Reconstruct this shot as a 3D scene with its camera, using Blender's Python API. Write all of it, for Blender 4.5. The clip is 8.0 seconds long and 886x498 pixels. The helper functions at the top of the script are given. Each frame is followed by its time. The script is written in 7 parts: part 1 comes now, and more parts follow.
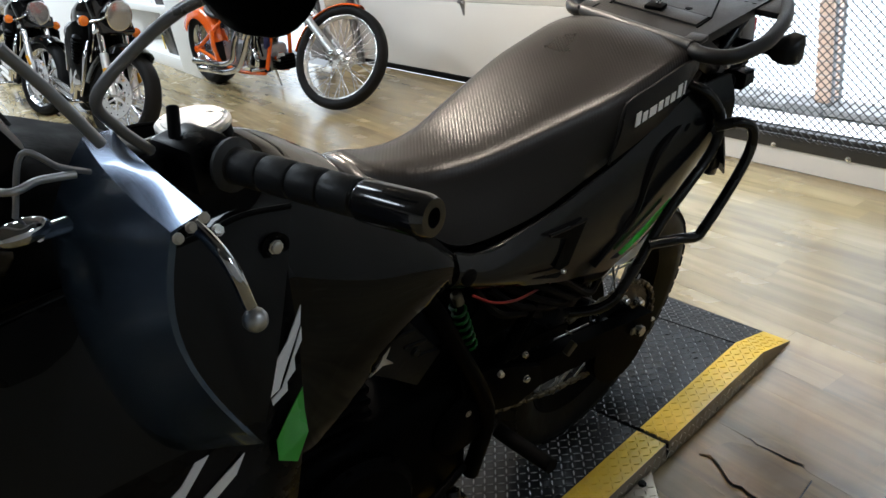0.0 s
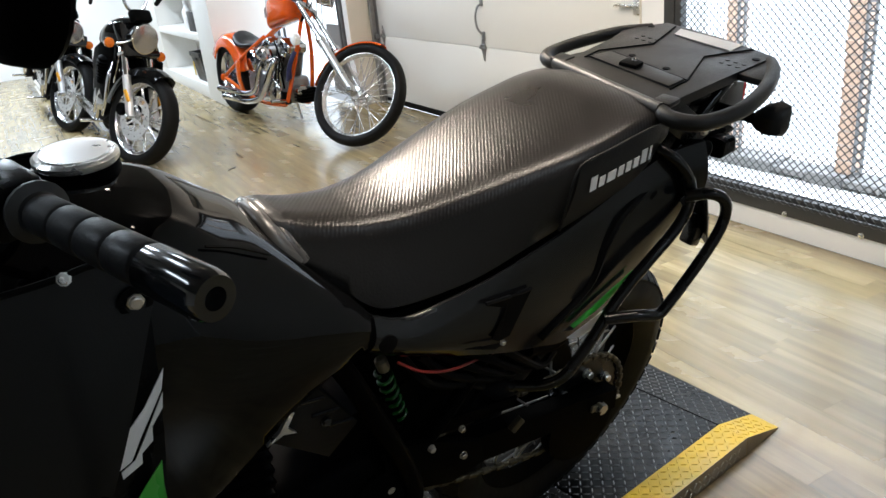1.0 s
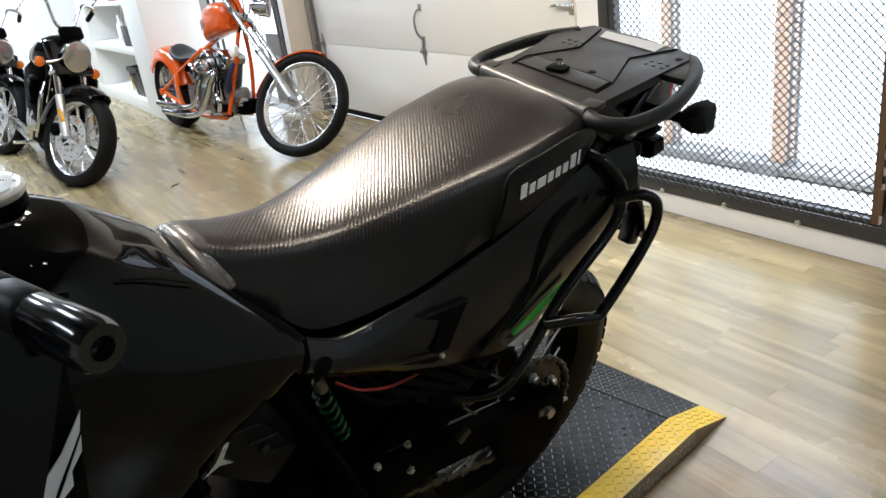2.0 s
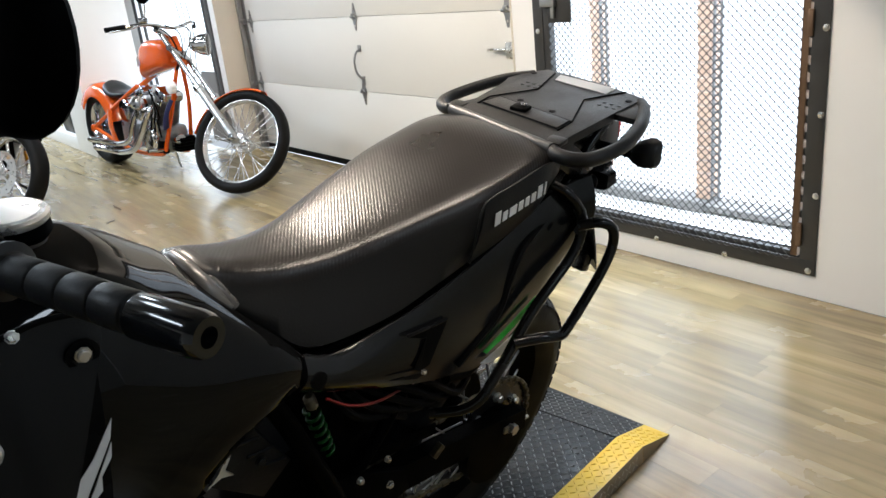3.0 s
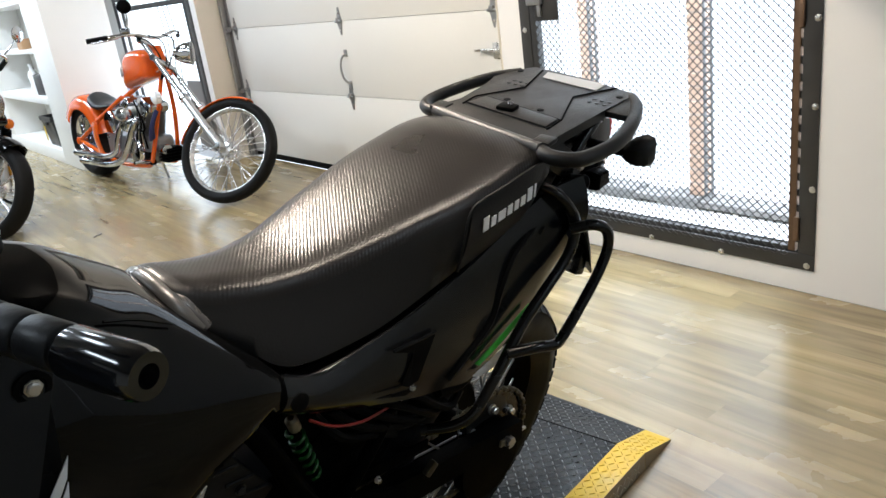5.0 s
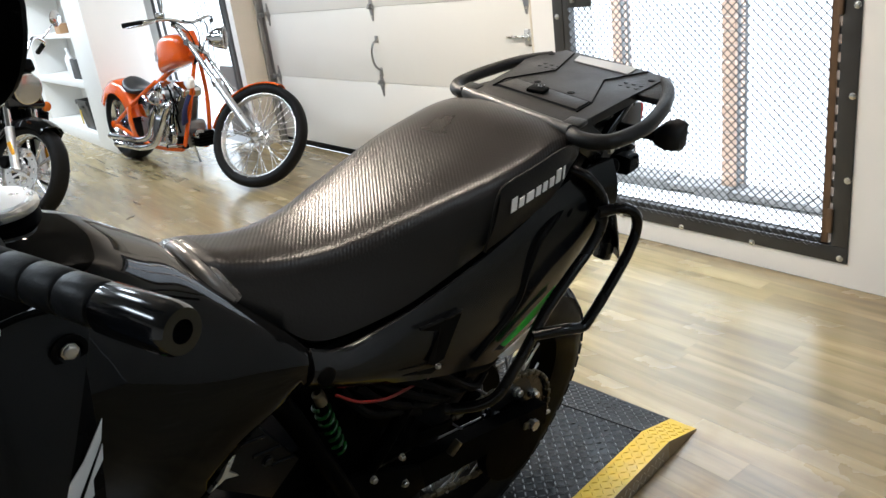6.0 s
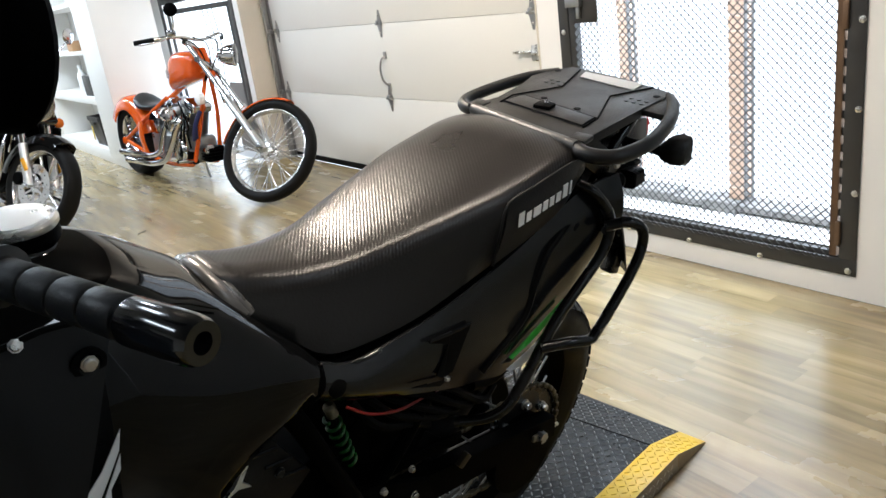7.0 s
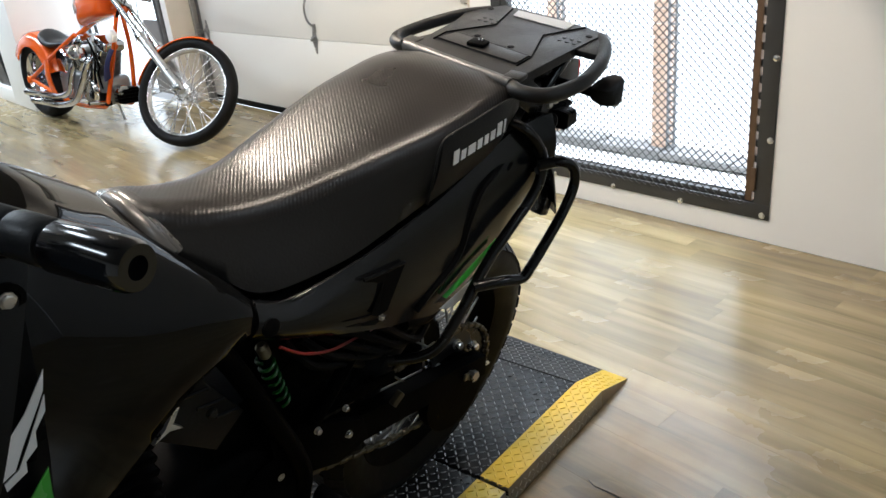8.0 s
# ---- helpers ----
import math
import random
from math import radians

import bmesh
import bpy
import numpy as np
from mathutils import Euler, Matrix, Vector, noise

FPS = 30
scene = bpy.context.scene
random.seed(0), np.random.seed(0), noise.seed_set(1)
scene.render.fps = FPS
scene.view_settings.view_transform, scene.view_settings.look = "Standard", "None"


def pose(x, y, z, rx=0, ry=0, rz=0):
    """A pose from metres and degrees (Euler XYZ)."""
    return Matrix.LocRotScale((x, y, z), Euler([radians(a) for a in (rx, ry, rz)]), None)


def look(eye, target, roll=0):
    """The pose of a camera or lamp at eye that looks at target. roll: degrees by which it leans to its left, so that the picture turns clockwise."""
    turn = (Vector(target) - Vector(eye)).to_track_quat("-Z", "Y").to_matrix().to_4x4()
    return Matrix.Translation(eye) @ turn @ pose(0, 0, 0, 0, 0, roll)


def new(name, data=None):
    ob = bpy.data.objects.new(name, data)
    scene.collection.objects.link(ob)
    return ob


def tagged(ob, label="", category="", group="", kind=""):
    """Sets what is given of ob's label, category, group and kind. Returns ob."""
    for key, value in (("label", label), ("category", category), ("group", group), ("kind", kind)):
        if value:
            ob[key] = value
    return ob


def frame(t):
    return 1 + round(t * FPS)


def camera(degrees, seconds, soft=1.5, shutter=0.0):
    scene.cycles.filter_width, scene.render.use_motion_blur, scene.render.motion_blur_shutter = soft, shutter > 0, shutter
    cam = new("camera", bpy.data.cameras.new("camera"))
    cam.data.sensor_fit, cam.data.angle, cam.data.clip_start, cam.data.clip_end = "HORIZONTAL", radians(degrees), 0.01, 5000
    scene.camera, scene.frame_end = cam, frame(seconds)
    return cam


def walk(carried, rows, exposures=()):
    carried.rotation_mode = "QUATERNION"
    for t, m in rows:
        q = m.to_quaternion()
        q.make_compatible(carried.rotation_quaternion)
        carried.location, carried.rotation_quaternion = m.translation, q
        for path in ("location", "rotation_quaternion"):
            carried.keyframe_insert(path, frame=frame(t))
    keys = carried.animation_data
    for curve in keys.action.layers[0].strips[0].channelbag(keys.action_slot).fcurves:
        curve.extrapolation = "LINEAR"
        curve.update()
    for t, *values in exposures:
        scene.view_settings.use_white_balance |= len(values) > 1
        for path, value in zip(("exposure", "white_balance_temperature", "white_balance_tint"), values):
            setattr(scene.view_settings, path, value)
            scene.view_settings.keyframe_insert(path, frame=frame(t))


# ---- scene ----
cam = camera(60.0, 8.0)
PATH = [
    (0, (-0.957, -1.133, 1.285), (-0.084, 0.455, 0.439), -9.9),
    (0.5, (-0.871, -1.123, 1.268), (0.09, 0.437, 0.467), -7.6),
    (1, (-0.788, -1.117, 1.255), (0.06, 0.535, 0.513), -6.3),
    (1.5, (-0.734, -1.105, 1.247), (0.137, 0.525, 0.482), -3.7),
    (1.7, (-0.733, -1.11, 1.253), (0.152, 0.517, 0.496), -5.9),
    (2.8, (-0.855, -1.145, 1.276), (0.221, 0.384, 0.566), -7.5),
    (3, (-0.865, -1.149, 1.282), (0.26, 0.359, 0.605), -6.3),
    (3.5, (-0.869, -1.147, 1.283), (0.282, 0.351, 0.626), -7.0),
    (4, (-0.848, -1.136, 1.283), (0.337, 0.341, 0.639), -7.4),
    (4.5, (-0.827, -1.126, 1.28), (0.347, 0.362, 0.643), -8.4),
    (5, (-0.818, -1.109, 1.267), (0.32, 0.392, 0.596), -7.8),
    (5.2, (-0.823, -1.103, 1.26), (0.267, 0.421, 0.559), -8.2),
    (6.3, (-0.828, -1.122, 1.255), (0.247, 0.423, 0.577), -7.6),
    (6.5, (-0.831, -1.125, 1.261), (0.25, 0.424, 0.604), -8.1),
    (7, (-0.836, -1.13, 1.262), (0.232, 0.43, 0.611), -7.9),
    (7.5, (-0.843, -1.126, 1.257), (0.214, 0.431, 0.579), -7.5),
    (8, (-0.846, -1.117, 1.245), (0.33, 0.292, 0.449), -6.0),
]
walk(cam, [(t, look(eye, target, roll)) for t, eye, target, roll in PATH], [(0, 0.0, 5680, 6), (0.5, 0.08, 5680, 6), (1, 0.10, 5680, 6), (1.6, 0.14, 5680, 6), (3, 0.20, 5680, 6), (8, 0.22, 5680, 6)])

# ---- world, lights, exposure ----
scene.view_settings.exposure = 0.0
world = bpy.data.worlds.new("world")
scene.world = world
world.use_nodes = True
wn = world.node_tree.nodes
sky = wn.new("ShaderNodeTexSky")
sky.sky_type = "NISHITA"
sky.sun_disc = False
sky.sun_elevation, sky.sun_rotation = radians(40), radians(60)
world.node_tree.links.new(sky.outputs[0], wn["Background"].inputs[0])
wn["Background"].inputs[1].default_value = 0.12


def area_lamp(name, eye, target, sx, sy, watts, colour=(1, 1, 1)):
    data = bpy.data.lights.new(name, "AREA")
    data.shape, data.size, data.size_y, data.energy, data.color = "RECTANGLE", sx, sy, watts, colour
    ob = new(name, data)
    ob.matrix_world = look(eye, target)
    return ob


CEIL = 3.0
# unseen ceiling lamps added as fill; the southern one brightens the south wall
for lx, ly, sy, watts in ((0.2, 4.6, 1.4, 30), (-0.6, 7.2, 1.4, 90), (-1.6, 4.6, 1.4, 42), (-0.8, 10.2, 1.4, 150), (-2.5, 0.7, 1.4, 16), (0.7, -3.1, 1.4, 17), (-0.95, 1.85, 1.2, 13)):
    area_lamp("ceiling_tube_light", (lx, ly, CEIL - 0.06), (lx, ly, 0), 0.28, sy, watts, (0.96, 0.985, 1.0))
# warm track lamp row over the seat, cones cut to darken the south floor
# the last two are added to light the seat's near edge
for lx, ly, watts, edge in ((-0.06, 0.92, 56, 34), (0.00, 1.24, 58, 40), (0.06, 1.58, 52, 46), (0.12, 1.95, 40, 51), (0.18, 2.35, 36, 55), (0.92, 0.02, 20, 11), (1.22, 0.28, 22, 15)):
    data = bpy.data.lights.new("track_lamp", "SPOT")
    data.energy, data.shadow_soft_size, data.color = watts, 0.05, (1.0, 0.78, 0.58)
    data.spot_size, data.spot_blend = radians(150), 0.06
    tilt = radians(75 - edge)
    new("track_lamp", data).matrix_world = look((lx, ly, CEIL - 0.14), (lx, ly + math.sin(tilt), CEIL - 0.14 - math.cos(tilt)))
# narrow unseen spots, added to put highlights on the seat
for lx, ly, watts in ((-0.05, -0.72, 58), (0.30, -0.70, 58), (0.66, -0.66, 50), (-0.06, 1.06, 54), (0.04, 1.40, 62), (0.12, 1.76, 66)):
    data = bpy.data.lights.new("track_spot", "SPOT")
    data.energy, data.shadow_soft_size, data.color = watts, 0.10, (1.0, 0.78, 0.58)
    data.spot_size, data.spot_blend = radians(22), 0.6
    new("track_spot", data).matrix_world = look((lx, ly, CEIL - 0.14), (-0.33, -0.10, 0.92))
# sky light standing in the two caged door openings
area_lamp("daylight_door", (2.85, 0.78, 2.95), (0.9, 0.78, 0.2), 1.8, 1.5, 600, (0.93, 0.97, 1.0))
area_lamp("daylight_window", (2.75, 6.1, 2.4), (1.0, 6.0, 0.1), 1.8, 0.6, 50, (0.95, 0.98, 1.0))


# ---- materials ----
def mat(name, colour, rough=0.5, metal=0.0, var=0.2, scale=6.0, bump=0.05, fine=90.0, coat=0.0, spec=0.5, rough_var=0.12):
    m = bpy.data.materials.new(name)
    m.use_nodes = True
    nt = m.node_tree
    n, l = nt.nodes, nt.links
    b = n["Principled BSDF"]
    tc = n.new("ShaderNodeTexCoord")
    n1, n2 = n.new("ShaderNodeTexNoise"), n.new("ShaderNodeTexNoise")
    n1.inputs["Scale"].default_value, n2.inputs["Scale"].default_value = scale, fine
    n1.inputs["Detail"].default_value = 6
    n2.inputs["Detail"].default_value = 3
    for x in (n1, n2):
        l.new(tc.outputs["Object"], x.inputs["Vector"])
    mix = n.new("ShaderNodeMix")
    mix.data_type = "RGBA"
    lo = [max(0, c * (1 - var)) for c in colour]
    hi = [min(1, c * (1 + var)) for c in colour]
    mix.inputs[6].default_value, mix.inputs[7].default_value = (*lo, 1), (*hi, 1)
    l.new(n1.outputs["Fac"], mix.inputs[0])
    l.new(mix.outputs[2], b.inputs["Base Color"])
    rr = n.new("ShaderNodeMapRange")
    rr.inputs[1].default_value, rr.inputs[2].default_value = 0.3, 0.7
    rr.inputs[3].default_value, rr.inputs[4].default_value = max(0.02, rough - rough_var), min(1, rough + rough_var)
    l.new(n1.outputs["Fac"], rr.inputs[0])
    l.new(rr.outputs[0], b.inputs["Roughness"])
    b.inputs["Metallic"].default_value = metal
    b.inputs["Coat Weight"].default_value = coat
    b.inputs["Coat Roughness"].default_value = 0.05
    b.inputs["Specular IOR Level"].default_value = spec
    if bump:
        bp = n.new("ShaderNodeBump")
        bp.inputs["Strength"].default_value = bump
        bp.inputs["Distance"].default_value = 0.002
        l.new(n2.outputs["Fac"], bp.inputs["Height"])
        l.new(bp.outputs[0], b.inputs["Normal"])
    return m


def ribbed(m, along, period, strength, dist=0.0010):
    """Adds fine straight ribs and a weaker cross weave to a material's relief."""
    n, l = m.node_tree.nodes, m.node_tree.links
    tc = n.new("ShaderNodeTexCoord")

    def wave(direction, wavelength):
        dot, mul, sin = n.new("ShaderNodeVectorMath"), n.new("ShaderNodeMath"), n.new("ShaderNodeMath")
        dot.operation, mul.operation, sin.operation = "DOT_PRODUCT", "MULTIPLY", "SINE"
        dot.inputs[1].default_value = direction
        mul.inputs[1].default_value = 2 * math.pi / wavelength
        l.new(tc.outputs["Object"], dot.inputs[0])
        l.new(dot.outputs["Value"], mul.inputs[0])
        l.new(mul.outputs[0], sin.inputs[0])
        return sin.outputs[0]
    ma = n.new("ShaderNodeMath")
    ma.operation = "MULTIPLY_ADD"
    ma.inputs[1].default_value = 0.3
    l.new(wave((along[1], -along[0], 0), period * 0.8), ma.inputs[0])
    l.new(wave((along[0], along[1], 0), period), ma.inputs[2])
    bp = n.new("ShaderNodeBump")
    bp.inputs["Strength"].default_value, bp.inputs["Distance"].default_value = strength, dist
    l.new(ma.outputs[0], bp.inputs["Height"])
    b = n["Principled BSDF"]
    old = b.inputs["Normal"].links[0].from_socket if b.inputs["Normal"].links else None
    if old:
        l.new(old, bp.inputs["Normal"])
    l.new(bp.outputs[0], b.inputs["Normal"])
    return m


def glow(name, colour, strength):
    m = bpy.data.materials.new(name)
    m.use_nodes = True
    n, l = m.node_tree.nodes, m.node_tree.links
    e = n.new("ShaderNodeEmission")
    e.inputs[0].default_value, e.inputs[1].default_value = (*colour, 1), strength
    l.new(e.outputs[0], n["Material Output"].inputs[0])
    return m


def plank_material():
    m = mat("vinyl_plank", (0.30, 0.23, 0.13), 0.24, 0, 0.25, 3, 0.0, 200, 0.0, 1.0, 0.05)
    n, l = m.node_tree.nodes, m.node_tree.links
    b = n["Principled BSDF"]
    geo, oi, isl = n.new("ShaderNodeNewGeometry"), n.new("ShaderNodeObjectInfo"), n.new("ShaderNodeMath")
    isl.operation = "ADD"
    l.new(oi.outputs["Random"], isl.inputs[0])
    l.new(geo.outputs["Random Per Island"], isl.inputs[1])
    fr = n.new("ShaderNodeMath")
    fr.operation = "FRACT"
    l.new(isl.outputs[0], fr.inputs[0])
    shift = n.new("ShaderNodeMath")
    shift.operation = "MULTIPLY"
    shift.inputs[1].default_value = 37
    l.new(fr.outputs[0], shift.inputs[0])

    def noise(stretch, scale, detail, warp):
        mul = n.new("ShaderNodeVectorMath")
        mul.operation = "MULTIPLY_ADD"
        mul.inputs[1].default_value = stretch
        l.new(geo.outputs["Position"], mul.inputs[0])
        l.new(shift.outputs[0], mul.inputs[2])
        g = n.new("ShaderNodeTexNoise")
        g.inputs["Scale"].default_value, g.inputs["Detail"].default_value, g.inputs["Distortion"].default_value = scale, detail, warp
        l.new(mul.outputs[0], g.inputs["Vector"])
        return g.outputs["Fac"]
    ramp = n.new("ShaderNodeValToRGB")
    cr = ramp.color_ramp
    cr.elements[0].position, cr.elements[0].color = 0.28, (0.184, 0.140, 0.070, 1)
    cr.elements[1].position, cr.elements[1].color = 0.74, (0.398, 0.324, 0.174, 1)
    e = cr.elements.new(0.5)
    e.color = (0.282, 0.221, 0.110, 1)
    l.new(noise((7.0, 0.5, 1), 1.5, 6, 0.9), ramp.inputs[0])
    # worn greyish strips among the yellow ones
    grey = n.new("ShaderNodeMix")
    grey.data_type = "RGBA"
    grey.inputs[7].default_value = (0.235, 0.192, 0.118, 1)
    gm = n.new("ShaderNodeMapRange")
    gm.inputs[1].default_value, gm.inputs[2].default_value = 0.45, 1.0
    gm.inputs[3].default_value, gm.inputs[4].default_value = 0.0, 0.35
    l.new(fr.outputs[0], gm.inputs[0])
    l.new(gm.outputs[0], grey.inputs[0])
    l.new(ramp.outputs[0], grey.inputs[6])
    tone = n.new("ShaderNodeHueSaturation")
    mr = n.new("ShaderNodeMapRange")
    mr.inputs[1].default_value, mr.inputs[2].default_value = 0.3, 0.7
    mr.inputs[3].default_value, mr.inputs[4].default_value = 0.92, 1.28
    l.new(noise((1.4, 0.5, 1), 2.2, 4, 0.6), mr.inputs[0])
    l.new(mr.outputs[0], tone.inputs["Value"])
    l.new(grey.outputs[2], tone.inputs["Color"])
    # dark grain lines and blotches that run on across the boards
    streak = n.new("ShaderNodeMix")
    streak.data_type, streak.blend_type = "RGBA", "MULTIPLY"
    sm = n.new("ShaderNodeMapRange")
    sm.inputs[1].default_value, sm.inputs[2].default_value = 0.36, 0.56
    sm.inputs[3].default_value, sm.inputs[4].default_value = 0.80, 1.05
    l.new(noise((20.0, 1.3, 1), 1.0, 7, 1.6), sm.inputs[0])
    streak.inputs[0].default_value = 1.0
    l.new(tone.outputs[0], streak.inputs[6])
    l.new(sm.outputs[0], streak.inputs[7])
    # brown trodden-in grime where people step beside the lift platform
    far = n.new("ShaderNodeVectorMath")
    far.operation = "DISTANCE"
    sq = n.new("ShaderNodeMapping")
    sq.vector_type = "TEXTURE"
    sq.inputs["Location"].default_value = (0.20, -0.33, 0)
    sq.inputs["Rotation"].default_value = (0, 0, radians(22))
    sq.inputs["Scale"].default_value = (0.52, 0.30, 1)
    l.new(geo.outputs["Position"], sq.inputs["Vector"])
    far.inputs[1].default_value = (0, 0, 0)
    l.new(sq.outputs[0], far.inputs[0])
    blot = n.new("ShaderNodeTexNoise")
    blot.inputs["Scale"].default_value, blot.inputs["Detail"].default_value, blot.inputs["Distortion"].default_value = 7, 3, 0.8
    l.new(geo.outputs["Position"], blot.inputs["Vector"])
    edge = n.new("ShaderNodeMath")
    edge.operation = "MULTIPLY_ADD"
    edge.inputs[1].default_value = 0.7
    l.new(blot.outputs["Fac"], edge.inputs[0])
    l.new(far.outputs["Value"], edge.inputs[2])
    gf = n.new("ShaderNodeMapRange")
    gf.inputs[1].default_value, gf.inputs[2].default_value = 0.45, 1.75
    gf.inputs[3].default_value, gf.inputs[4].default_value = 1.0, 0.0
    l.new(edge.outputs[0], gf.inputs[0])
    grime = n.new("ShaderNodeMix")
    grime.data_type, grime.blend_type = "RGBA", "MULTIPLY"
    grime.inputs[7].default_value = (0.60, 0.45, 0.26, 1)
    l.new(gf.outputs[0], grime.inputs[0])
    l.new(streak.outputs[2], grime.inputs[6])
    l.new(grime.outputs[2], b.inputs["Base Color"])
    dull = n.new("ShaderNodeMath")
    dull.operation = "MULTIPLY_ADD"
    dull.inputs[1].default_value = 0.28
    l.new(gf.outputs[0], dull.inputs[0])
    l.new(b.inputs["Roughness"].links[0].from_socket, dull.inputs[2])
    l.new(dull.outputs[0], b.inputs["Roughness"])
    gl = n.new("ShaderNodeMapRange")
    gl.inputs[3].default_value, gl.inputs[4].default_value = 1.0, 0.40
    l.new(gf.outputs[0], gl.inputs[0])
    l.new(gl.outputs[0], b.inputs["Specular IOR Level"])
    bp = n.new("ShaderNodeBump")
    bp.inputs["Strength"].default_value, bp.inputs["Distance"].default_value = 0.04, 0.002
    l.new(noise((10.0, 2.0, 1), 4.0, 4, 0.5), bp.inputs["Height"])
    l.new(bp.outputs[0], b.inputs["Normal"])
    return m


M_PLANK = plank_material()
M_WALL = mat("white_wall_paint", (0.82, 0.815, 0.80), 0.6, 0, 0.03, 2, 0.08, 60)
M_DIM = mat("unseen_wall_grey", (0.62, 0.62, 0.61), 0.6, 0, 0.06, 2, 0.08, 60)
M_BASE = mat("white_skirting", (0.80, 0.79, 0.76), 0.45, 0, 0.05, 3, 0.03)
M_BEIGE = mat("beige_jamb_paint", (0.62, 0.57, 0.48), 0.6, 0, 0.06, 3, 0.06)
M_CEIL = mat("ceiling_paint", (0.12, 0.12, 0.12), 0.8, 0, 0.04)
M_DOOR = mat("cream_door_steel", (0.76, 0.75, 0.71), 0.4, 0, 0.04, 1.5, 0.05, 140)
M_GALV = mat("galvanised_steel", (0.36, 0.36, 0.355), 0.4, 0.9, 0.25, 30, 0.05)
M_CAGE = mat("dark_cage_steel", (0.056, 0.0555, 0.055), 0.5, 0.5, 0.35, 12, 0.1)
M_LATT = mat("weathered_post_steel", (0.20, 0.20, 0.205), 0.6, 0.2, 0.25, 20, 0.1)
M_RUST = mat("bronze_rust_steel", (0.16, 0.10, 0.06), 0.55, 0.5, 0.4, 14, 0.1)
M_CONC = mat("pale_concrete", (0.62, 0.61, 0.59), 0.85, 0, 0.12, 5, 0.3, 40)
M_CONCD = mat("grey_concrete", (0.20, 0.195, 0.19), 0.85, 0, 0.2, 5, 0.3, 40)
# red brick, its colour paled to carry the glare outdoors
M_BRICK = mat("glare_paled_brick", (0.56, 0.39, 0.29), 0.85, 0, 0.2, 14, 0.4, 60)
M_MORTAR = mat("mortar", (0.50, 0.40, 0.34), 0.9, 0, 0.1)
M_OUT = glow("bright_outdoors", (0.95, 0.98, 1.0), 2.7)
M_RUBBER = mat("black_rubber", (0.003, 0.003, 0.003), 0.6, 0, 0.3, 20, 0.2, 150, 0, 0.06)
M_TYRE = mat("tyre_rubber", (0.006, 0.006, 0.006), 0.6, 0, 0.3, 12, 0.2, 120, 0, 0.12)
M_GLOSS = mat("gloss_black_paint", (0.0022, 0.0022, 0.0023), 0.045, 0, 0.2, 4, 0.0, 60, 0.0, 0.32, 0.012)
M_SATIN = mat("satin_black_plastic", (0.0035, 0.0036, 0.004), 0.28, 0, 0.25, 8, 0.02, 400, 0, 0.10, 0.05)
M_RUBBED = mat("rubbed_grey_plastic", (0.075, 0.073, 0.070), 0.36, 0, 0.7, 22, 0.2, 300, 0, 0.5)
M_SHROUD = mat("grey_black_shroud_plastic", (0.009, 0.0093, 0.0095), 0.42, 0, 0.2, 8, 0.1, 400, 0, 0.25, 0.05)
M_TEXT = mat("textured_black_plastic", (0.0115, 0.0111, 0.0107), 0.40, 0, 0.25, 8, 0.3, 500, 0, 0.42)
M_COVER = mat("satin_black_cover", (0.008, 0.0088, 0.0100), 0.16, 0, 0.2, 8, 0.02, 400, 0, 0.45, 0.04)
M_BLKMET = mat("black_coated_steel", (0.003, 0.003, 0.003), 0.25, 0.0, 0.3, 12, 0.08, 200, 0, 0.45)
M_VINYL = mat("black_seat_vinyl", (0.013, 0.013, 0.0132), 0.42, 0, 0.25, 7, 0.2, 260, 0, 0.28)
M_RIB = ribbed(mat("ribbed_seat_vinyl", (0.011, 0.0096, 0.0088), 0.30, 0, 0.3, 9, 0.03, 200, 0, 0.36, 0.03), (0.8, -0.6), 0.0050, 0.105)
# smooth vinyl of the front lip, lightened so its colour carries the highlight
M_ROLL = mat("lip_vinyl_with_highlight", (0.075, 0.073, 0.070), 0.30, 0, 0.3, 14, 0.06, 200, 0, 1.0, 0.08)
M_BAREND = mat("polished_black_weight", (0.006, 0.006, 0.0065), 0.14, 0, 0.2, 10, 0.0, 60, 0.0, 1.0, 0.03)
M_GRIP = mat("grip_rubber", (0.02, 0.02, 0.02), 0.5, 0, 0.25, 12, 0.2, 200)
M_CHROME = mat("chrome", (0.60, 0.60, 0.61), 0.10, 1.0, 0.05, 6, 0.0, 60, 0, 0.5, 0.04)
M_RIM = mat("polished_rim_chrome", (0.78, 0.78, 0.79), 0.22, 0.95, 0.06, 8, 0.0)
M_ALU = mat("cast_aluminium", (0.55, 0.55, 0.55), 0.36, 0.9, 0.15, 14, 0.1)
M_CAP = mat("brushed_cap", (0.90, 0.89, 0.87), 0.36, 0.8, 0.06, 14, 0.05)
M_BOLT = mat("zinc_bolt", (0.62, 0.61, 0.58), 0.3, 0.9, 0.2, 40, 0.05)
M_ORANGE = mat("orange_paint", (0.60, 0.085, 0.002), 0.2, 0, 0.08, 4, 0.0, 60, 0.3, 0.5, 0.05)
M_YREF = mat("yellow_reflector", (0.75, 0.36, 0.02), 0.2, 0, 0.1, 6, 0.05)
M_AMBER = mat("amber_lens", (0.62, 0.15, 0.01), 0.15, 0, 0.1, 6, 0.05)
M_RED = mat("red_cable", (0.15, 0.008, 0.006), 0.4, 0, 0.1)
M_REDL = mat("red_lens", (0.6, 0.02, 0.02), 0.15, 0, 0.1)
M_GREEN = mat("green_decal", (0.06, 0.42, 0.04), 0.3, 0, 0.15, 10, 0.0, 60, 0.4)
M_SPRING = mat("green_spring_paint", (0.010, 0.085, 0.010), 0.35, 0, 0.15, 10, 0.0, 60, 0.3)
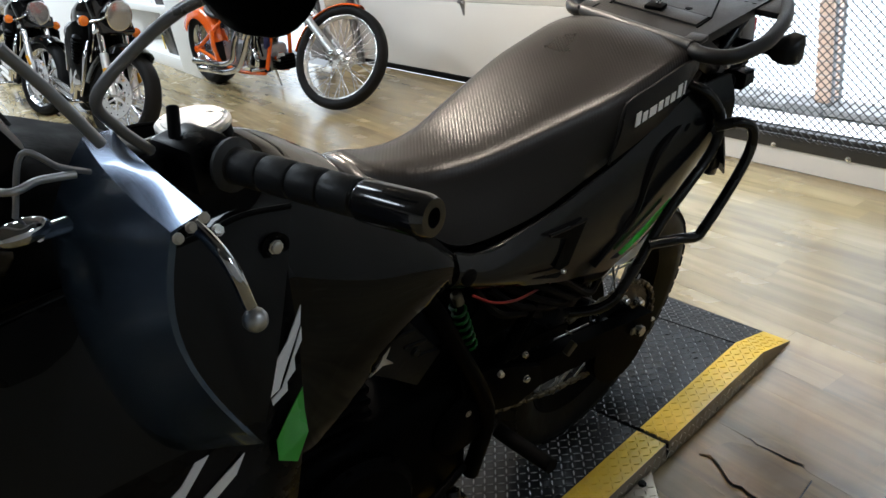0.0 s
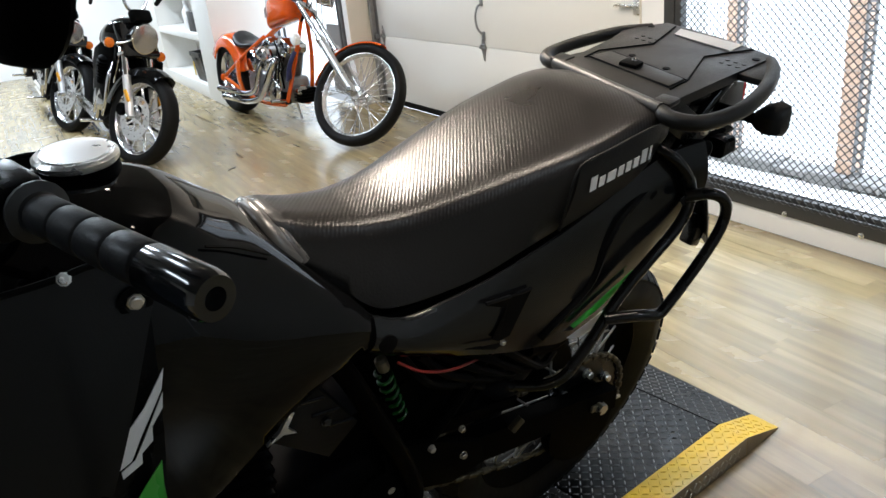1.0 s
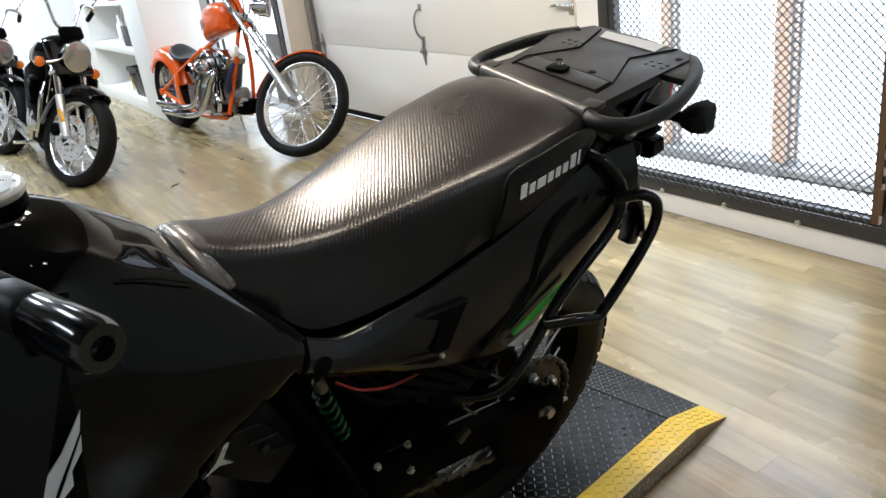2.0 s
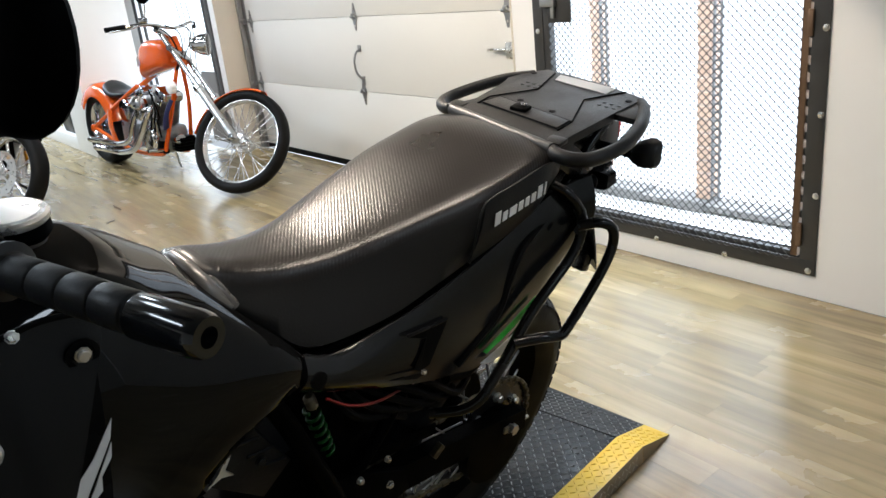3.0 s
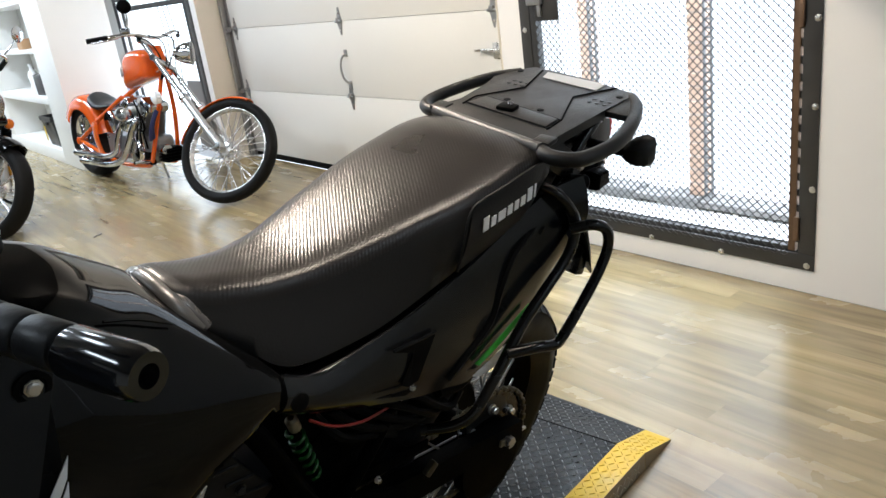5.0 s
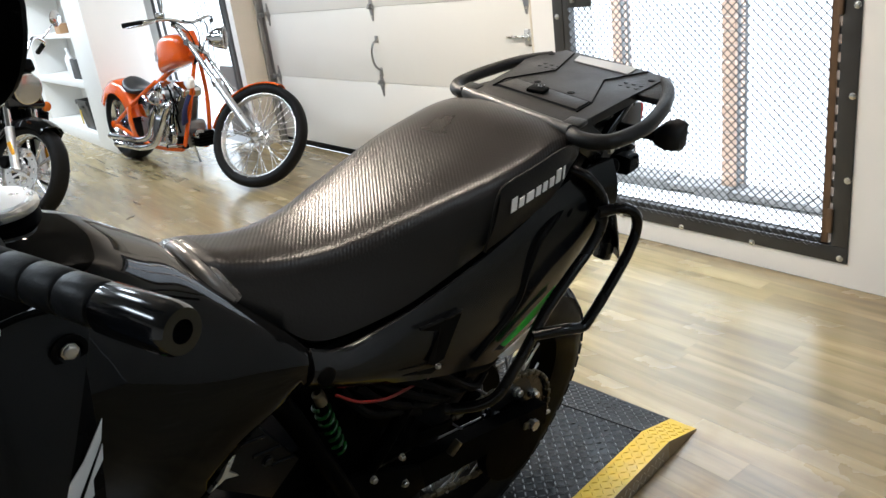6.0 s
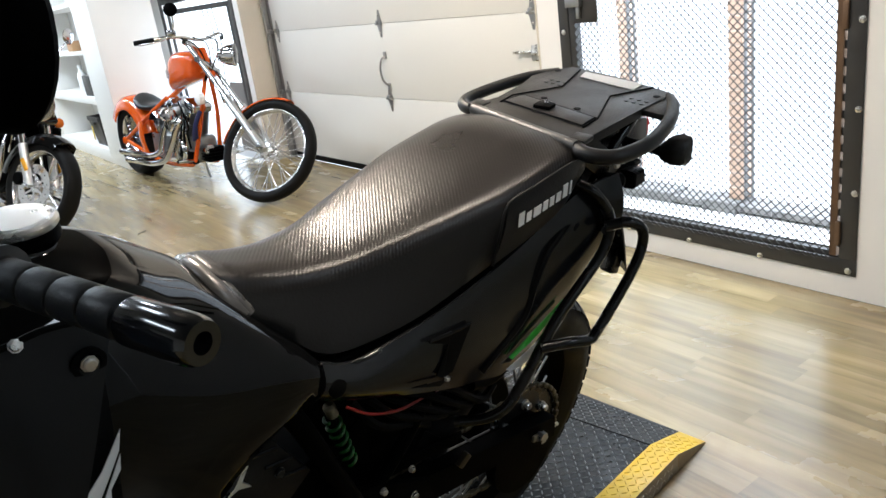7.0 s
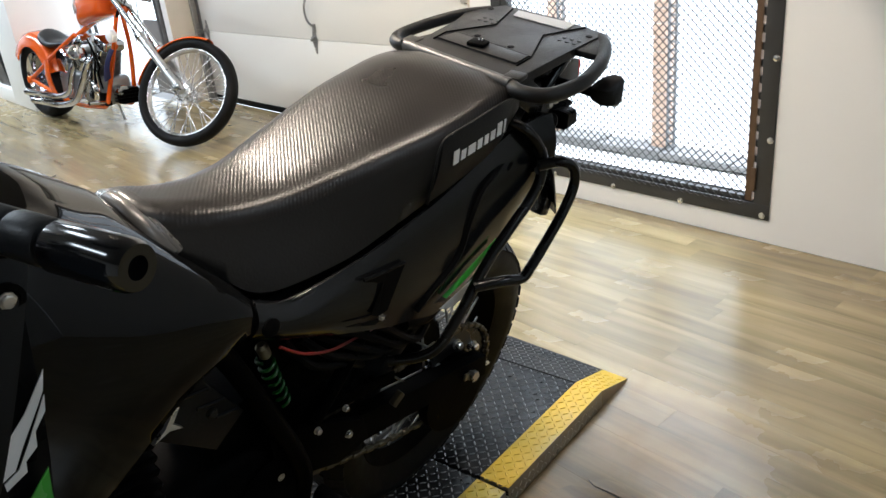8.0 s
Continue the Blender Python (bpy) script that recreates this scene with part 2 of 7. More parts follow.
M_WHITE = mat("white_decal", (0.90, 0.90, 0.90), 0.4, 0, 0.04, 10, 0.0)
M_SILVER = mat("silver_print", (0.60, 0.605, 0.60), 0.4, 0.2, 0.06, 10, 0.0)
M_PLATE = mat("dark_tread_plate", (0.008, 0.0082, 0.0086), 0.46, 0.0, 0.35, 9, 0.1, 160, 0, 0.22)
M_LUG = mat("worn_tread_lug", (0.26, 0.262, 0.265), 0.32, 0.8, 0.4, 9, 0.1, 160)
M_YELLOW = mat("yellow_paint_worn", (0.64, 0.43, 0.02), 0.45, 0, 0.22, 22, 0.15, 120)
M_SIDE = mat("rubbed_tread_steel", (0.52, 0.48, 0.40), 0.35, 0.7, 0.3, 14, 0.1)
M_STEEL = mat("bare_tread_steel", (0.30, 0.26, 0.20), 0.42, 0.7, 0.3, 14, 0.1)
M_BLUE = mat("blue_cloth", (0.006, 0.007, 0.050), 0.7, 0, 0.2)
# black guard plastic; the blue base colours stand in for its reflection
M_GUARD = mat("guard_lip_blue_sheen", (0.075, 0.105, 0.165), 0.20, 0.85, 0.3, 6, 0.0, 60, 0.5, 0.6, 0.05)
M_GUARDB = mat("guard_bowl_blue_sheen", (0.085, 0.125, 0.195), 0.24, 0.75, 0.3, 6, 0.0, 60, 0.3, 0.6, 0.05)
M_CASE = mat("grey_engine_casting", (0.22, 0.22, 0.22), 0.35, 0.85, 0.35, 14, 0.1)
M_DIRTY = mat("dirty_cast_alloy", (0.26, 0.23, 0.16), 0.45, 0.6, 0.4, 40, 0.2)
M_CHAIN = mat("oily_chain_steel", (0.10, 0.085, 0.055), 0.42, 0.8, 0.3, 60, 0.1)
M_GLASS = mat("headlamp_glass", (0.62, 0.62, 0.60), 0.28, 0.6, 0.35, 30, 0.6, 60)
M_BOWL = mat("headlamp_bowl", (0.30, 0.30, 0.31), 0.08, 1.0, 0.4, 40, 1.0, 60, 0, 0.5, 0.04)
M_CLEAR = mat("clear_glass", (0.9, 0.9, 0.9), 0.03, 0, 0.02, 20, 0.25, 90, 0, 0.5, 0.01)
M_CLEAR.node_tree.nodes["Principled BSDF"].inputs["Transmission Weight"].default_value = 0.9
M_CLEAR.node_tree.nodes["Principled BSDF"].inputs["IOR"].default_value = 1.2
M_ENGBLK = mat("black_engine_paint", (0.0012, 0.0012, 0.0012), 0.5, 0.0, 0.3, 10, 0.2, 120, 0, 0.02)
M_CANI = mat("dull_black_plastic", (0.005, 0.005, 0.005), 0.45, 0, 0.3, 10, 0.2, 120, 0, 0.2)
M_STEM = mat("grey_coated_rod", (0.28, 0.28, 0.285), 0.35, 0.6, 0.2, 20, 0.05)
M_BIN = mat("dark_bin_plastic", (0.03, 0.03, 0.03), 0.5, 0, 0.2)
M_PURPLE = mat("purple_plastic", (0.10, 0.03, 0.18), 0.35, 0, 0.15)
M_TAN = mat("tan_card", (0.40, 0.24, 0.12), 0.7, 0, 0.15)
M_YEL2 = mat("yellow_plastic", (0.70, 0.50, 0.04), 0.4, 0, 0.15)


# ---- mesh helpers ----
def part(name, bm, material, parent=None, label="", angle=38, smooth=True):
    bmesh.ops.recalc_face_normals(bm, faces=bm.faces)
    me = bpy.data.meshes.new(name)
    bm.to_mesh(me)
    bm.free()
    for m in material if isinstance(material, (list, tuple)) else (material,):
        me.materials.append(m)
    if smooth:
        for p in me.polygons:
            p.use_smooth = True
        me.set_sharp_from_angle(angle=radians(angle))
    ob = new(name, me)
    if parent is not None:
        ob.parent = parent
    if label:
        ob["label"] = label
    return ob


def root(name, m, label, category, group="", kind=""):
    ob = new(name)
    ob.empty_display_size = 0.1
    ob.matrix_world = m
    return tagged(ob, label, category, group, kind)


def add_box(bm, c, s, rot=(0, 0, 0), bevel=0.0, seg=2):
    r = bmesh.ops.create_cube(bm, size=1.0, matrix=pose(*c, *rot) @ Matrix.Diagonal((*s, 1)))
    if bevel:
        es = list({e for v in r["verts"] for e in v.link_edges})
        bmesh.ops.bevel(bm, geom=es, offset=bevel, segments=seg, profile=0.5, affect="EDGES")


def frame_of(d):
    d = Vector(d).normalized()
    a = d.orthogonal().normalized()
    return a, d.cross(a), d


def add_cyl(bm, p0, p1, r0, r1=None, seg=14, bevel=0.0):
    p0, p1 = Vector(p0), Vector(p1)
    r1 = r0 if r1 is None else r1
    a, b, d = frame_of(p1 - p0)
    h = (p1 - p0).length
    prof = [(r0, 0.0), (r1, h)]
    if bevel:
        prof = [(r0 - bevel, 0.0), (r0, bevel), (r1, h - bevel), (r1 - bevel, h)]
    add_lathe(bm, prof, seg, Matrix(((a.x, b.x, d.x, p0.x), (a.y, b.y, d.y, p0.y), (a.z, b.z, d.z, p0.z), (0, 0, 0, 1))))


def add_lathe(bm, prof, seg, m, cap=True):
    """Turns a profile of (radius, height) round the local z of m."""
    rings = []
    for r, h in prof:
        rings.append([bm.verts.new(m @ Vector((r * math.cos(2 * math.pi * i / seg), r * math.sin(2 * math.pi * i / seg), h))) for i in range(seg)])
    for a, b in zip(rings, rings[1:]):
        for i in range(seg):
            bm.faces.new((a[i], a[(i + 1) % seg], b[(i + 1) % seg], b[i]))
    if cap:
        bm.faces.new(rings[0][::-1])
        bm.faces.new(rings[-1])
    return rings


def add_ring(bm, prof, seg, m):
    """Turns a closed profile of (radius, height), such as a tyre, round the local z of m."""
    rings = add_lathe(bm, prof, seg, m, cap=False)
    a, b = rings[-1], rings[0]
    for i in range(seg):
        bm.faces.new((a[i], a[(i + 1) % seg], b[(i + 1) % seg], b[i]))


def spline(pts, res):
    """A smooth line through the points."""
    p = [Vector(q) for q in pts]
    if len(p) < 3:
        return p
    p = [2 * p[0] - p[1]] + p + [2 * p[-1] - p[-2]]
    out = []
    for i in range(1, len(p) - 2):
        a, b, c, d = p[i - 1:i + 3]
        for k in range(res):
            t = k / res
            out.append(0.5 * (2 * b + (c - a) * t + (2 * a - 5 * b + 4 * c - d) * t * t + (3 * b - a - 3 * c + d) * t ** 3))
    return out + [p[-2]]


def add_tube(bm, pts, r, seg=10, res=6, closed=False, flat=1.0):
    p = spline(pts, res) if res > 1 else [Vector(q) for q in pts]
    if closed:
        p = p[:-1] if (p[0] - p[-1]).length < 1e-5 else p
    a, b, d = frame_of(p[1] - p[0])
    rings = []
    n = len(p)
    for i, q in enumerate(p):
        nx = p[(i + 1) % n] if closed else p[min(i + 1, n - 1)]
        pv = p[i - 1] if (closed or i) else p[0]
        t = (nx - pv).normalized()
        a = (a - t * a.dot(t)).normalized()
        b = t.cross(a)
        rr = r[i * len(r) // n] if isinstance(r, (list, tuple)) else r
        rings.append([bm.verts.new(q + rr * (a * math.cos(2 * math.pi * k / seg) + b * flat * math.sin(2 * math.pi * k / seg))) for k in range(seg)])
    pairs = list(zip(rings, rings[1:])) + ([(rings[-1], rings[0])] if closed else [])
    for u, v in pairs:
        for k in range(seg):
            bm.faces.new((u[k], u[(k + 1) % seg], v[(k + 1) % seg], v[k]))
    if not closed:
        bm.faces.new(rings[0][::-1])
        bm.faces.new(rings[-1])


def add_loft(bm, rings, cap=True):
    """Skins closed rings of equal count; returns the faces row by row."""
    vs = [[bm.verts.new(q) for q in r] for r in rings]
    rows = []
    n = len(vs[0])
    for u, v in zip(vs, vs[1:]):
        rows.append([bm.faces.new((u[k], u[(k + 1) % n], v[(k + 1) % n], v[k])) for k in range(n)])
    if cap:
        bm.faces.new(vs[0][::-1])
        bm.faces.new(vs[-1])
    return rows


def smooth_rows(rows, res):
    """Interpolates rows of numbers with a smooth line, column by column."""
    p = [np.array(r, float) for r in rows]
    p = [2 * p[0] - p[1]] + p + [2 * p[-1] - p[-2]]
    out = []
    for i in range(1, len(p) - 2):
        a, b, c, d = p[i - 1:i + 3]
        for k in range(res):
            t = k / res
            out.append(0.5 * (2 * b + (c - a) * t + (2 * a - 5 * b + 4 * c - d) * t * t + (3 * b - a - 3 * c + d) * t ** 3))
    return out + [p[-2]]


def add_shell(bm, top, bottom, out, bulge=0.01, thick=0.004, rows=6, res=4):
    """A curved sheet between two edge lines of equal count, bulging towards out, with thickness."""
    top, bottom, out = spline(top, res), spline(bottom, res), Vector(out)
    n = len(top)
    front, back = [], []
    for j in range(rows + 1):
        v = j / rows
        line = [top[i].lerp(bottom[i], v) + out * bulge * math.sin(math.pi * min(max(v, 0.0), 1.0)) for i in range(n)]
        front.append([bm.verts.new(q) for q in line])
        back.append([bm.verts.new(q - out * thick) for q in line])
    for j in range(rows):
        for i in range(n - 1):
            bm.faces.new((front[j][i], front[j][i + 1], front[j + 1][i + 1], front[j + 1][i]))
            bm.faces.new((back[j][i], back[j + 1][i], back[j + 1][i + 1], back[j][i + 1]))
    for i in range(n - 1):
        bm.faces.new((front[0][i], back[0][i], back[0][i + 1], front[0][i + 1]))
        bm.faces.new((front[-1][i], front[-1][i + 1], back[-1][i + 1], back[-1][i]))
    for j in range(rows):
        bm.faces.new((front[j][0], front[j + 1][0], back[j + 1][0], back[j][0]))
        bm.faces.new((front[j][-1], back[j][-1], back[j + 1][-1], front[j + 1][-1]))


def add_sheet(bm, grid, off):
    """A thick sheet over a grid of points, its back moved by off."""
    off = Vector(off)
    f = [[bm.verts.new(p) for p in row] for row in grid]
    b = [[bm.verts.new(Vector(p) + off) for p in row] for row in grid]
    nr, nc = len(grid), len(grid[0])
    for i in range(nr - 1):
        for j in range(nc - 1):
            bm.faces.new((f[i][j], f[i][j + 1], f[i + 1][j + 1], f[i + 1][j]))
            bm.faces.new((b[i][j], b[i + 1][j], b[i + 1][j + 1], b[i][j + 1]))
    rim = [(0, j) for j in range(nc)] + [(i, nc - 1) for i in range(1, nr)] + [(nr - 1, j) for j in range(nc - 2, -1, -1)] + [(i, 0) for i in range(nr - 2, 0, -1)]
    for (i, j), (k, m) in zip(rim, rim[1:] + rim[:1]):
        bm.faces.new((f[i][j], b[i][j], b[k][m], f[k][m]))
    bmesh.ops.recalc_face_normals(bm, faces=bm.faces)


def add_prism(bm, pts, off, bevel=0.0):
    """A flat outline of 3D points drawn out by the vector off."""
    a = [bm.verts.new(Vector(p)) for p in pts]
    b = [bm.verts.new(Vector(p) + Vector(off)) for p in pts]
    n = len(a)
    fs = [bm.faces.new(a[::-1]), bm.faces.new(b)]
    for i in range(n):
        fs.append(bm.faces.new((a[i], a[(i + 1) % n], b[(i + 1) % n], b[i])))
    if bevel:
        es = list({e for f in fs[1:2] for e in f.edges})
        bmesh.ops.bevel(bm, geom=es, offset=bevel, segments=2, profile=0.5, affect="EDGES")


def axis_m(c, d):
    """A matrix at c whose z runs along d."""
    a, b, d = frame_of(d)
    return Matrix(((a.x, b.x, d.x, c[0]), (a.y, b.y, d.y, c[1]), (a.z, b.z, d.z, c[2]), (0, 0, 0, 1)))


def box_part(name, c, s, material, parent=None, label="", bevel=0.003, rot=(0, 0, 0)):
    bm = bmesh.new()
    add_box(bm, c, s, rot, bevel)
    return part(name, bm, material, parent, label)


def tube_part(name, pts, r, material, parent=None, label="", seg=10, res=6, closed=False):
    bm = bmesh.new()
    add_tube(bm, pts, r, seg, res, closed)
    return part(name, bm, material, parent, label, 50)


def cyl_part(name, p0, p1, r, material, parent=None, label="", seg=16, bevel=0.0, r1=None):
    bm = bmesh.new()
    add_cyl(bm, p0, p1, r, r1, seg, bevel)
    return part(name, bm, material, parent, label)


def bolt(parent, c, d, r=0.007, material=None, name="bolt", h=0.006):
    bm = bmesh.new()
    m = axis_m(c, d)
    add_lathe(bm, [(r * 1.25, 0), (r * 1.25, h * 0.3), (r, h * 0.35), (r, h * 0.85), (r * 0.8, h)], 8, m)
    return part(name, bm, material or M_BOLT, parent, "", 30)


def structure(name, bm, material, label, category, smooth=False):
    return tagged(part(name, bm, material, None, "", 30, smooth), label, category, "", "structure")


# ---- the room ----
WX, WOUT = 1.755, 1.99
bm = bmesh.new()
for y0, y1, z0, z1 in ((-3.5, 0.13, 0, CEIL), (0.13, 1.45, 0, 0.10), (0.13, 1.45, 2.14, CEIL), (1.45, 1.616, 0, CEIL), (1.616, 5.10, 2.25, CEIL),
                       (5.10, 5.22, 0, CEIL), (5.22, 7.06, 1.47, CEIL), (7.06, 12.0, 0, CEIL)):
    add_box(bm, ((WX + WOUT) / 2, (y0 + y1) / 2, (z0 + z1) / 2), (WOUT - WX, y1 - y0, z1 - z0))
structure("wall_east", bm, M_WALL, "white painted wall with door and garage openings", "wall")
# unseen south and west walls, greyed to limit light bounced onto the bike
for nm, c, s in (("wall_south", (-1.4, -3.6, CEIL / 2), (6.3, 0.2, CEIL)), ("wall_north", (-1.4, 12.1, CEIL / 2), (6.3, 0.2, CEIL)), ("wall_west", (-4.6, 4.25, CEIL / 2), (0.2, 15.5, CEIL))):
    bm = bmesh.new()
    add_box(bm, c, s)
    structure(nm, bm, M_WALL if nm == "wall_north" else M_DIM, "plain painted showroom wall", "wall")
bm = bmesh.new()
add_box(bm, (-1.3, 4.25, CEIL + 0.1), (6.7, 15.9, 0.2))
structure("ceiling", bm, M_CEIL, "plain dark flat showroom ceiling", "ceiling")
bm = bmesh.new()
add_box(bm, (-1.3, 4.25, -0.06), (6.58, 15.9, 0.1))
floor = structure("floor", bm, M_CONCD, "wood-look vinyl plank floor with worn grain", "floor")

# beige lining of the garage opening
for nm, y0, y1 in (("jamb_left", 5.088, 5.10), ("jamb_right", 1.616, 1.628)):
    bm = bmesh.new()
    add_box(bm, (1.868, (y0 + y1) / 2, 1.12), (0.232, y1 - y0, 2.24), (0, 0, 0), 0.002)
    structure(nm, bm, M_BEIGE, "beige painted lining of the garage opening", "door jamb")

# outside: pale yard, kerb and glare
bm = bmesh.new()
add_box(bm, (4.0, 4.0, -0.11), (4.0, 26.0, 0.1))
structure("ground", bm, M_CONC, "pale concrete yard outside the doors", "ground")
bm = bmesh.new()
for i in range(26):
    y = -2 + i * 0.2
    add_box(bm, (2.62 + random.uniform(-0.01, 0.01), y, -0.03), (0.16, 0.196, 0.03 + random.uniform(0, 0.03)), (0, 0, random.uniform(-1, 1)), 0.004, 1)
structure("kerb", bm, M_CONCD, "rough grey concrete kerb outside the caged door", "kerb")
bm = bmesh.new()
add_box(bm, (3.0, 4.0, 2.2), (0.05, 20.0, 4.6))
structure("backdrop", bm, M_OUT, "white overexposed daylight outdoors", "backdrop")


def brick_pillar(c, w, d, h, label):
    r = root("brick_pillar", pose(*c), label, "pillar")
    bm = bmesh.new()
    add_box(bm, (0, 0, h / 2), (d - 0.012, w - 0.012, h))
    part("mortar_core", bm, M_MORTAR, r)
    bm = bmesh.new()
    add_box(bm, (0, 0, 0), (d, w, 0.062), (0, 0, 0), 0.003, 1)
    first = part("brick", bm, M_BRICK, r)
    first.location = (0, 0, 0.034)
    for k in range(1, int(h / 0.072)):
        b = new("brick", first.data)
        b.parent = r
        b.location = (random.uniform(-0.003, 0.003), random.uniform(-0.003, 0.003), 0.034 + k * 0.072)
    return r


brick_pillar((2.64, 1.135, 0), 0.075, 0.10, 2.6, "narrow red brick pillar outside the caged door")
brick_pillar((2.64, 1.84, 0), 0.06, 0.10, 2.6, "narrow red brick pillar outside behind the latch")
for y in (1.06, 1.775):
    r = root("steel_post", pose(2.60, y, 0), "thin grey steel post standing beside the brick pillar", "post")
    bm = bmesh.new()
    for dy in (-0.02, 0.02):
        add_box(bm, (0, dy, 1.3), (0.014, 0.011, 2.6))
    for k in range(60):
        add_box(bm, (0, 0, 0.04 + k * 0.043), (0.010, 0.038, 0.011))
    part("lattice", bm, M_LATT, r, "", 30, False)


# caged door
def expanded_mesh(y0, y1, z0, z1, x, cw=0.034, ch=0.0165, t=0.0025):
    bm = bmesh.new()
    rows, cols = int((z1 - z0) / ch), int((y1 - y0) / cw)
    sy, sz = (y1 - y0) / cols, (z1 - z0) / rows
    for j in range(rows + 1):
        sgn = 1 if j % 2 else -1
        front, back = [], []
        for i in range(2 * cols + 1):
            off = sgn * (1 if i % 2 else -1) * sz * 0.46
            y, z = y0 + i * sy / 2, min(max(z0 + j * sz + off, z0), z1)
            front.append((bm.verts.new((x - 0.0012, y, z - t)), bm.verts.new((x - 0.0012, y, z + t))))
            back.append((bm.verts.new((x + 0.0012, y, z - t)), bm.verts.new((x + 0.0012, y, z + t))))
        for i in range(2 * cols):
            bm.faces.new((front[i][0], front[i + 1][0], front[i + 1][1], front[i][1]))
            bm.faces.new((front[i][1], front[i + 1][1], back[i + 1][1], back[i][1]))
            bm.faces.new((front[i][0], back[i][0], back[i + 1][0], front[i + 1][0]))
            bm.faces.new((back[i][0], back[i][1], back[i + 1][1], back[i + 1][0]))
    return bm


cage = root("caged_door", pose(WX, 0.79, 0.09), "dark steel caged door with expanded metal mesh in the white wall", "door")
Y0, Y1, Z0, Z1 = 0.105, 1.472, 0.09, 2.15


def cage_bar(name, y0, y1, z0, z1, x0, x1, material, bevel=0.002):
    return box_part(name, ((x0 + x1) / 2 - WX, (y0 + y1) / 2 - 0.79, (z0 + z1) / 2 - 0.09), (x1 - x0, y1 - y0, z1 - z0), material, cage, "", bevel)


cage_bar("frame_bar", Y0, Y0 + 0.06, Z0 + 0.06, Z1 - 0.06, WX - 0.007, WX + 0.001, M_CAGE)
cage_bar("frame_bar", Y1 - 0.06, Y1, Z0 + 0.06, Z1 - 0.06, WX - 0.007, WX + 0.001, M_CAGE)
cage_bar("frame_bar", Y0, Y1, Z0, Z0 + 0.06, WX - 0.007, WX + 0.001, M_CAGE)
cage_bar("frame_bar", Y0, Y1, Z1 - 0.06, Z1, WX - 0.007, WX + 0.001, M_CAGE)
# inner leaf
cage_bar("leaf_stile", Y0 + 0.071, Y0 + 0.098, Z0 + 0.066, Z1 - 0.066, WX - 0.004, WX + 0.03, M_RUST)
cage_bar("leaf_stile", Y1 - 0.098, Y1 - 0.0605, Z0 + 0.066, Z1 - 0.066, WX - 0.004, WX + 0.03, M_CAGE)
cage_bar("leaf_rail", Y0 + 0.099, Y1 - 0.099, Z0 + 0.0605, Z0 + 0.080, WX + 0.004, WX + 0.03, M_CAGE)
cage_bar("leaf_rail", Y0 + 0.099, Y1 - 0.099, Z1 - 0.096, Z1 - 0.066, WX + 0.004, WX + 0.03, M_CAGE)
for k in range(34):
    z = Z0 + 0.1 + k * 0.058
    cage_bar("edge_tab", Y0 + 0.060, Y0 + 0.0711, z, z + 0.026, WX + 0.002, WX + 0.012, M_CAGE, 0)
# plate added to block the bright slit below the mesh
cage_bar("bottom_plate", Y0 + 0.06, Y1 - 0.06, Z0 + 0.030, Z0 + 0.086, WX + 0.031, WX + 0.036, M_CAGE)
bm = expanded_mesh(Y0 + 0.094, Y1 - 0.094, Z0 + 0.045, Z1 - 0.09, WX - 0.0095)
bmesh.ops.translate(bm, verts=bm.verts, vec=(-WX, -0.79, -0.09))
part("expanded_metal_mesh", bm, M_CAGE, cage, "black diamond-pattern expanded metal", 30, False)["kind"] = "stuff"
for k in range(8):
    bolt(cage, (-0.007, 0.118 - 0.79 + (0.012 if k == 0 else 0), 0.018 + k * 0.29), (-1, 0, 0), 0.010, None, "bolt", 0.006)
for k in range(1, 5):
    bolt(cage, (-0.007, 0.145 - 0.79 + k * 0.327, 0.008), (-1, 0, 0), 0.010, None, "bolt", 0.006)
for k in range(1, 8):
    bolt(cage, (-0.007, 1.445 - 0.79, 0.018 + k * 0.29), (-1, 0, 0), 0.010, None, "bolt", 0.006)
cage_bar("lock_plate", 1.235, 1.372, 1.015, 1.22, WX - 0.012, WX - 0.006, M_CAGE)
lb = cage_bar("latch_body", 1.315, 1.40, 1.085, 1.125, WX - 0.035, WX - 0.012, M_GALV, 0.004)
cage_bar("latch_bolt", 1.325, 1.345, 1.035, 1.10, WX - 0.026, WX - 0.014, M_GALV, 0.003)
for k in range(3):
    cage_bar("hinge_knuckle", Y0 + 0.055, Y0 + 0.075, 0.2 + k * 0.75, 0.29 + k * 0.75, WX - 0.016, WX - 0.004, M_RUST, 0.004)

# garage door
gd = root("garage_door", pose(WOUT, 3.36, 0), "closed cream steel sectional garage door with galvanised hinges", "garage door")
JOINTS = (0.045, 0.565, 1.06, 1.555, 2.06, 2.4)
for a, b in zip(JOINTS, JOINTS[1:]):
    bm = bmesh.new()
    add_box(bm, (0.022, 0, (a + b) / 2), (0.044, 3.72, b - a - 0.0022), (0, 0, 0), 0.0028, 2)
    part("panel", bm, M_DOOR, gd)
# unseen sheet added so no outdoor glow shows through the panel joints
bm = bmesh.new()
add_box(bm, (0.034, 0, 1.225), (0.012, 3.70, 2.34))
part("door_core", bm, M_BIN, gd, "dark sheet behind the panels, added to block glare at the joints", 30, False)
box_part("bottom_seal", (0.018, 0, 0.023), (0.05, 3.7, 0.044), M_RUBBER, gd, "black rubber bottom seal", 0.008)


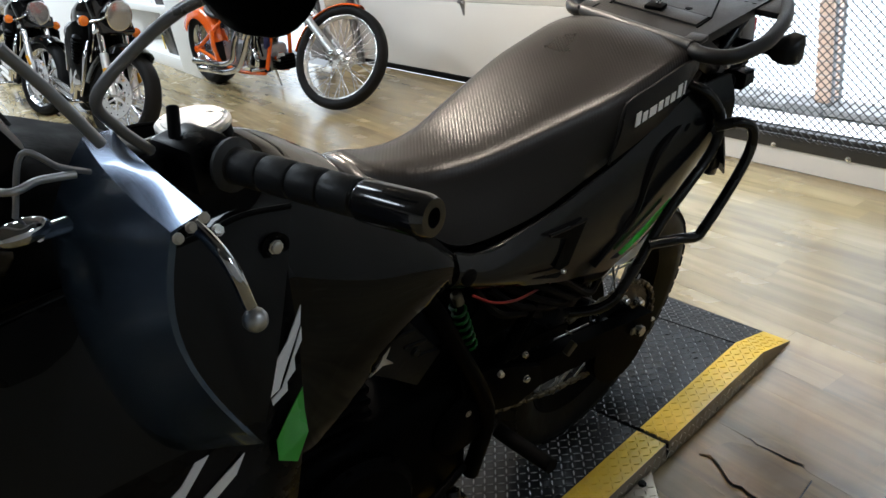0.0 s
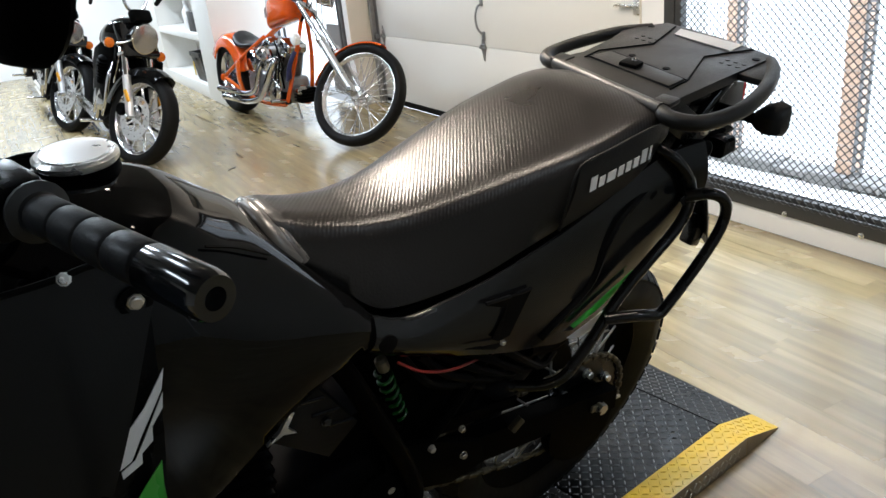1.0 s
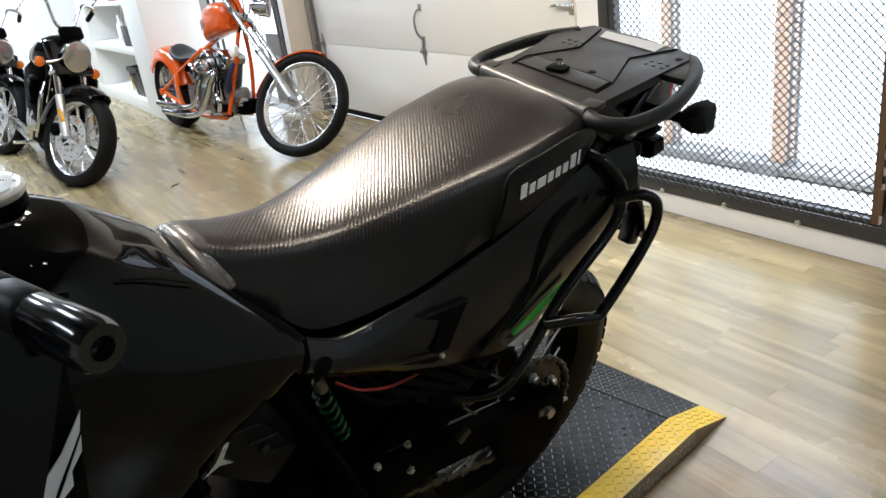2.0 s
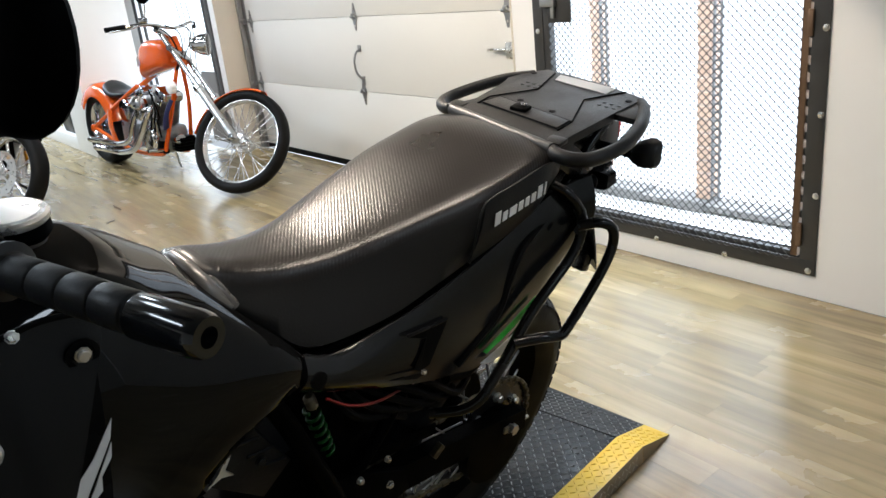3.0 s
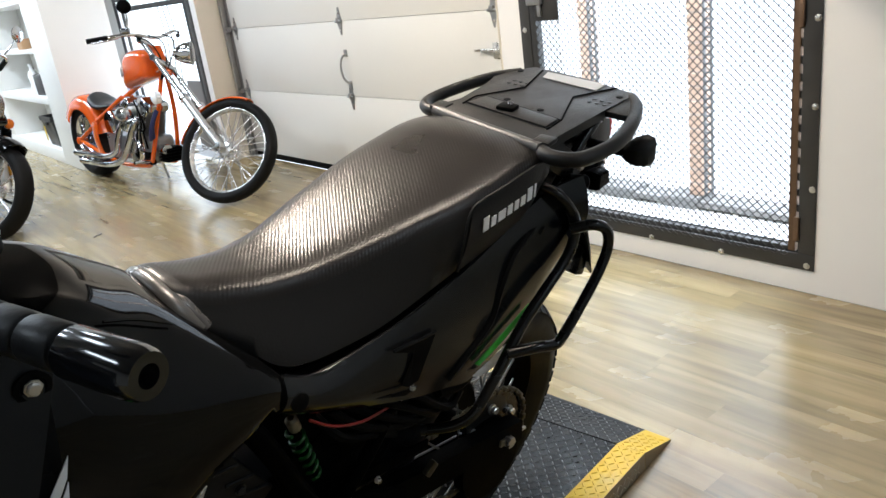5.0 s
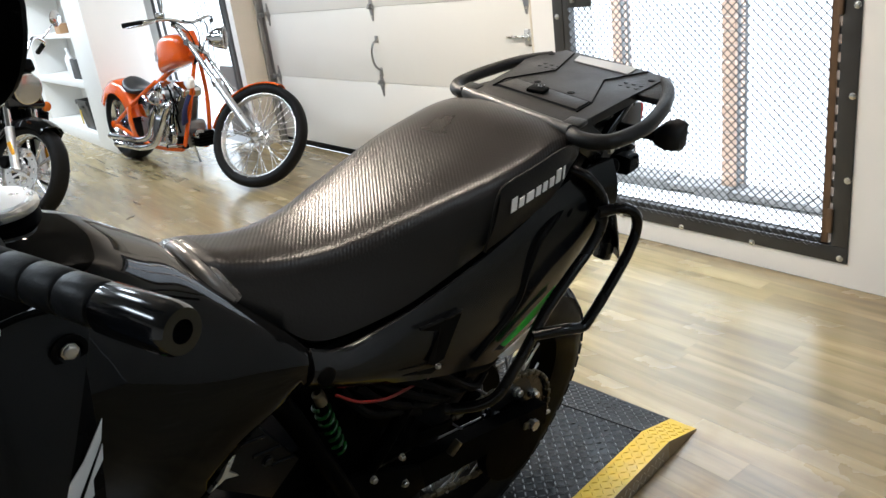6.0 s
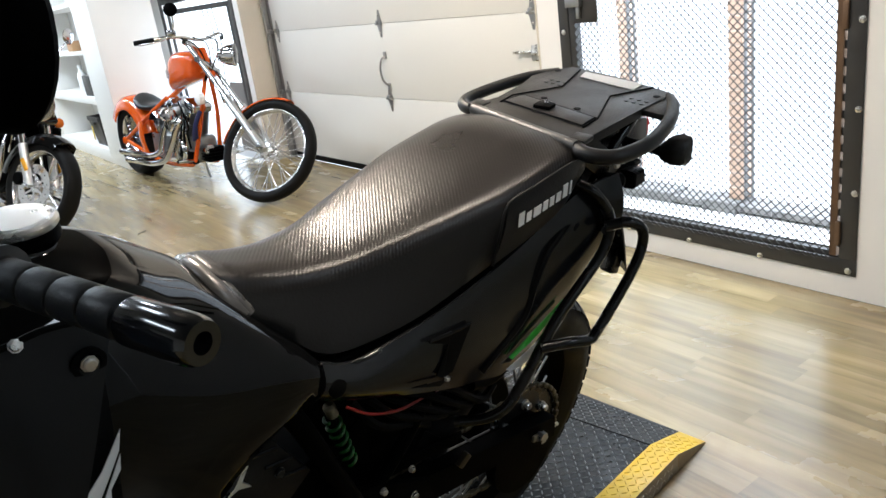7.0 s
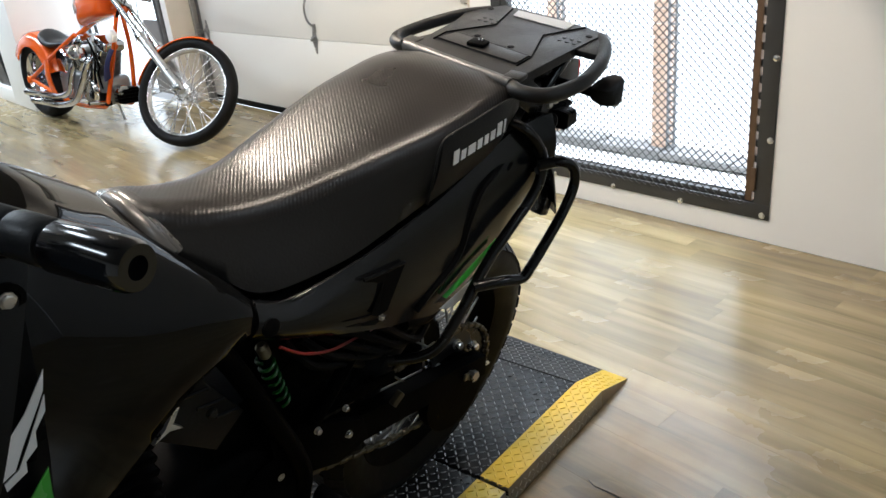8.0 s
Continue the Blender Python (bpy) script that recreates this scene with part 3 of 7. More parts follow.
def hinge(y, z):
    bm = bmesh.new()
    add_prism(bm, [(-0.001, y - 0.022, z + 0.025), (-0.001, y - 0.006, z + 0.088), (-0.001, y + 0.006, z + 0.088), (-0.001, y + 0.022, z + 0.025),
                   (-0.001, y + 0.034, z), (-0.001, y + 0.022, z - 0.025), (-0.001, y + 0.006, z - 0.088), (-0.001, y - 0.006, z - 0.088), (-0.001, y - 0.022, z - 0.025), (-0.001, y - 0.034, z)], (-0.004, 0, 0))
    add_cyl(bm, (-0.012, y - 0.032, z), (-0.012, y + 0.032, z), 0.009, None, 10)
    add_box(bm, (-0.014, y, z + 0.012), (0.02, 0.03, 0.022), (0, 0, 0), 0.003)
    h = part("hinge", bm, M_GALV, gd, "galvanised steel hinge")
    for dz in (-0.055, 0.055):
        bolt(h, (-0.004, y, z + dz), (-1, 0, 0), 0.006)


for z in JOINTS[1:-1]:
    for y in (-1.465, 0.01, 1.585):
        hinge(y, z)
bm = bmesh.new()
add_tube(bm, [(-0.004, 0.0, 0.845), (-0.03, 0.008, 0.83), (-0.045, 0.018, 0.77), (-0.04, 0.014, 0.70), (-0.022, 0.0, 0.665), (-0.004, -0.004, 0.655)], 0.0075, 8)
add_box(bm, (-0.004, 0, 0.855), (0.008, 0.034, 0.045), (0, 0, 0), 0.003)
add_box(bm, (-0.004, -0.004, 0.64), (0.008, 0.03, 0.06), (0, 0, 0), 0.003)
part("pull_handle", bm, M_GALV, gd, "curved steel pull handle")
bm = bmesh.new()
add_box(bm, (-0.005, -1.475, 0.855), (0.010, 0.075, 0.085), (0, 0, 0), 0.004)
add_box(bm, (-0.016, -1.475, 0.86), (0.014, 0.045, 0.035), (0, 0, 0), 0.004)
add_cyl(bm, (-0.02, -1.50, 0.86), (-0.02, -1.335, 0.86), 0.0075)
add_cyl(bm, (-0.02, -1.35, 0.86), (-0.045, -1.332, 0.862), 0.008)
part("slide_latch", bm, M_BOLT, gd, "galvanised slide latch")
# left track
bm = bmesh.new()
add_box(bm, (-0.03, 1.70, 1.2), (0.05, 0.006, 2.4))
add_box(bm, (-0.056, 1.685, 1.2), (0.004, 0.035, 2.4))
add_box(bm, (-0.006, 1.675, 1.2), (0.004, 0.045, 2.4))
part("track", bm, M_GALV, gd, "galvanised vertical roller track", 30, False)
for k in range(5):
    cyl_part("roller", (-0.03, 1.64, JOINTS[k + 1] if k < 4 else 2.3), (-0.03, 1.70, JOINTS[k + 1] if k < 4 else 2.3), 0.02, M_GALV, gd, "", 12)

# second caged opening beside the garage door
cw = root("caged_window", pose(WX, 6.14, 0), "grey steel framed caged opening with bright daylight behind", "window")
for y0, y1, z0, z1 in ((5.20, 5.27, 0.02, 1.41), (7.01, 7.08, 0.02, 1.41), (5.20, 7.08, 1.41, 1.48)):
    box_part("frame_bar", (-0.002, (y0 + y1) / 2 - 6.14, (z0 + z1) / 2), (0.012, y1 - y0, z1 - z0), M_CAGE, cw)
for y0, y1, z0, z1 in ((5.335, 5.375, 0.05, 1.31), (6.905, 6.945, 0.05, 1.31), (5.335, 6.945, 1.31, 1.355)):
    box_part("leaf_bar", (0.02, (y0 + y1) / 2 - 6.14, (z0 + z1) / 2), (0.02, y1 - y0, z1 - z0), M_CAGE, cw)
for k in range(3):
    tube_part("hanging_cord", [(0.06, -0.3 + k * 0.12, 1.31), (0.07, -0.33 + k * 0.12, 1.0), (0.06, -0.27 + k * 0.12, 0.7), (0.07, -0.31 + k * 0.12, 0.4)], 0.006, M_GALV, cw)
box_part("lower_panel", (0.03, 5.55 - 6.14, 0.36), (0.02, 0.30, 0.62), M_CONCD, cw, "dark grey lower panel")

# shelf block
sb = root("shelf_block", pose(0.90, 6.33, 0), "white built-in shelf block with open niches", "shelf")
HB = 2.4
for nm, x0, x1, y0, y1, z0, z1 in (("end_panel", 0, 0.55, 0, 0.65, 0, HB), ("back_panel", 0.40, 0.55, 0.65, 3.2, 0, HB), ("plinth", 0, 0.40, 0.65, 3.2, 0, 0.13),
                                   ("far_panel", 0, 0.40, 2.75, 3.2, 0.13, HB), ("shelf_board", 0.0, 0.40, 0.65, 2.75, 0.575, 0.645), ("shelf_board", 0.0, 0.40, 0.65, 2.75, 1.05, 1.09),
                                   ("shelf_board", 0.0, 0.40, 0.65, 2.75, 1.5, 1.54), ("top_board", 0.0, 0.40, 0.65, 2.75, HB - 0.3, HB)):
    box_part(nm, ((x0 + x1) / 2, (y0 + y1) / 2, (z0 + z1) / 2), (x1 - x0, y1 - y0, z1 - z0), M_BASE, sb, "", 0.004)


def storage_bin(c, s, material, label):
    r = root("storage_bin", pose(*c), label, "bin")
    x, y, z = s
    bm = bmesh.new()
    rings = []
    for t, inset in ((0, 0.03), (0.85, 0.0), (0.86, -0.012), (1.0, -0.012), (1.0, 0.01), (0.1, 0.03)):
        hx, hy = x / 2 - inset, y / 2 - inset
        rings.append([(-hx, -hy, t * z), (hx, -hy, t * z), (hx, hy, t * z), (-hx, hy, t * z)])
    add_loft(bm, rings)
    part("tub", bm, material, r)
    box_part("handle", (-x / 2 - 0.012, 0, z * 0.8), (0.02, y * 0.4, 0.025), material, r)
    box_part("label_strip", (-x / 2 - 0.004, y * 0.32, z * 0.42), (0.008, 0.035, z * 0.5), M_YEL2, r, "yellow strip")
    return r


storage_bin((1.10, 7.45, 0.13), (0.34, 0.42, 0.30), M_BIN, "black plastic storage bin in the lowest niche")


def bottle(c, h, rad, material, label):
    r = root("bottle", pose(*c), label, "bottle")
    bm = bmesh.new()
    add_lathe(bm, [(rad * 0.9, 0), (rad, 0.01), (rad, h * 0.62), (rad * 0.85, h * 0.7), (rad * 0.4, h * 0.8), (rad * 0.38, h * 0.9)], 14, Matrix())
    part("body", bm, material, r)
    cyl_part("cap", (0, 0, h * 0.9), (0, 0, h), rad * 0.45, M_WHITE, r, "", 12, 0.002)
    return r


bottle((1.02, 7.2, 1.09), 0.26, 0.045, M_PURPLE, "purple plastic bottle on a white shelf")
bottle((1.04, 7.38, 1.09), 0.22, 0.04, M_BIN, "black plastic bottle on a white shelf")
bottle((1.0, 7.75, 0.645), 0.3, 0.05, M_WHITE, "white plastic bottle on a white shelf")


def carton(c, s, material, label, rz=0):
    r = root("carton", pose(*c, 0, 0, rz), label, "box")
    box_part("box_body", (0, 0, s[2] / 2), s, material, r, "", 0.003)
    box_part("tape_strip", (0, 0, s[2] + 0.001), (s[0] * 0.96, 0.04, 0.002), M_WHITE, r, "", 0)
    return r


carton((1.05, 7.7, 1.09), (0.2, 0.22, 0.10), M_TAN, "small tan cardboard box on a white shelf")
carton((1.06, 7.35, 0.645), (0.22, 0.3, 0.2), M_BIN, "black box on the middle white shelf", 4)


# ---- lift platform ----
PA = 9.3
lift = root("lift_platform", pose(0.683, -0.030, 0, 0, 0, PA), "low tread-plate lift platform with yellow painted edges", "lift platform")
PH, PW, YW = 0.05, 1.0, 0.080
SKEW = 0.085
SEAM = -0.597


def plate_top(x0, x1, name):
    bm = bmesh.new()
    add_box(bm, ((x0 + x1) / 2, (PW + YW) / 2, PH / 2 - 0.001), (x1 - x0, PW - YW, PH - 0.002), (0, 0, 0), 0.0006)
    part(name, bm, M_PLATE, lift)
    for y in (0,):
        bm = bmesh.new()
        add_box(bm, ((x0 + x1) / 2, y + YW / 2, PH / 2), (x1 - x0, YW, PH), (0, 0, 0), 0.0008)
        for f in bm.faces:
            f.material_index = 0 if f.normal.z > 0.4 else 1
        part("edge_strip", bm, [M_YELLOW, M_STEEL], lift, "yellow painted tread-plate edge")


plate_top(SEAM + 0.006, -0.148, "deck_plate")
plate_top(-2.6, SEAM - 0.006, "deck_plate")
# end ramp
for y0, y1, m in ((0, YW, M_YELLOW), (YW, PW, M_PLATE)):
    bm = bmesh.new()
    add_prism(bm, [(-0.148, y0, 0.0), (SKEW * y0, y0, 0.0), (SKEW * y0, y0, 0.004), (-0.148, y0, PH)], (0, y1 - y0, 0))
    bm.verts.ensure_lookup_table()
    for v in bm.verts:
        if v.co.x > -0.1:
            v.co.x = SKEW * v.co.y
    bm.normal_update()
    for f in bm.faces:
        f.material_index = 1 if abs(f.normal.y) > 0.5 else 0
    part("end_ramp", bm, [m, M_STEEL if m is M_YELLOW else m], lift, "", 30, False)
bm = bmesh.new()
add_box(bm, (SEAM, PW / 2, 0.02), (0.012, PW - 0.004, 0.04))
part("seam_gap", bm, M_RUBBER, lift, "", 30, False)


def tread(x0, x1, y0, y1, zf, step=0.0180, name="tread_lug", material=None, side=None, edge=False):
    """Raised lens-shaped lugs that alternate in direction."""
    verts, faces = [], []
    nx, ny = int((x1 - x0) / step), int((y1 - y0) / step)
    for i in range(nx):
        for j in range(ny):
            cx, cy = x0 + (i + 0.5) * step, y0 + (j + 0.5) * step
            if edge and cx > SKEW * cy - 0.012:
                continue
            a = radians(45 if (i + j) % 2 else -45)
            ux, uy = math.cos(a), math.sin(a)
            base = len(verts)
            L, w, h = step * 0.50, step * 0.105, 0.0019
            for du, dv, dz in ((-L, 0, 0), (-L * 0.4, -w, 0), (L * 0.4, -w, 0), (L, 0, 0), (L * 0.4, w, 0), (-L * 0.4, w, 0), (-L * 0.5, 0, h), (L * 0.5, 0, h)):
                px, py = cx + du * ux - dv * uy, cy + du * uy + dv * ux
                if side is None:
                    verts.append((px, py, zf(px, py) + dz))
                else:
                    verts.append((px, side - dz, py))
            for f in ((0, 1, 6), (1, 2, 7, 6), (2, 3, 7), (3, 4, 7), (4, 5, 6, 7), (5, 0, 6)):
                faces.append([base + k for k in f])
    me = bpy.data.meshes.new(name)
    me.from_pydata(verts, [], faces)
    me.materials.append(material)
    ob = new(name, me)
    ob.parent = lift
    ob["kind"] = "stuff"
    return ob


flat = lambda x, y: PH - 0.0003
slope = lambda x, y: PH + (PH - 0.004) * (-0.148 - x) / (0.148 + SKEW * y)
tread(-1.5, -0.15, YW, PW - YW, flat, material=M_LUG)
tread(-0.146, 0.05, YW, PW - YW, slope, material=M_LUG, edge=True)
tread(-1.5, -0.15, 0.004, YW, flat, material=M_YELLOW)
tread(-0.146, -0.004, 0.004, YW, slope, material=M_YELLOW)
tread(-1.2, -0.16, 0.003, 0.047, None, material=M_SIDE, side=0.0002)
# foot plate that sticks out beside the seam
bm = bmesh.new()
add_prism(bm, [(SEAM - 0.30, -0.075, 0.012), (SEAM - 0.145, -0.075, 0.012), (SEAM - 0.10, -0.03, 0.012), (SEAM - 0.07, -0.002, 0.012), (SEAM - 0.30, -0.002, 0.012)], (0, 0, 0.008), 0.002)
fp = part("foot_plate", bm, M_STEEL, lift, "bare steel foot plate")
bolt(fp, (SEAM - 0.121, -0.013, 0.02), (0, 0, 1), 0.008, M_BLKMET)

tread(SEAM - 0.29, SEAM - 0.11, -0.06, -0.004, lambda x, y: 0.0198, material=M_STEEL)

# ---- the black dual-sport motorcycle ----
MOTO = Matrix.Translation((0, 0.045, 0.05)) @ pose(0, 0, 0, 0, 0, 6.0) @ pose(0, 0, 0, 10.5, 0, 0)
moto = root("motorcycle", MOTO, "black dual-sport motorcycle with a luggage rack, leaning on its stand", "motorcycle")
OUTL, OUTR = Vector((0, -1, 0)), Vector((0, 1, 0))


def mir(p):
    return (p[0], -p[1], p[2])


def seat():
    st = [(-0.598, 0.036, 0.893, 0.034, 0.914, 0.926), (-0.588, 0.050, 0.882, 0.045, 0.924, 0.938), (-0.57, 0.060, 0.866, 0.052, 0.921, 0.935),
          (-0.53, 0.078, 0.832, 0.059, 0.907, 0.922), (-0.49, 0.098, 0.792, 0.065, 0.898, 0.913), (-0.455, 0.112, 0.782, 0.072, 0.894, 0.909),
          (-0.40, 0.122, 0.784, 0.085, 0.896, 0.911), (-0.33, 0.130, 0.792, 0.103, 0.909, 0.925), (-0.25, 0.135, 0.812, 0.122, 0.925, 0.943),
          (-0.17, 0.138, 0.833, 0.139, 0.941, 0.960), (-0.10, 0.140, 0.857, 0.144, 0.954, 0.974), (-0.04, 0.139, 0.878, 0.144, 0.965, 0.985),
          (0.01, 0.132, 0.898, 0.142, 0.967, 0.986), (0.034, 0.120, 0.912, 0.130, 0.963, 0.978), (0.046, 0.100, 0.925, 0.108, 0.952, 0.962)]
    rings, x_of = [], []
    for x, wl, zl, wc, zc, zt in smooth_rows(st, 5):
        d, zm = zt - zc, (zl + zc) / 2
        k = min(1.0, wc / 0.10)
        half = [(-wl * 0.9, zl), (-wl, zl + 0.008), (-(wl + wc) / 2 - 0.006, zm - 0.008), (-wc - 0.007, zc - 0.030), (-wc - 0.0045, zc - 0.013), (-wc + 0.001 * k, zc - 0.001), (-wc + 0.012 * k, zc + 0.0065),
                (-wc + 0.028 * k, zc + 0.0100), (-wc * 0.55, zc + 0.78 * d + 0.002), (-wc * 0.28, zc + 0.95 * d)]
        full = half + [(0, zt)] + [(-y, z) for y, z in half[::-1]]
        rings.append([(x, y, z) for y, z in full])
        x_of.append(x)
    bm = bmesh.new()
    rows = add_loft(bm, rings)
    for i, row in enumerate(rows):
        for k, f in enumerate(row):
            f.material_index = 1 if 4 <= k <= 15 and -0.575 < x_of[i] else 0
    s = part("seat", bm, [M_VINYL, M_RIB], moto, "black ribbed vinyl two-up seat", 60)
    # rear side panels with piping and a row of plain print blocks
    for sg in (1, -1):
        y = lambda v: sg * v * (1.0 if sg > 0 else 0.93)
        bm = bmesh.new()
        add_shell(bm, [(-0.163, y(-0.148), 0.934), (-0.10, y(-0.152), 0.949), (-0.03, y(-0.152), 0.961), (0.024, y(-0.144), 0.958)],
                  [(-0.191, y(-0.143), 0.837), (-0.11, y(-0.146), 0.858), (-0.03, y(-0.145), 0.884), (0.034, y(-0.126), 0.912)], (0, -sg, 0), 0.006, 0.004, 6, 4)
        sp = part("side_panel", bm, M_VINYL, s, "smooth vinyl side panel", 60)
        tube_part("piping", [(-0.192, y(-0.146), 0.838), (-0.185, y(-0.152), 0.890), (-0.165, y(-0.150), 0.935), (-0.10, y(-0.153), 0.950), (-0.03, y(-0.153), 0.962), (0.025, y(-0.145), 0.959)], 0.0019, M_VINYL, s, "", 6, 5)
        # letter-sized blocks
        x, widths = -0.150, (0.0125, 0.011, 0.017, 0.011, 0.010, 0.011, 0.0115, 0.0042)
        for k, w in enumerate(widths):
            hgt = 0.0215 if k in (0, 6, 7) else 0.0150
            u = (x + 0.150) / 0.13
            zb, yy = 0.893 + u * 0.0215, -0.1565
            bm = bmesh.new()
            add_prism(bm, [(x, y(yy), zb), (x + w, y(yy), zb + w * 0.16), (x + w + 0.002, y(yy + 0.0005), zb + w * 0.16 + hgt), (x + 0.002, y(yy + 0.0005), zb + hgt)], (0, y(-0.0012), 0))
            part("print_block", bm, M_WHITE, s, "", 30, False)
            x += w + 0.0052
    # rolled front lip
    bm = bmesh.new()
    for u in range(2):
        rr = 0.0135 - 0.004 * u
        add_tube(bm, [(-0.572 + 0.012 * u, -0.064, 0.876), (-0.586 + 0.012 * u, -0.055, 0.904), (-0.594 + 0.012 * u, -0.030, 0.924), (-0.597 + 0.012 * u, 0.0, 0.930), (-0.594 + 0.012 * u, 0.030, 0.924), (-0.586 + 0.012 * u, 0.055, 0.904), (-0.572 + 0.012 * u, 0.064, 0.876)], rr, 12)
    part("front_lip", bm, M_ROLL, s, "smooth rolled front lip", 60)


def tank():
    st = [(-0.492, 0.134, 0.762, 0.126, 0.790, 0.796), (-0.52, 0.140, 0.758, 0.119, 0.826, 0.834), (-0.555, 0.146, 0.748, 0.107, 0.862, 0.874), (-0.61, 0.152, 0.730, 0.085, 0.914, 0.944),
          (-0.65, 0.157, 0.712, 0.088, 0.940, 0.978), (-0.70, 0.163, 0.682, 0.099, 0.974, 1.014), (-0.75, 0.168, 0.655, 0.112, 0.993, 1.032), (-0.80, 0.171, 0.640, 0.119, 0.998, 1.036),
          (-0.87, 0.172, 0.700, 0.118, 0.998, 1.026), (-0.94, 0.160, 0.780, 0.108, 0.965, 0.990), (-0.99, 0.130, 0.800, 0.090, 0.920, 0.940)]
    rings = []
    for x, wl, zl, wc, zc, zt in smooth_rows(st, 5):
        h = zc - zl
        half = [(-wl * 0.80, zl), (-wl * 0.97, zl + 0.006), (-wl, zl + 0.10 * h), (-wl * 1.02, zl + 0.34 * h), (-wl * 1.0, zl + 0.56 * h), (-(wl * 0.62 + wc * 0.38), zl + 0.78 * h), (-(wl * 0.2 + wc * 0.8), zl + 0.93 * h), (-wc * 0.93, zc + (zt - zc) * 0.16), (-wc * 0.75, zc + (zt - zc) * 0.42), (-wc * 0.42, zc + (zt - zc) * 0.78)]
        rings.append([(x, y, z) for y, z in half + [(0, zt)] + [(-y, z) for y, z in half[::-1]]])
    bm = bmesh.new()
    add_loft(bm, rings)
    t = part("fuel_tank", bm, M_GLOSS, moto, "gloss black fuel tank", 60)
    c = (-0.776, 0.014, 1.024)
    bm = bmesh.new()
    add_lathe(bm, [(0.043, 0.017), (0.0445, 0.019), (0.0445, 0.024), (0.041, 0.027), (0.0365, 0.0265), (0.0355, 0.0285), (0.02, 0.029)], 32, Matrix.Translation(c))
    cap = part("filler_cap", bm, M_CAP, t, "brushed silver filler cap")
    bm = bmesh.new()
    add_lathe(bm, [(0.047, -0.010), (0.044, 0.004), (0.0425, 0.017), (0.040, 0.018)], 32, Matrix.Translation(c))
    part("cap_ring", bm, M_ENGBLK, t)
    for k in range(6):
        a = k * math.pi / 3 + 0.3
        bolt(t, (c[0] + 0.0385 * math.cos(a), c[1] + 0.0385 * math.sin(a), c[2] + 0.0265), (0, 0, 1), 0.0022, M_BOLT, "cap_screw", 0.001)
    for sg in (1, -1):
        tube_part("tank_crease", [(-0.692, sg * 0.109, 0.963), (-0.653, sg * 0.098, 0.943), (-0.612, sg * 0.092, 0.916)], 0.0016, M_GLOSS, t, "", 6)


def shroud(sg):
    y = lambda v: sg * v
    bm = bmesh.new()
    add_shell(bm, [(-1.24, y(-0.150), 0.960), (-1.12, y(-0.160), 0.985), (-0.98, y(-0.158), 0.995), (-0.86, y(-0.152), 0.995), (-0.765, y(-0.146), 0.985)],
              [(-1.27, y(-0.190), 0.45), (-1.15, y(-0.200), 0.45), (-1.00, y(-0.205), 0.46), (-0.90, y(-0.200), 0.50), (-0.825, y(-0.184), 0.60)], (0, -sg, 0), 0.032, 0.005, 12, 5)
    s = part("radiator_shroud", bm, M_SATIN, moto, "satin black radiator shroud with decals", 60)

    def on(x, z):
        v = min(max((0.99 - z) / (0.39 if x > -0.86 else 0.50), 0), 1)
        return -0.152 - 0.046 * v - 0.032 * math.sin(math.pi * v) - 0.004

    def decal(name, pts, material):
        bm = bmesh.new()
        add_prism(bm, [(px, y(on(px, pz) - 0.001), pz) for px, pz in pts], (0, y(-0.0012), 0))
        part(name, bm, material, s, "", 30, False)
    # grey outer panel, cut back along a slant that leaves a dark gap before the tank
    top = smooth_rows([(-1.16, 0.985), (-1.00, 0.998), (-0.86, 0.999), (-0.808, 1.003), (-0.752, 0.992)], 5)
    low = smooth_rows([(-1.20, 0.80), (-1.05, 0.795), (-0.93, 0.79), (-0.89, 0.785), (-0.856, 0.780)], 5)
    grid = []
    for k in range(11):
        v = k / 10
        grid.append([])
        for (xt, zt), (xl, zl) in zip(top, low):
            px, pz = xt + (xl - xt) * v, zt + (zl - zt) * v
            grid[-1].append((px, y(on(px, pz) - 0.003 + 0.004 * max(0, 1 - 5 * v) ** 2), pz))
    bm = bmesh.new()
    add_sheet(bm, grid, (0, y(0.004), 0))
    part("outer_panel", bm, M_SHROUD, s, "grey-black satin outer panel", 60)
    tube_part("edge_seal", [(px, p[1], pz + 0.002) for (px, pz), p in zip(top, grid[0])], 0.0035, M_RUBBER, s, "", 6, 1)
    bolt(s, (-0.838, y(on(-0.838, 0.998) - 0.002), 1.001), (0, -sg, 0.6), 0.0055, M_BOLT, "edge_clip", 0.004)
    bm = bmesh.new()
    add_lathe(bm, [(0.017, 0), (0.017, 0.003), (0.012, 0.0035), (0.011, 0.001)], 16, axis_m((-0.785, y(on(-0.785, 0.963) - 0.003), 0.963), (0, -sg, 0)))
    part("screw_recess", bm, M_RUBBER, s)
    bolt(s, (-0.785, y(on(-0.785, 0.963) - 0.005), 0.963), (0, -sg, 0), 0.007, M_BOLT, "screw", 0.006)
    decal("white_flash", [(-0.778, 0.892), (-0.785, 0.873), (-0.794, 0.861), (-0.817, 0.831), (-0.830, 0.811), (-0.843, 0.806), (-0.844, 0.823), (-0.832, 0.838), (-0.806, 0.860)], M_WHITE)
    decal("white_flash", [(-0.785, 0.869), (-0.789, 0.854), (-0.803, 0.839), (-0.806, 0.824), (-0.819, 0.815), (-0.821, 0.804), (-0.842, 0.795), (-0.842, 0.803), (-0.827, 0.810), (-0.814, 0.828), (-0.793, 0.858)], M_WHITE)
    decal("green_flash", [(-0.803, 0.798), (-0.807, 0.768), (-0.808, 0.733), (-0.828, 0.694), (-0.851, 0.714), (-0.848, 0.746), (-0.828, 0.772)], M_GREEN)
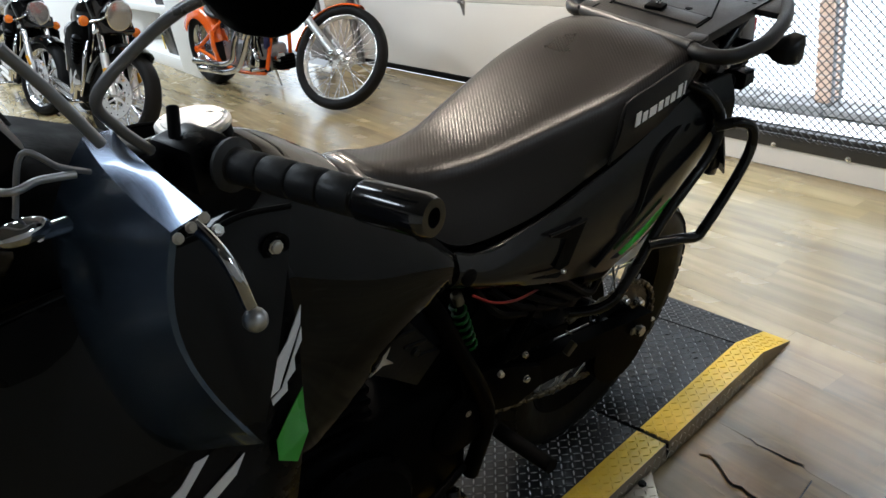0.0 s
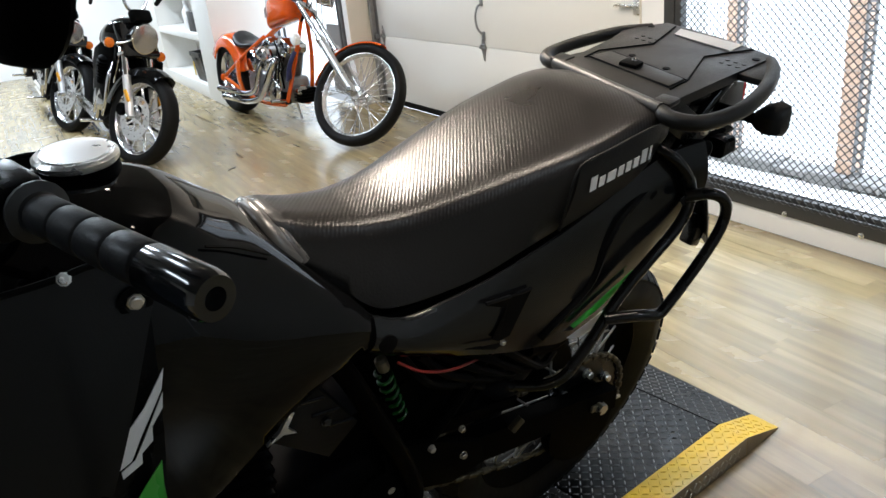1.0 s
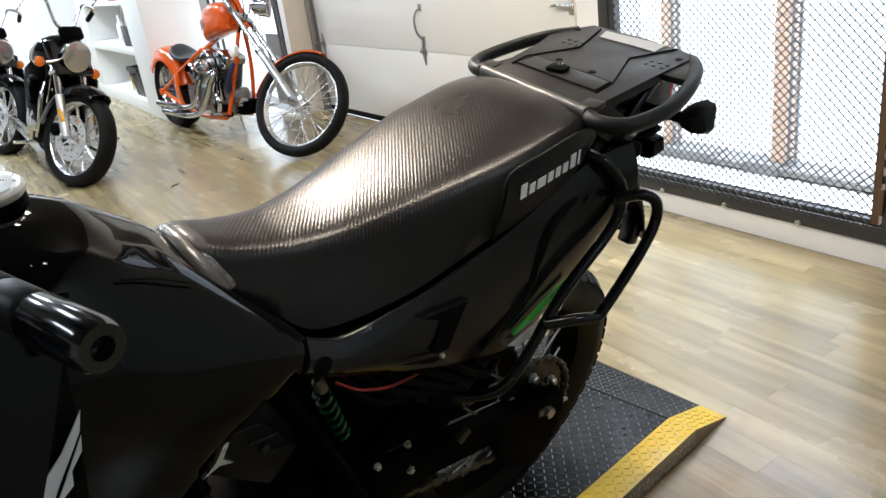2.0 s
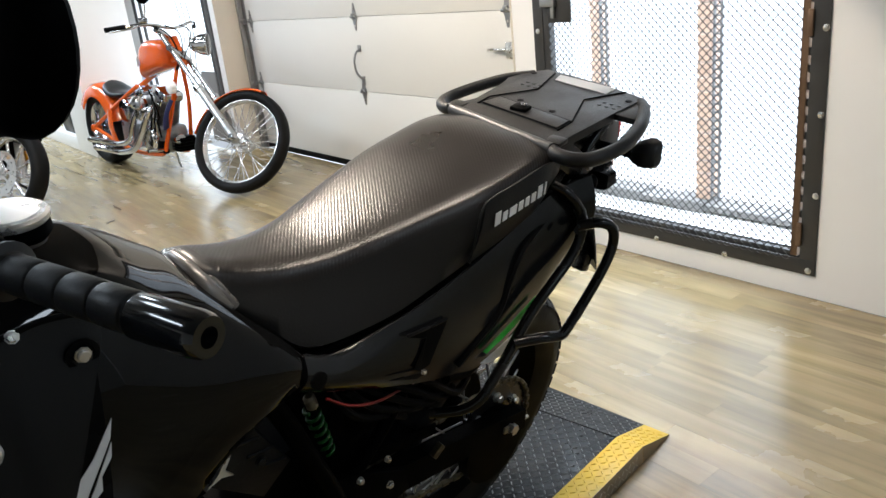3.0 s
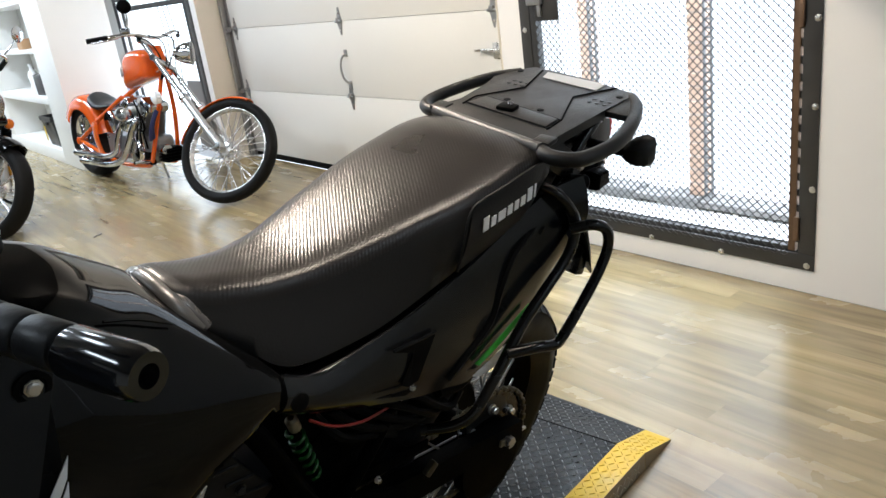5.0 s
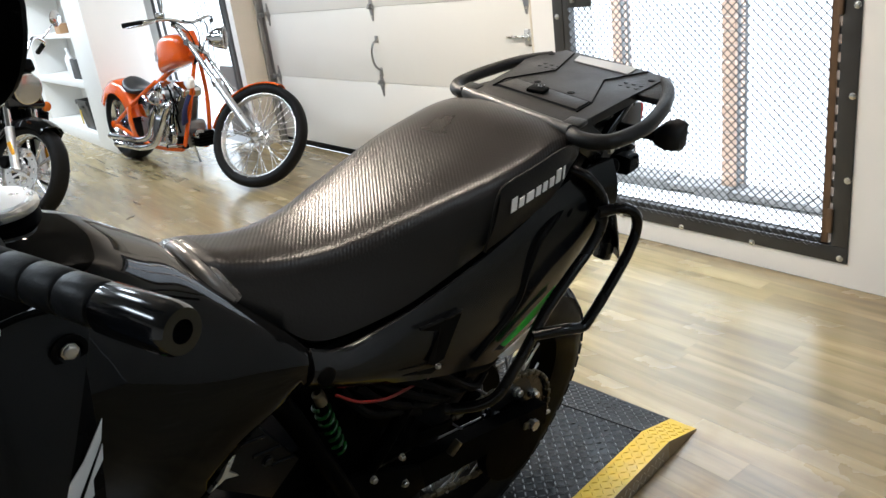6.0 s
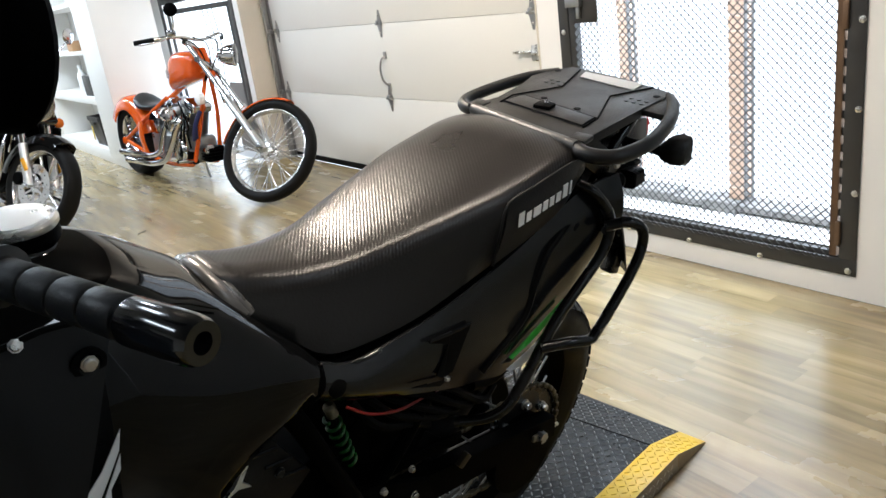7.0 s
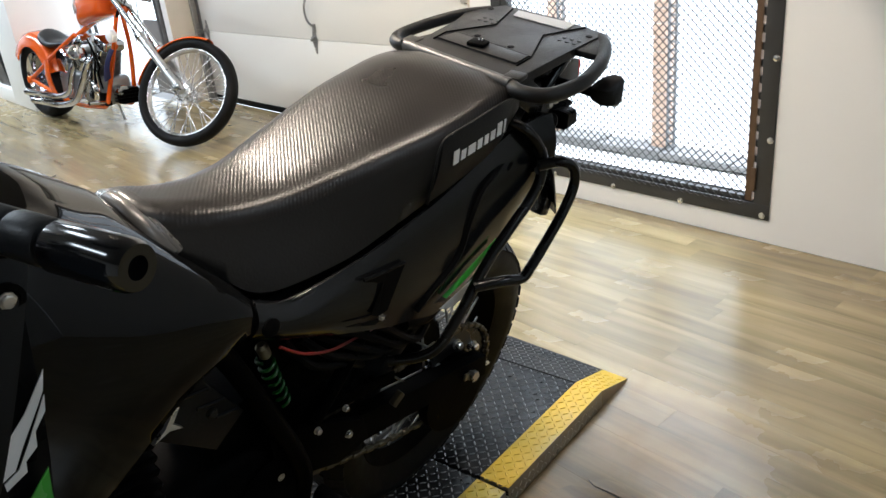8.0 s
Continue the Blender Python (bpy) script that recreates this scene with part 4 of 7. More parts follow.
    for pts in (((-0.924, 0.772), (-0.966, 0.732), (-0.978, 0.736), (-0.940, 0.772)), ((-0.886, 0.750), (-0.902, 0.728), (-0.944, 0.704), (-0.955, 0.716)), ((-0.955, 0.755), (-0.985, 0.730), (-0.995, 0.736))):
        decal("white_stroke", list(pts), M_WHITE)


def side_cover(sg):
    y = lambda v: sg * v
    bm = bmesh.new()
    add_shell(bm, [(-0.499, y(-0.128), 0.802), (-0.45, y(-0.134), 0.783), (-0.36, y(-0.138), 0.789), (-0.27, y(-0.141), 0.805), (-0.17, y(-0.143), 0.832), (-0.08, y(-0.143), 0.863), (0.0, y(-0.144), 0.895), (0.052, y(-0.151), 0.908), (0.098, y(-0.163), 0.915)],
              [(-0.517, y(-0.132), 0.751), (-0.44, y(-0.136), 0.714), (-0.35, y(-0.138), 0.677), (-0.275, y(-0.140), 0.649), (-0.214, y(-0.142), 0.634), (-0.145, y(-0.142), 0.620), (-0.04, y(-0.143), 0.665), (0.056, y(-0.151), 0.755), (0.100, y(-0.163), 0.800)], (0, -sg, 0), 0.016, 0.005, 10, 5)
    s = part("side_cover", bm, M_COVER, moto, "satin black side cover with a slanted vent", 60)
    bm = bmesh.new()
    add_lathe(bm, [(0.0135, -0.004), (0.0135, 0.0015), (0.0125, 0.002)], 20, axis_m((-0.490, y(-0.1465), 0.765), (0, -sg, 0.05)))
    part("bolt_grommet", bm, M_RUBBER, s)
    bm = bmesh.new()
    add_prism(bm, [(-0.253, y(-0.158), 0.766), (-0.288, y(-0.156), 0.698), (-0.308, y(-0.155), 0.695), (-0.322, y(-0.156), 0.706), (-0.299, y(-0.158), 0.753), (-0.335, y(-0.156), 0.770), (-0.295, y(-0.158), 0.768)], (0, y(-0.0018), 0))
    part("vent_recess", bm, M_RUBBER, s, "black slanted vent", 30, False)
    tube_part("vent_rim", [(-0.253, y(-0.159), 0.768), (-0.295, y(-0.159), 0.770), (-0.335, y(-0.157), 0.772)], 0.003, M_SATIN, s, "", 6)
    bm = bmesh.new()
    add_prism(bm, [(-0.290, y(-0.157), 0.690), (-0.31, y(-0.156), 0.693), (-0.368, y(-0.153), 0.706), (-0.315, y(-0.156), 0.684)], (0, y(-0.002), 0))
    part("vent_lip", bm, M_SATIN, s, "", 30, False)
    bolt(s, (-0.302, y(-0.157), 0.692), (0, -sg, 0), 0.004, M_BOLT)
    tube_part("panel_gap", [(-0.010, y(-0.146), 0.852), (-0.050, y(-0.153), 0.836), (-0.078, y(-0.156), 0.818), (-0.103, y(-0.158), 0.779), (-0.127, y(-0.158), 0.725), (-0.186, y(-0.154), 0.681), (-0.215, y(-0.149), 0.655)], 0.006, M_RUBBER, s, "", 6)
    bm = bmesh.new()
    add_lathe(bm, [(0.013, 0), (0.013, 0.004), (0.009, 0.005)], 16, axis_m((0.006, y(-0.151), 0.838), (0, -sg, 0)))
    part("bolt_grommet", bm, M_RUBBER, s)
    # tail flash
    bm = bmesh.new()
    add_shell(bm, [(-0.157, y(-0.156), 0.658), (-0.109, y(-0.162), 0.686), (-0.030, y(-0.162), 0.720)], [(-0.150, y(-0.156), 0.652), (-0.104, y(-0.161), 0.672), (-0.030, y(-0.161), 0.704)], (0, -sg, 0), 0.004, 0.002, 2, 4)
    part("green_flash", bm, M_GREEN, s, "green tail flash", 60)
    bm = bmesh.new()
    add_shell(bm, [(-0.160, y(-0.154), 0.634), (-0.10, y(-0.158), 0.655), (-0.040, y(-0.158), 0.676)], [(-0.130, y(-0.152), 0.622), (-0.09, y(-0.156), 0.632), (-0.040, y(-0.156), 0.652)], (0, -sg, 0), 0.003, 0.002, 2, 4)
    part("white_flash", bm, M_WHITE, s, "white tail flash", 60)


def rack():
    P = lambda x, yy, dz=0.0: (x, yy, 0.984 + 0.07 * x + dz)
    UP = Vector((-0.07, 0, 1)).normalized()
    bm = bmesh.new()
    add_prism(bm, [P(x, v, -0.016) for x, v in ((0.008, -0.132), (0.040, -0.137), (0.130, -0.132), (0.205, -0.128), (0.285, -0.126), (0.312, -0.122), (0.330, 0.0), (0.338, 0.128), (0.292, 0.150), (0.240, 0.158), (0.190, 0.132), (0.100, 0.114), (0.062, 0.130), (0.034, 0.126))], tuple(UP * 0.016), 0.004)
    r = part("luggage_rack", bm, M_TEXT, moto, "black textured luggage rack plate")
    tube_part("grab_rail", [P(0.020, -0.130, -0.012), P(0.005, -0.152, -0.012), P(0.008, -0.184, -0.012), P(0.030, -0.207, -0.011), P(0.092, -0.214, -0.010), P(0.150, -0.203, -0.009), P(0.205, -0.184, -0.008), P(0.265, -0.152, -0.008), P(0.298, -0.124, -0.009)], 0.0125, M_TEXT, r, "", 12)
    tube_part("grab_rail", [P(0.048, 0.122, -0.012), P(0.044, 0.146, -0.012), P(0.058, 0.170, -0.011), P(0.095, 0.182, -0.010), P(0.165, 0.182, -0.009), P(0.245, 0.169, -0.008), P(0.305, 0.140, -0.009)], 0.0115, M_TEXT, r, "", 12)
    for pts in (((0.205, -0.128), (0.205, -0.186), (0.262, -0.156), (0.312, -0.122)), ((0.240, 0.158), (0.250, 0.168), (0.305, 0.142), (0.292, 0.150))):
        bm = bmesh.new()
        add_prism(bm, [P(x, v, -0.013) for x, v in pts], tuple(UP * 0.011), 0.002)
        part("rail_tab", bm, M_TEXT, r)
    tube_part("front_roll", [P(0.012, -0.134, -0.008), P(0.020, -0.04, -0.007), P(0.030, 0.05, -0.007), P(0.040, 0.126, -0.008)], 0.0105, M_RUBBED, r, "rubbed front edge", 12)
    for x, v in ((0.030, -0.128), (0.052, 0.122)):
        box_part("corner_pad", P(x, v, -0.002), (0.034, 0.032, 0.010), M_TEXT, r, "", 0.004, (0, -4, 8))
    bm = bmesh.new()
    add_prism(bm, [P(0.070, -0.099, 0.0004), P(0.112, -0.094, 0.0004), P(0.130, 0.084, 0.0004), P(0.085, 0.090, 0.0004)], tuple(UP * 0.0035), 0.0015)
    part("lid", bm, M_TEXT, r)
    for pts in ([(0.067, -0.104), (0.115, -0.098), (0.134, 0.088), (0.080, 0.095)], [(0.115, -0.098), (0.224, -0.045), (0.313, -0.080)], [(0.080, 0.095), (0.122, 0.103), (0.216, 0.060), (0.321, 0.098)]):
        tube_part("groove", [P(x, yy, 0.0005) for x, yy in pts], 0.0019, M_RUBBER, r, "", 6, 1)
    for x, yy in ((0.294, 0.133), (0.274, -0.112), (0.136, -0.038), (0.145, 0.045), (0.042, -0.124), (0.064, 0.120)):
        cyl_part("bolt_hole", P(x, yy, -0.001), P(x, yy, 0.0008), 0.0065, M_RUBBER, r, "", 12)
    for yc in (-0.098, 0.088):
        for i in range(2):
            for j in range(3):
                cyl_part("dimple", P(0.222 + 0.017 * i, yc - 0.016 + 0.016 * j, -0.001), P(0.222 + 0.017 * i, yc - 0.016 + 0.016 * j, 0.0009), 0.0042, M_TEXT, r, "", 10, 0.0005)
    bm = bmesh.new()
    add_box(bm, P(0.098, 0.006, 0.007), (0.026, 0.034, 0.008), (0, -4, 10), 0.003)
    lk = part("lock_cover", bm, M_RUBBER, r)
    cyl_part("key_barrel", P(0.104, 0.004, 0.010), P(0.105, 0.004, 0.015), 0.0065, M_CHROME, lk, "chrome key barrel", 12, 0.001)
    bm = bmesh.new()
    add_prism(bm, [P(0.283, 0.069, 0.0006), P(0.316, 0.081, 0.0006), P(0.317, -0.054, 0.0006), P(0.276, -0.059, 0.0006)], tuple(UP * 0.0012))
    part("bare_plate", bm, M_SILVER, r, "pale grey plate let into the rack", 30, False)
    for sg in (1, -1):
        tube_part("bracket", [(0.045, sg * 0.105, 0.975), (0.05, sg * 0.10, 0.93), (0.035, sg * 0.10, 0.87)], 0.010, M_BLKMET, r, "", 8)
        tube_part("bracket", [(0.24, sg * 0.10, 0.985), (0.16, sg * 0.10, 0.92), (0.08, sg * 0.10, 0.84)], 0.010, M_BLKMET, r, "", 8)
        box_part("gusset", (0.10, sg * 0.112, 0.93), (0.10, 0.006, 0.05), M_BLKMET, r, "", 0.002, (0, 35, 0))


def tail():
    bm = bmesh.new()
    st = [(0.03, 0.085, 0.80, 0.93), (0.12, 0.085, 0.83, 0.95), (0.22, 0.075, 0.86, 0.955), (0.30, 0.065, 0.88, 0.945), (0.36, 0.05, 0.885, 0.93)]
    add_loft(bm, [[(x, -w, a), (x, -w * 0.9, b), (x, w * 0.9, b), (x, w, a)] for x, w, a, b in smooth_rows(st, 3)])
    t = part("tail_section", bm, M_SATIN, moto, "black plastic tail section")
    box_part("tail_lamp", (0.368, 0, 0.905), (0.03, 0.08, 0.04), M_REDL, t, "red tail lamp", 0.006)
    bm = bmesh.new()
    add_shell(bm, [(0.22, -0.05, 0.85), (0.25, -0.02, 0.86), (0.25, 0.02, 0.86), (0.22, 0.05, 0.85)], [(0.36, -0.04, 0.58), (0.37, -0.015, 0.585), (0.37, 0.015, 0.585), (0.36, 0.04, 0.58)], (1, 0, 0.2), 0.02, 0.005, 5, 3)
    part("rear_mudguard", bm, M_SATIN, t, "black plastic rear mudguard", 60)
    box_part("plate_holder", (0.345, 0.03, 0.68), (0.012, 0.10, 0.12), M_SATIN, t, "", 0.004, (0, -18, 0))
    box_part("tool_bracket", (0.345, -0.01, 0.61), (0.03, 0.035, 0.07), M_BLKMET, t, "", 0.006, (0, 20, 0))
    for k in range(2):
        bolt(t, (0.155 + k * 0.02, -0.118, 0.905 + k * 0.004), (0, -1, 0), 0.007)
    for sg in (1, -1):
        y = lambda v: sg * v
        stalk = tube_part("indicator_stalk", [(0.235, y(-0.06), 0.918), (0.245, y(-0.12), 0.916), (0.250, y(-0.150), 0.914)], 0.010, M_RUBBER, t, "", 10)
        bm = bmesh.new()
        add_loft(bm, [[(0.250 + a * 0.02 + b, y(-0.146 - d), 0.914 + c) for b, c in ((-0.012 * s, -0.018 * s), (-0.016 * s, 0.010 * s), (0.0, 0.026 * s), (0.020 * s, 0.032 * s), (0.022 * s, -0.014 * s), (0.010 * s, -0.024 * s))] for a, d, s in ((0, 0, 0.45), (0.1, 0.010, 0.8), (0.3, 0.028, 1.05), (0.5, 0.045, 0.95), (0.6, 0.050, 0.7))])
        part("indicator", bm, M_TEXT, t, "smoked black indicator", 40)
        bm = bmesh.new()
        add_loft(bm, [[(0.205 + b * 0.8, y(-0.105 - d * 0.7), 0.868 + c * 0.8) for b, c in ((-0.02 * s, -0.02 * s), (-0.02 * s, 0.02 * s), (0.02 * s, 0.02 * s), (0.028 * s, -0.012 * s))] for d, s in ((0, 0.8), (0.02, 1.1), (0.045, 1.0), (0.05, 0.8))])
        part("side_reflector", bm, M_SATIN, t, "", 40)
        cyl_part("hose_end", (0.12, y(-0.115), 0.885), (0.155, y(-0.135), 0.878), 0.014, M_RUBBER, t, "", 12, 0.003)


def pannier_rail(sg):
    y = lambda v: sg * v
    r = tube_part("pannier_rail", [(0.014, y(-0.130), 0.915), (0.030, y(-0.165), 0.900), (0.055, y(-0.180), 0.858), (0.056, y(-0.182), 0.815), (0.03, y(-0.182), 0.780), (-0.02, y(-0.182), 0.745), (-0.075, y(-0.181), 0.702), (-0.128, y(-0.180), 0.640), (-0.160, y(-0.178), 0.603), (-0.182, y(-0.172), 0.576), (-0.205, y(-0.150), 0.556), (-0.24, y(-0.112), 0.546)], 0.0095, M_BLKMET, moto, "black steel pannier rail", 10, 6)
    tube_part("outer_loop", [(0.042, y(-0.184), 0.842), (0.064, y(-0.213), 0.852), (0.086, y(-0.226), 0.838), (0.091, y(-0.228), 0.805), (0.068, y(-0.230), 0.770), (0.025, y(-0.230), 0.725), (-0.022, y(-0.229), 0.682), (-0.038, y(-0.226), 0.672), (-0.07, y(-0.215), 0.677), (-0.115, y(-0.186), 0.672)], 0.0095, M_BLKMET, r, "", 10, 6)
    tube_part("rear_brace", [(0.05, y(-0.180), 0.83), (0.12, y(-0.14), 0.80), (0.18, y(-0.08), 0.79)], 0.008, M_BLKMET, r, "", 8)


def wheel_parts(parent, c, axis, rad, tw, rim_r, tyre_m, rim_m, hub_r, spokes=0, name="rear_wheel", knobs=0, label="", spoke_m=None, rim_w=None, steer=None, deep=0.030, spoke_r=0.0024):
    m = steer if steer is not None else axis_m(c, axis)
    rim_w = rim_w or tw * 0.7
    bm = bmesh.new()
    sh = (rad - rim_r)
    prof = [(rim_r - 0.004, -rim_w / 2), (rim_r + sh * 0.35, -tw * 0.5), (rim_r + sh * 0.62, -tw * 0.5), (rim_r + sh * 0.86, -tw * 0.40), (rad - 0.002, -tw * 0.22), (rad, 0), (rad - 0.002, tw * 0.22), (rim_r + sh * 0.86, tw * 0.40),
            (rim_r + sh * 0.62, tw * 0.5), (rim_r + sh * 0.35, tw * 0.5), (rim_r - 0.004, rim_w / 2), (rim_r - 0.012, 0)]
    add_ring(bm, prof, 56, m)
    w = part(name, bm, tyre_m, parent, label, 40)
    if knobs:
        bm = bmesh.new()
        add_box(bm, (0, 0, 0), (1, 1, 1))
        first = part("knob", bm, tyre_m, w, "", 30, False)
        n = 0
        for k in range(knobs):
            for side in (-0.36, 0.05 * (-1) ** k, 0.36):
                rr = rad - (0.012 if abs(side) > 0.2 else 0.002)
                ob = first if n == 0 else new("knob", first.data)
                n += 1
                ob.parent = w
                ob.matrix_basis = m @ pose(0, 0, 0, 0, 0, 360 * k / knobs + (4 if side > 0.2 else 0)) @ pose(rr, 0, side * tw, 0, 0 if abs(side) < 0.2 else (-32 if side > 0 else 32), 0) @ Matrix.Diagonal((0.0035, 2 * math.pi * rad / knobs * 0.72, tw * 0.26, 1))
    bm = bmesh.new()
    rp = [(rim_r + 0.006, -rim_w / 2), (rim_r + 0.006, -rim_w / 2 + 0.006), (rim_r - deep * 0.3, -rim_w * 0.3), (rim_r - deep * 0.5, 0), (rim_r - deep * 0.3, rim_w * 0.3), (rim_r + 0.006, rim_w / 2 - 0.006), (rim_r + 0.006, rim_w / 2), (rim_r - 0.006, rim_w / 2), (rim_r - deep, rim_w * 0.15), (rim_r - deep, -rim_w * 0.15), (rim_r - 0.006, -rim_w / 2)]
    add_ring(bm, rp, 56, m)
    part("rim", bm, rim_m, w, "", 40)
    bm = bmesh.new()
    add_lathe(bm, [(hub_r * 0.5, -tw * 0.6), (hub_r, -tw * 0.5), (hub_r, -tw * 0.4), (hub_r * 0.55, -tw * 0.3), (hub_r * 0.55, tw * 0.3), (hub_r, tw * 0.4), (hub_r, tw * 0.5), (hub_r * 0.5, tw * 0.6)], 24, m)
    part("hub", bm, rim_m, w)
    if spokes:
        bm = bmesh.new()
        add_cyl(bm, (0, 0, 0), (0, 0, 1), 1.0, None, 6)
        first = part("spoke", bm, spoke_m or rim_m, w)
        for k in range(spokes):
            side, lead = (1 if k % 2 else -1), (1 if (k // 2) % 2 else -1)
            a1 = 2 * math.pi * k / spokes
            a0 = a1 - lead * radians(58)
            p0 = m @ Vector((hub_r * 0.92 * math.cos(a0), hub_r * 0.92 * math.sin(a0), side * tw * 0.40))
            p1 = m @ Vector(((rim_r - deep * 0.8) * math.cos(a1), (rim_r - deep * 0.8) * math.sin(a1), side * rim_w * 0.10))
            ob = first if k == 0 else new("spoke", first.data)
            ob.parent = w
            ob.matrix_basis = axis_m(tuple(p0), p1 - p0) @ Matrix.Diagonal((spoke_r, spoke_r, (p1 - p0).length, 1))
    return w


def rear_end():
    w = wheel_parts(moto, (0.0, 0.03, 0.32), (-0.1, 1, 0.15), 0.322, 0.120, 0.232, M_TYRE, M_ENGBLK, 0.055, 36, "rear_wheel", 46, "knobbly black rear tyre", M_GALV, 0.075)
    bm = bmesh.new()
    R = 0.098
    prof = []
    for k in range(43):
        a0 = 2 * math.pi * k / 43
        for da, rr in ((-0.045, R - 0.006), (-0.018, R + 0.003), (0.018, R + 0.003), (0.045, R - 0.006)):
            prof.append((0.005 + rr * math.cos(a0 + da), -0.060, 0.357 + rr * math.sin(a0 + da)))
    add_prism(bm, prof, (0, 0.007, 0))
    sp = part("sprocket", bm, M_BLKMET, w, "", 30, False)
    for k in range(6):
        a = 2 * math.pi * k / 6 + 0.5
        bolt(sp, (0.005 + 0.062 * math.cos(a), -0.060, 0.357 + 0.062 * math.sin(a)), (0, -1, 0), 0.009, M_BOLT, "sprocket_nut", 0.014)
    # chain as single links
    path = []
    cr, cf, rf = (0.005, 0.357), (-0.46, 0.421), 0.038
    for k in range(28):
        a = math.radians(-78 + 170 * k / 27)
        path.append((cr[0] + 0.101 * math.cos(a), cr[1] + 0.101 * math.sin(a)))
    for k in range(1, 30):
        u = k / 30
        path.append((cr[0] - 0.004 + (cf[0] - cr[0]) * u, cr[1] + 0.101 + (cf[1] + rf - cr[1] - 0.101) * u))
    for k in range(8):
        a = math.radians(95 + 170 * k / 7)
        path.append((cf[0] + rf * math.cos(a), cf[1] + rf * math.sin(a)))
    for k in range(1, 30):
        u = k / 30
        path.append((cf[0] + (cr[0] + 0.02 - cf[0]) * u, cf[1] - rf + (cr[1] - 0.099 - cf[1] + rf) * u - 0.016 * math.sin(math.pi * u)))
    bm = bmesh.new()
    for i, (x, z) in enumerate(path):
        x2, z2 = path[(i + 1) % len(path)]
        a = math.degrees(math.atan2(z2 - z, x2 - x))
        add_box(bm, ((x + x2) / 2, -0.064, (z + z2) / 2), (math.hypot(x2 - x, z2 - z) * (1.2 if i % 2 else 0.9), 0.012 if i % 2 else 0.007, 0.0095), (0, -a, 0), 0.002, 1)
    ch = part("chain", bm, M_CHAIN, moto, "oily brown drive chain")
    sw = part("swingarm", *[(lambda b: (add_loft(b, [[(x, yy - 0.016, z - h), (x, yy + 0.016, z - h), (x, yy + 0.016, z + h), (x, yy - 0.016, z + h)] for x, yy, z, h in ((-0.50, -0.085, 0.45, 0.03), (-0.3, -0.088, 0.425, 0.03), (-0.08, -0.09, 0.390, 0.026), (0.05, -0.09, 0.366, 0.024))]),
                                        add_loft(b, [[(x, yy - 0.016, z - h), (x, yy + 0.016, z - h), (x, yy + 0.016, z + h), (x, yy - 0.016, z + h)] for x, yy, z, h in ((-0.50, 0.085, 0.45, 0.03), (-0.3, 0.098, 0.415, 0.03), (-0.08, 0.112, 0.372, 0.026), (0.05, 0.115, 0.345, 0.024))]),
                                        add_cyl(b, (-0.47, -0.11, 0.45), (-0.47, 0.11, 0.45), 0.024), b)[3])(bmesh.new())], M_ENGBLK, moto, "black steel swingarm")
    # block added to keep the shaded gap between engine and wheel dark
    bm = bmesh.new()
    add_loft(bm, [[(x, -w, a), (x, -w, b), (x, w, b), (x, w, a)] for x, w, a, b in ((-0.56, 0.08, 0.34, 0.60), (-0.44, 0.085, 0.36, 0.62), (-0.36, 0.075, 0.42, 0.66), (-0.335, 0.06, 0.46, 0.66))])
    part("linkage_housing", bm, M_ENGBLK, moto, "black filler block added in the shaded gap behind the engine")
    bm = bmesh.new()
    add_lathe(bm, [(0.11, 0.055), (0.125, 0.07), (0.125, 0.074), (0.05, 0.078)], 28, axis_m((-0.018, 0, 0.318), (0, 1, 0)))
    part("brake_disc", bm, M_ENGBLK, w)
    bm = bmesh.new()
    add_lathe(bm, [(0.085, -0.085), (0.085, -0.06), (0.06, -0.04), (0.05, 0.05)], 24, axis_m((-0.018, 0, 0.318), (0, 1, 0)))
    part("cush_hub", bm, M_ENGBLK, w)
    box_part("chain_adjuster", (-0.006, -0.109, 0.374), (0.034, 0.006, 0.015), M_DIRTY, sw, "silver chain adjuster", 0.002, (0, 8, 0))
    cyl_part("axle_nut", (-0.002, -0.108, 0.374), (-0.002, -0.122, 0.374), 0.012, M_BOLT, sw, "", 6)
    cyl_part("adjuster_bolt", (0.03, -0.10, 0.366), (0.066, -0.10, 0.360), 0.004, M_BOLT, sw, "", 8)
    bm = bmesh.new()
    add_shell(bm, [(-0.40, -0.092, 0.520), (-0.33, -0.092, 0.512), (-0.26, -0.092, 0.500), (-0.20, -0.09, 0.488)], [(-0.40, -0.092, 0.495), (-0.33, -0.092, 0.488), (-0.26, -0.092, 0.478), (-0.21, -0.09, 0.470)], (0, -1, 0), 0.004, 0.004, 2, 4)
    part("chain_guard", bm, M_ENGBLK, moto, "black plastic chain guard", 60)


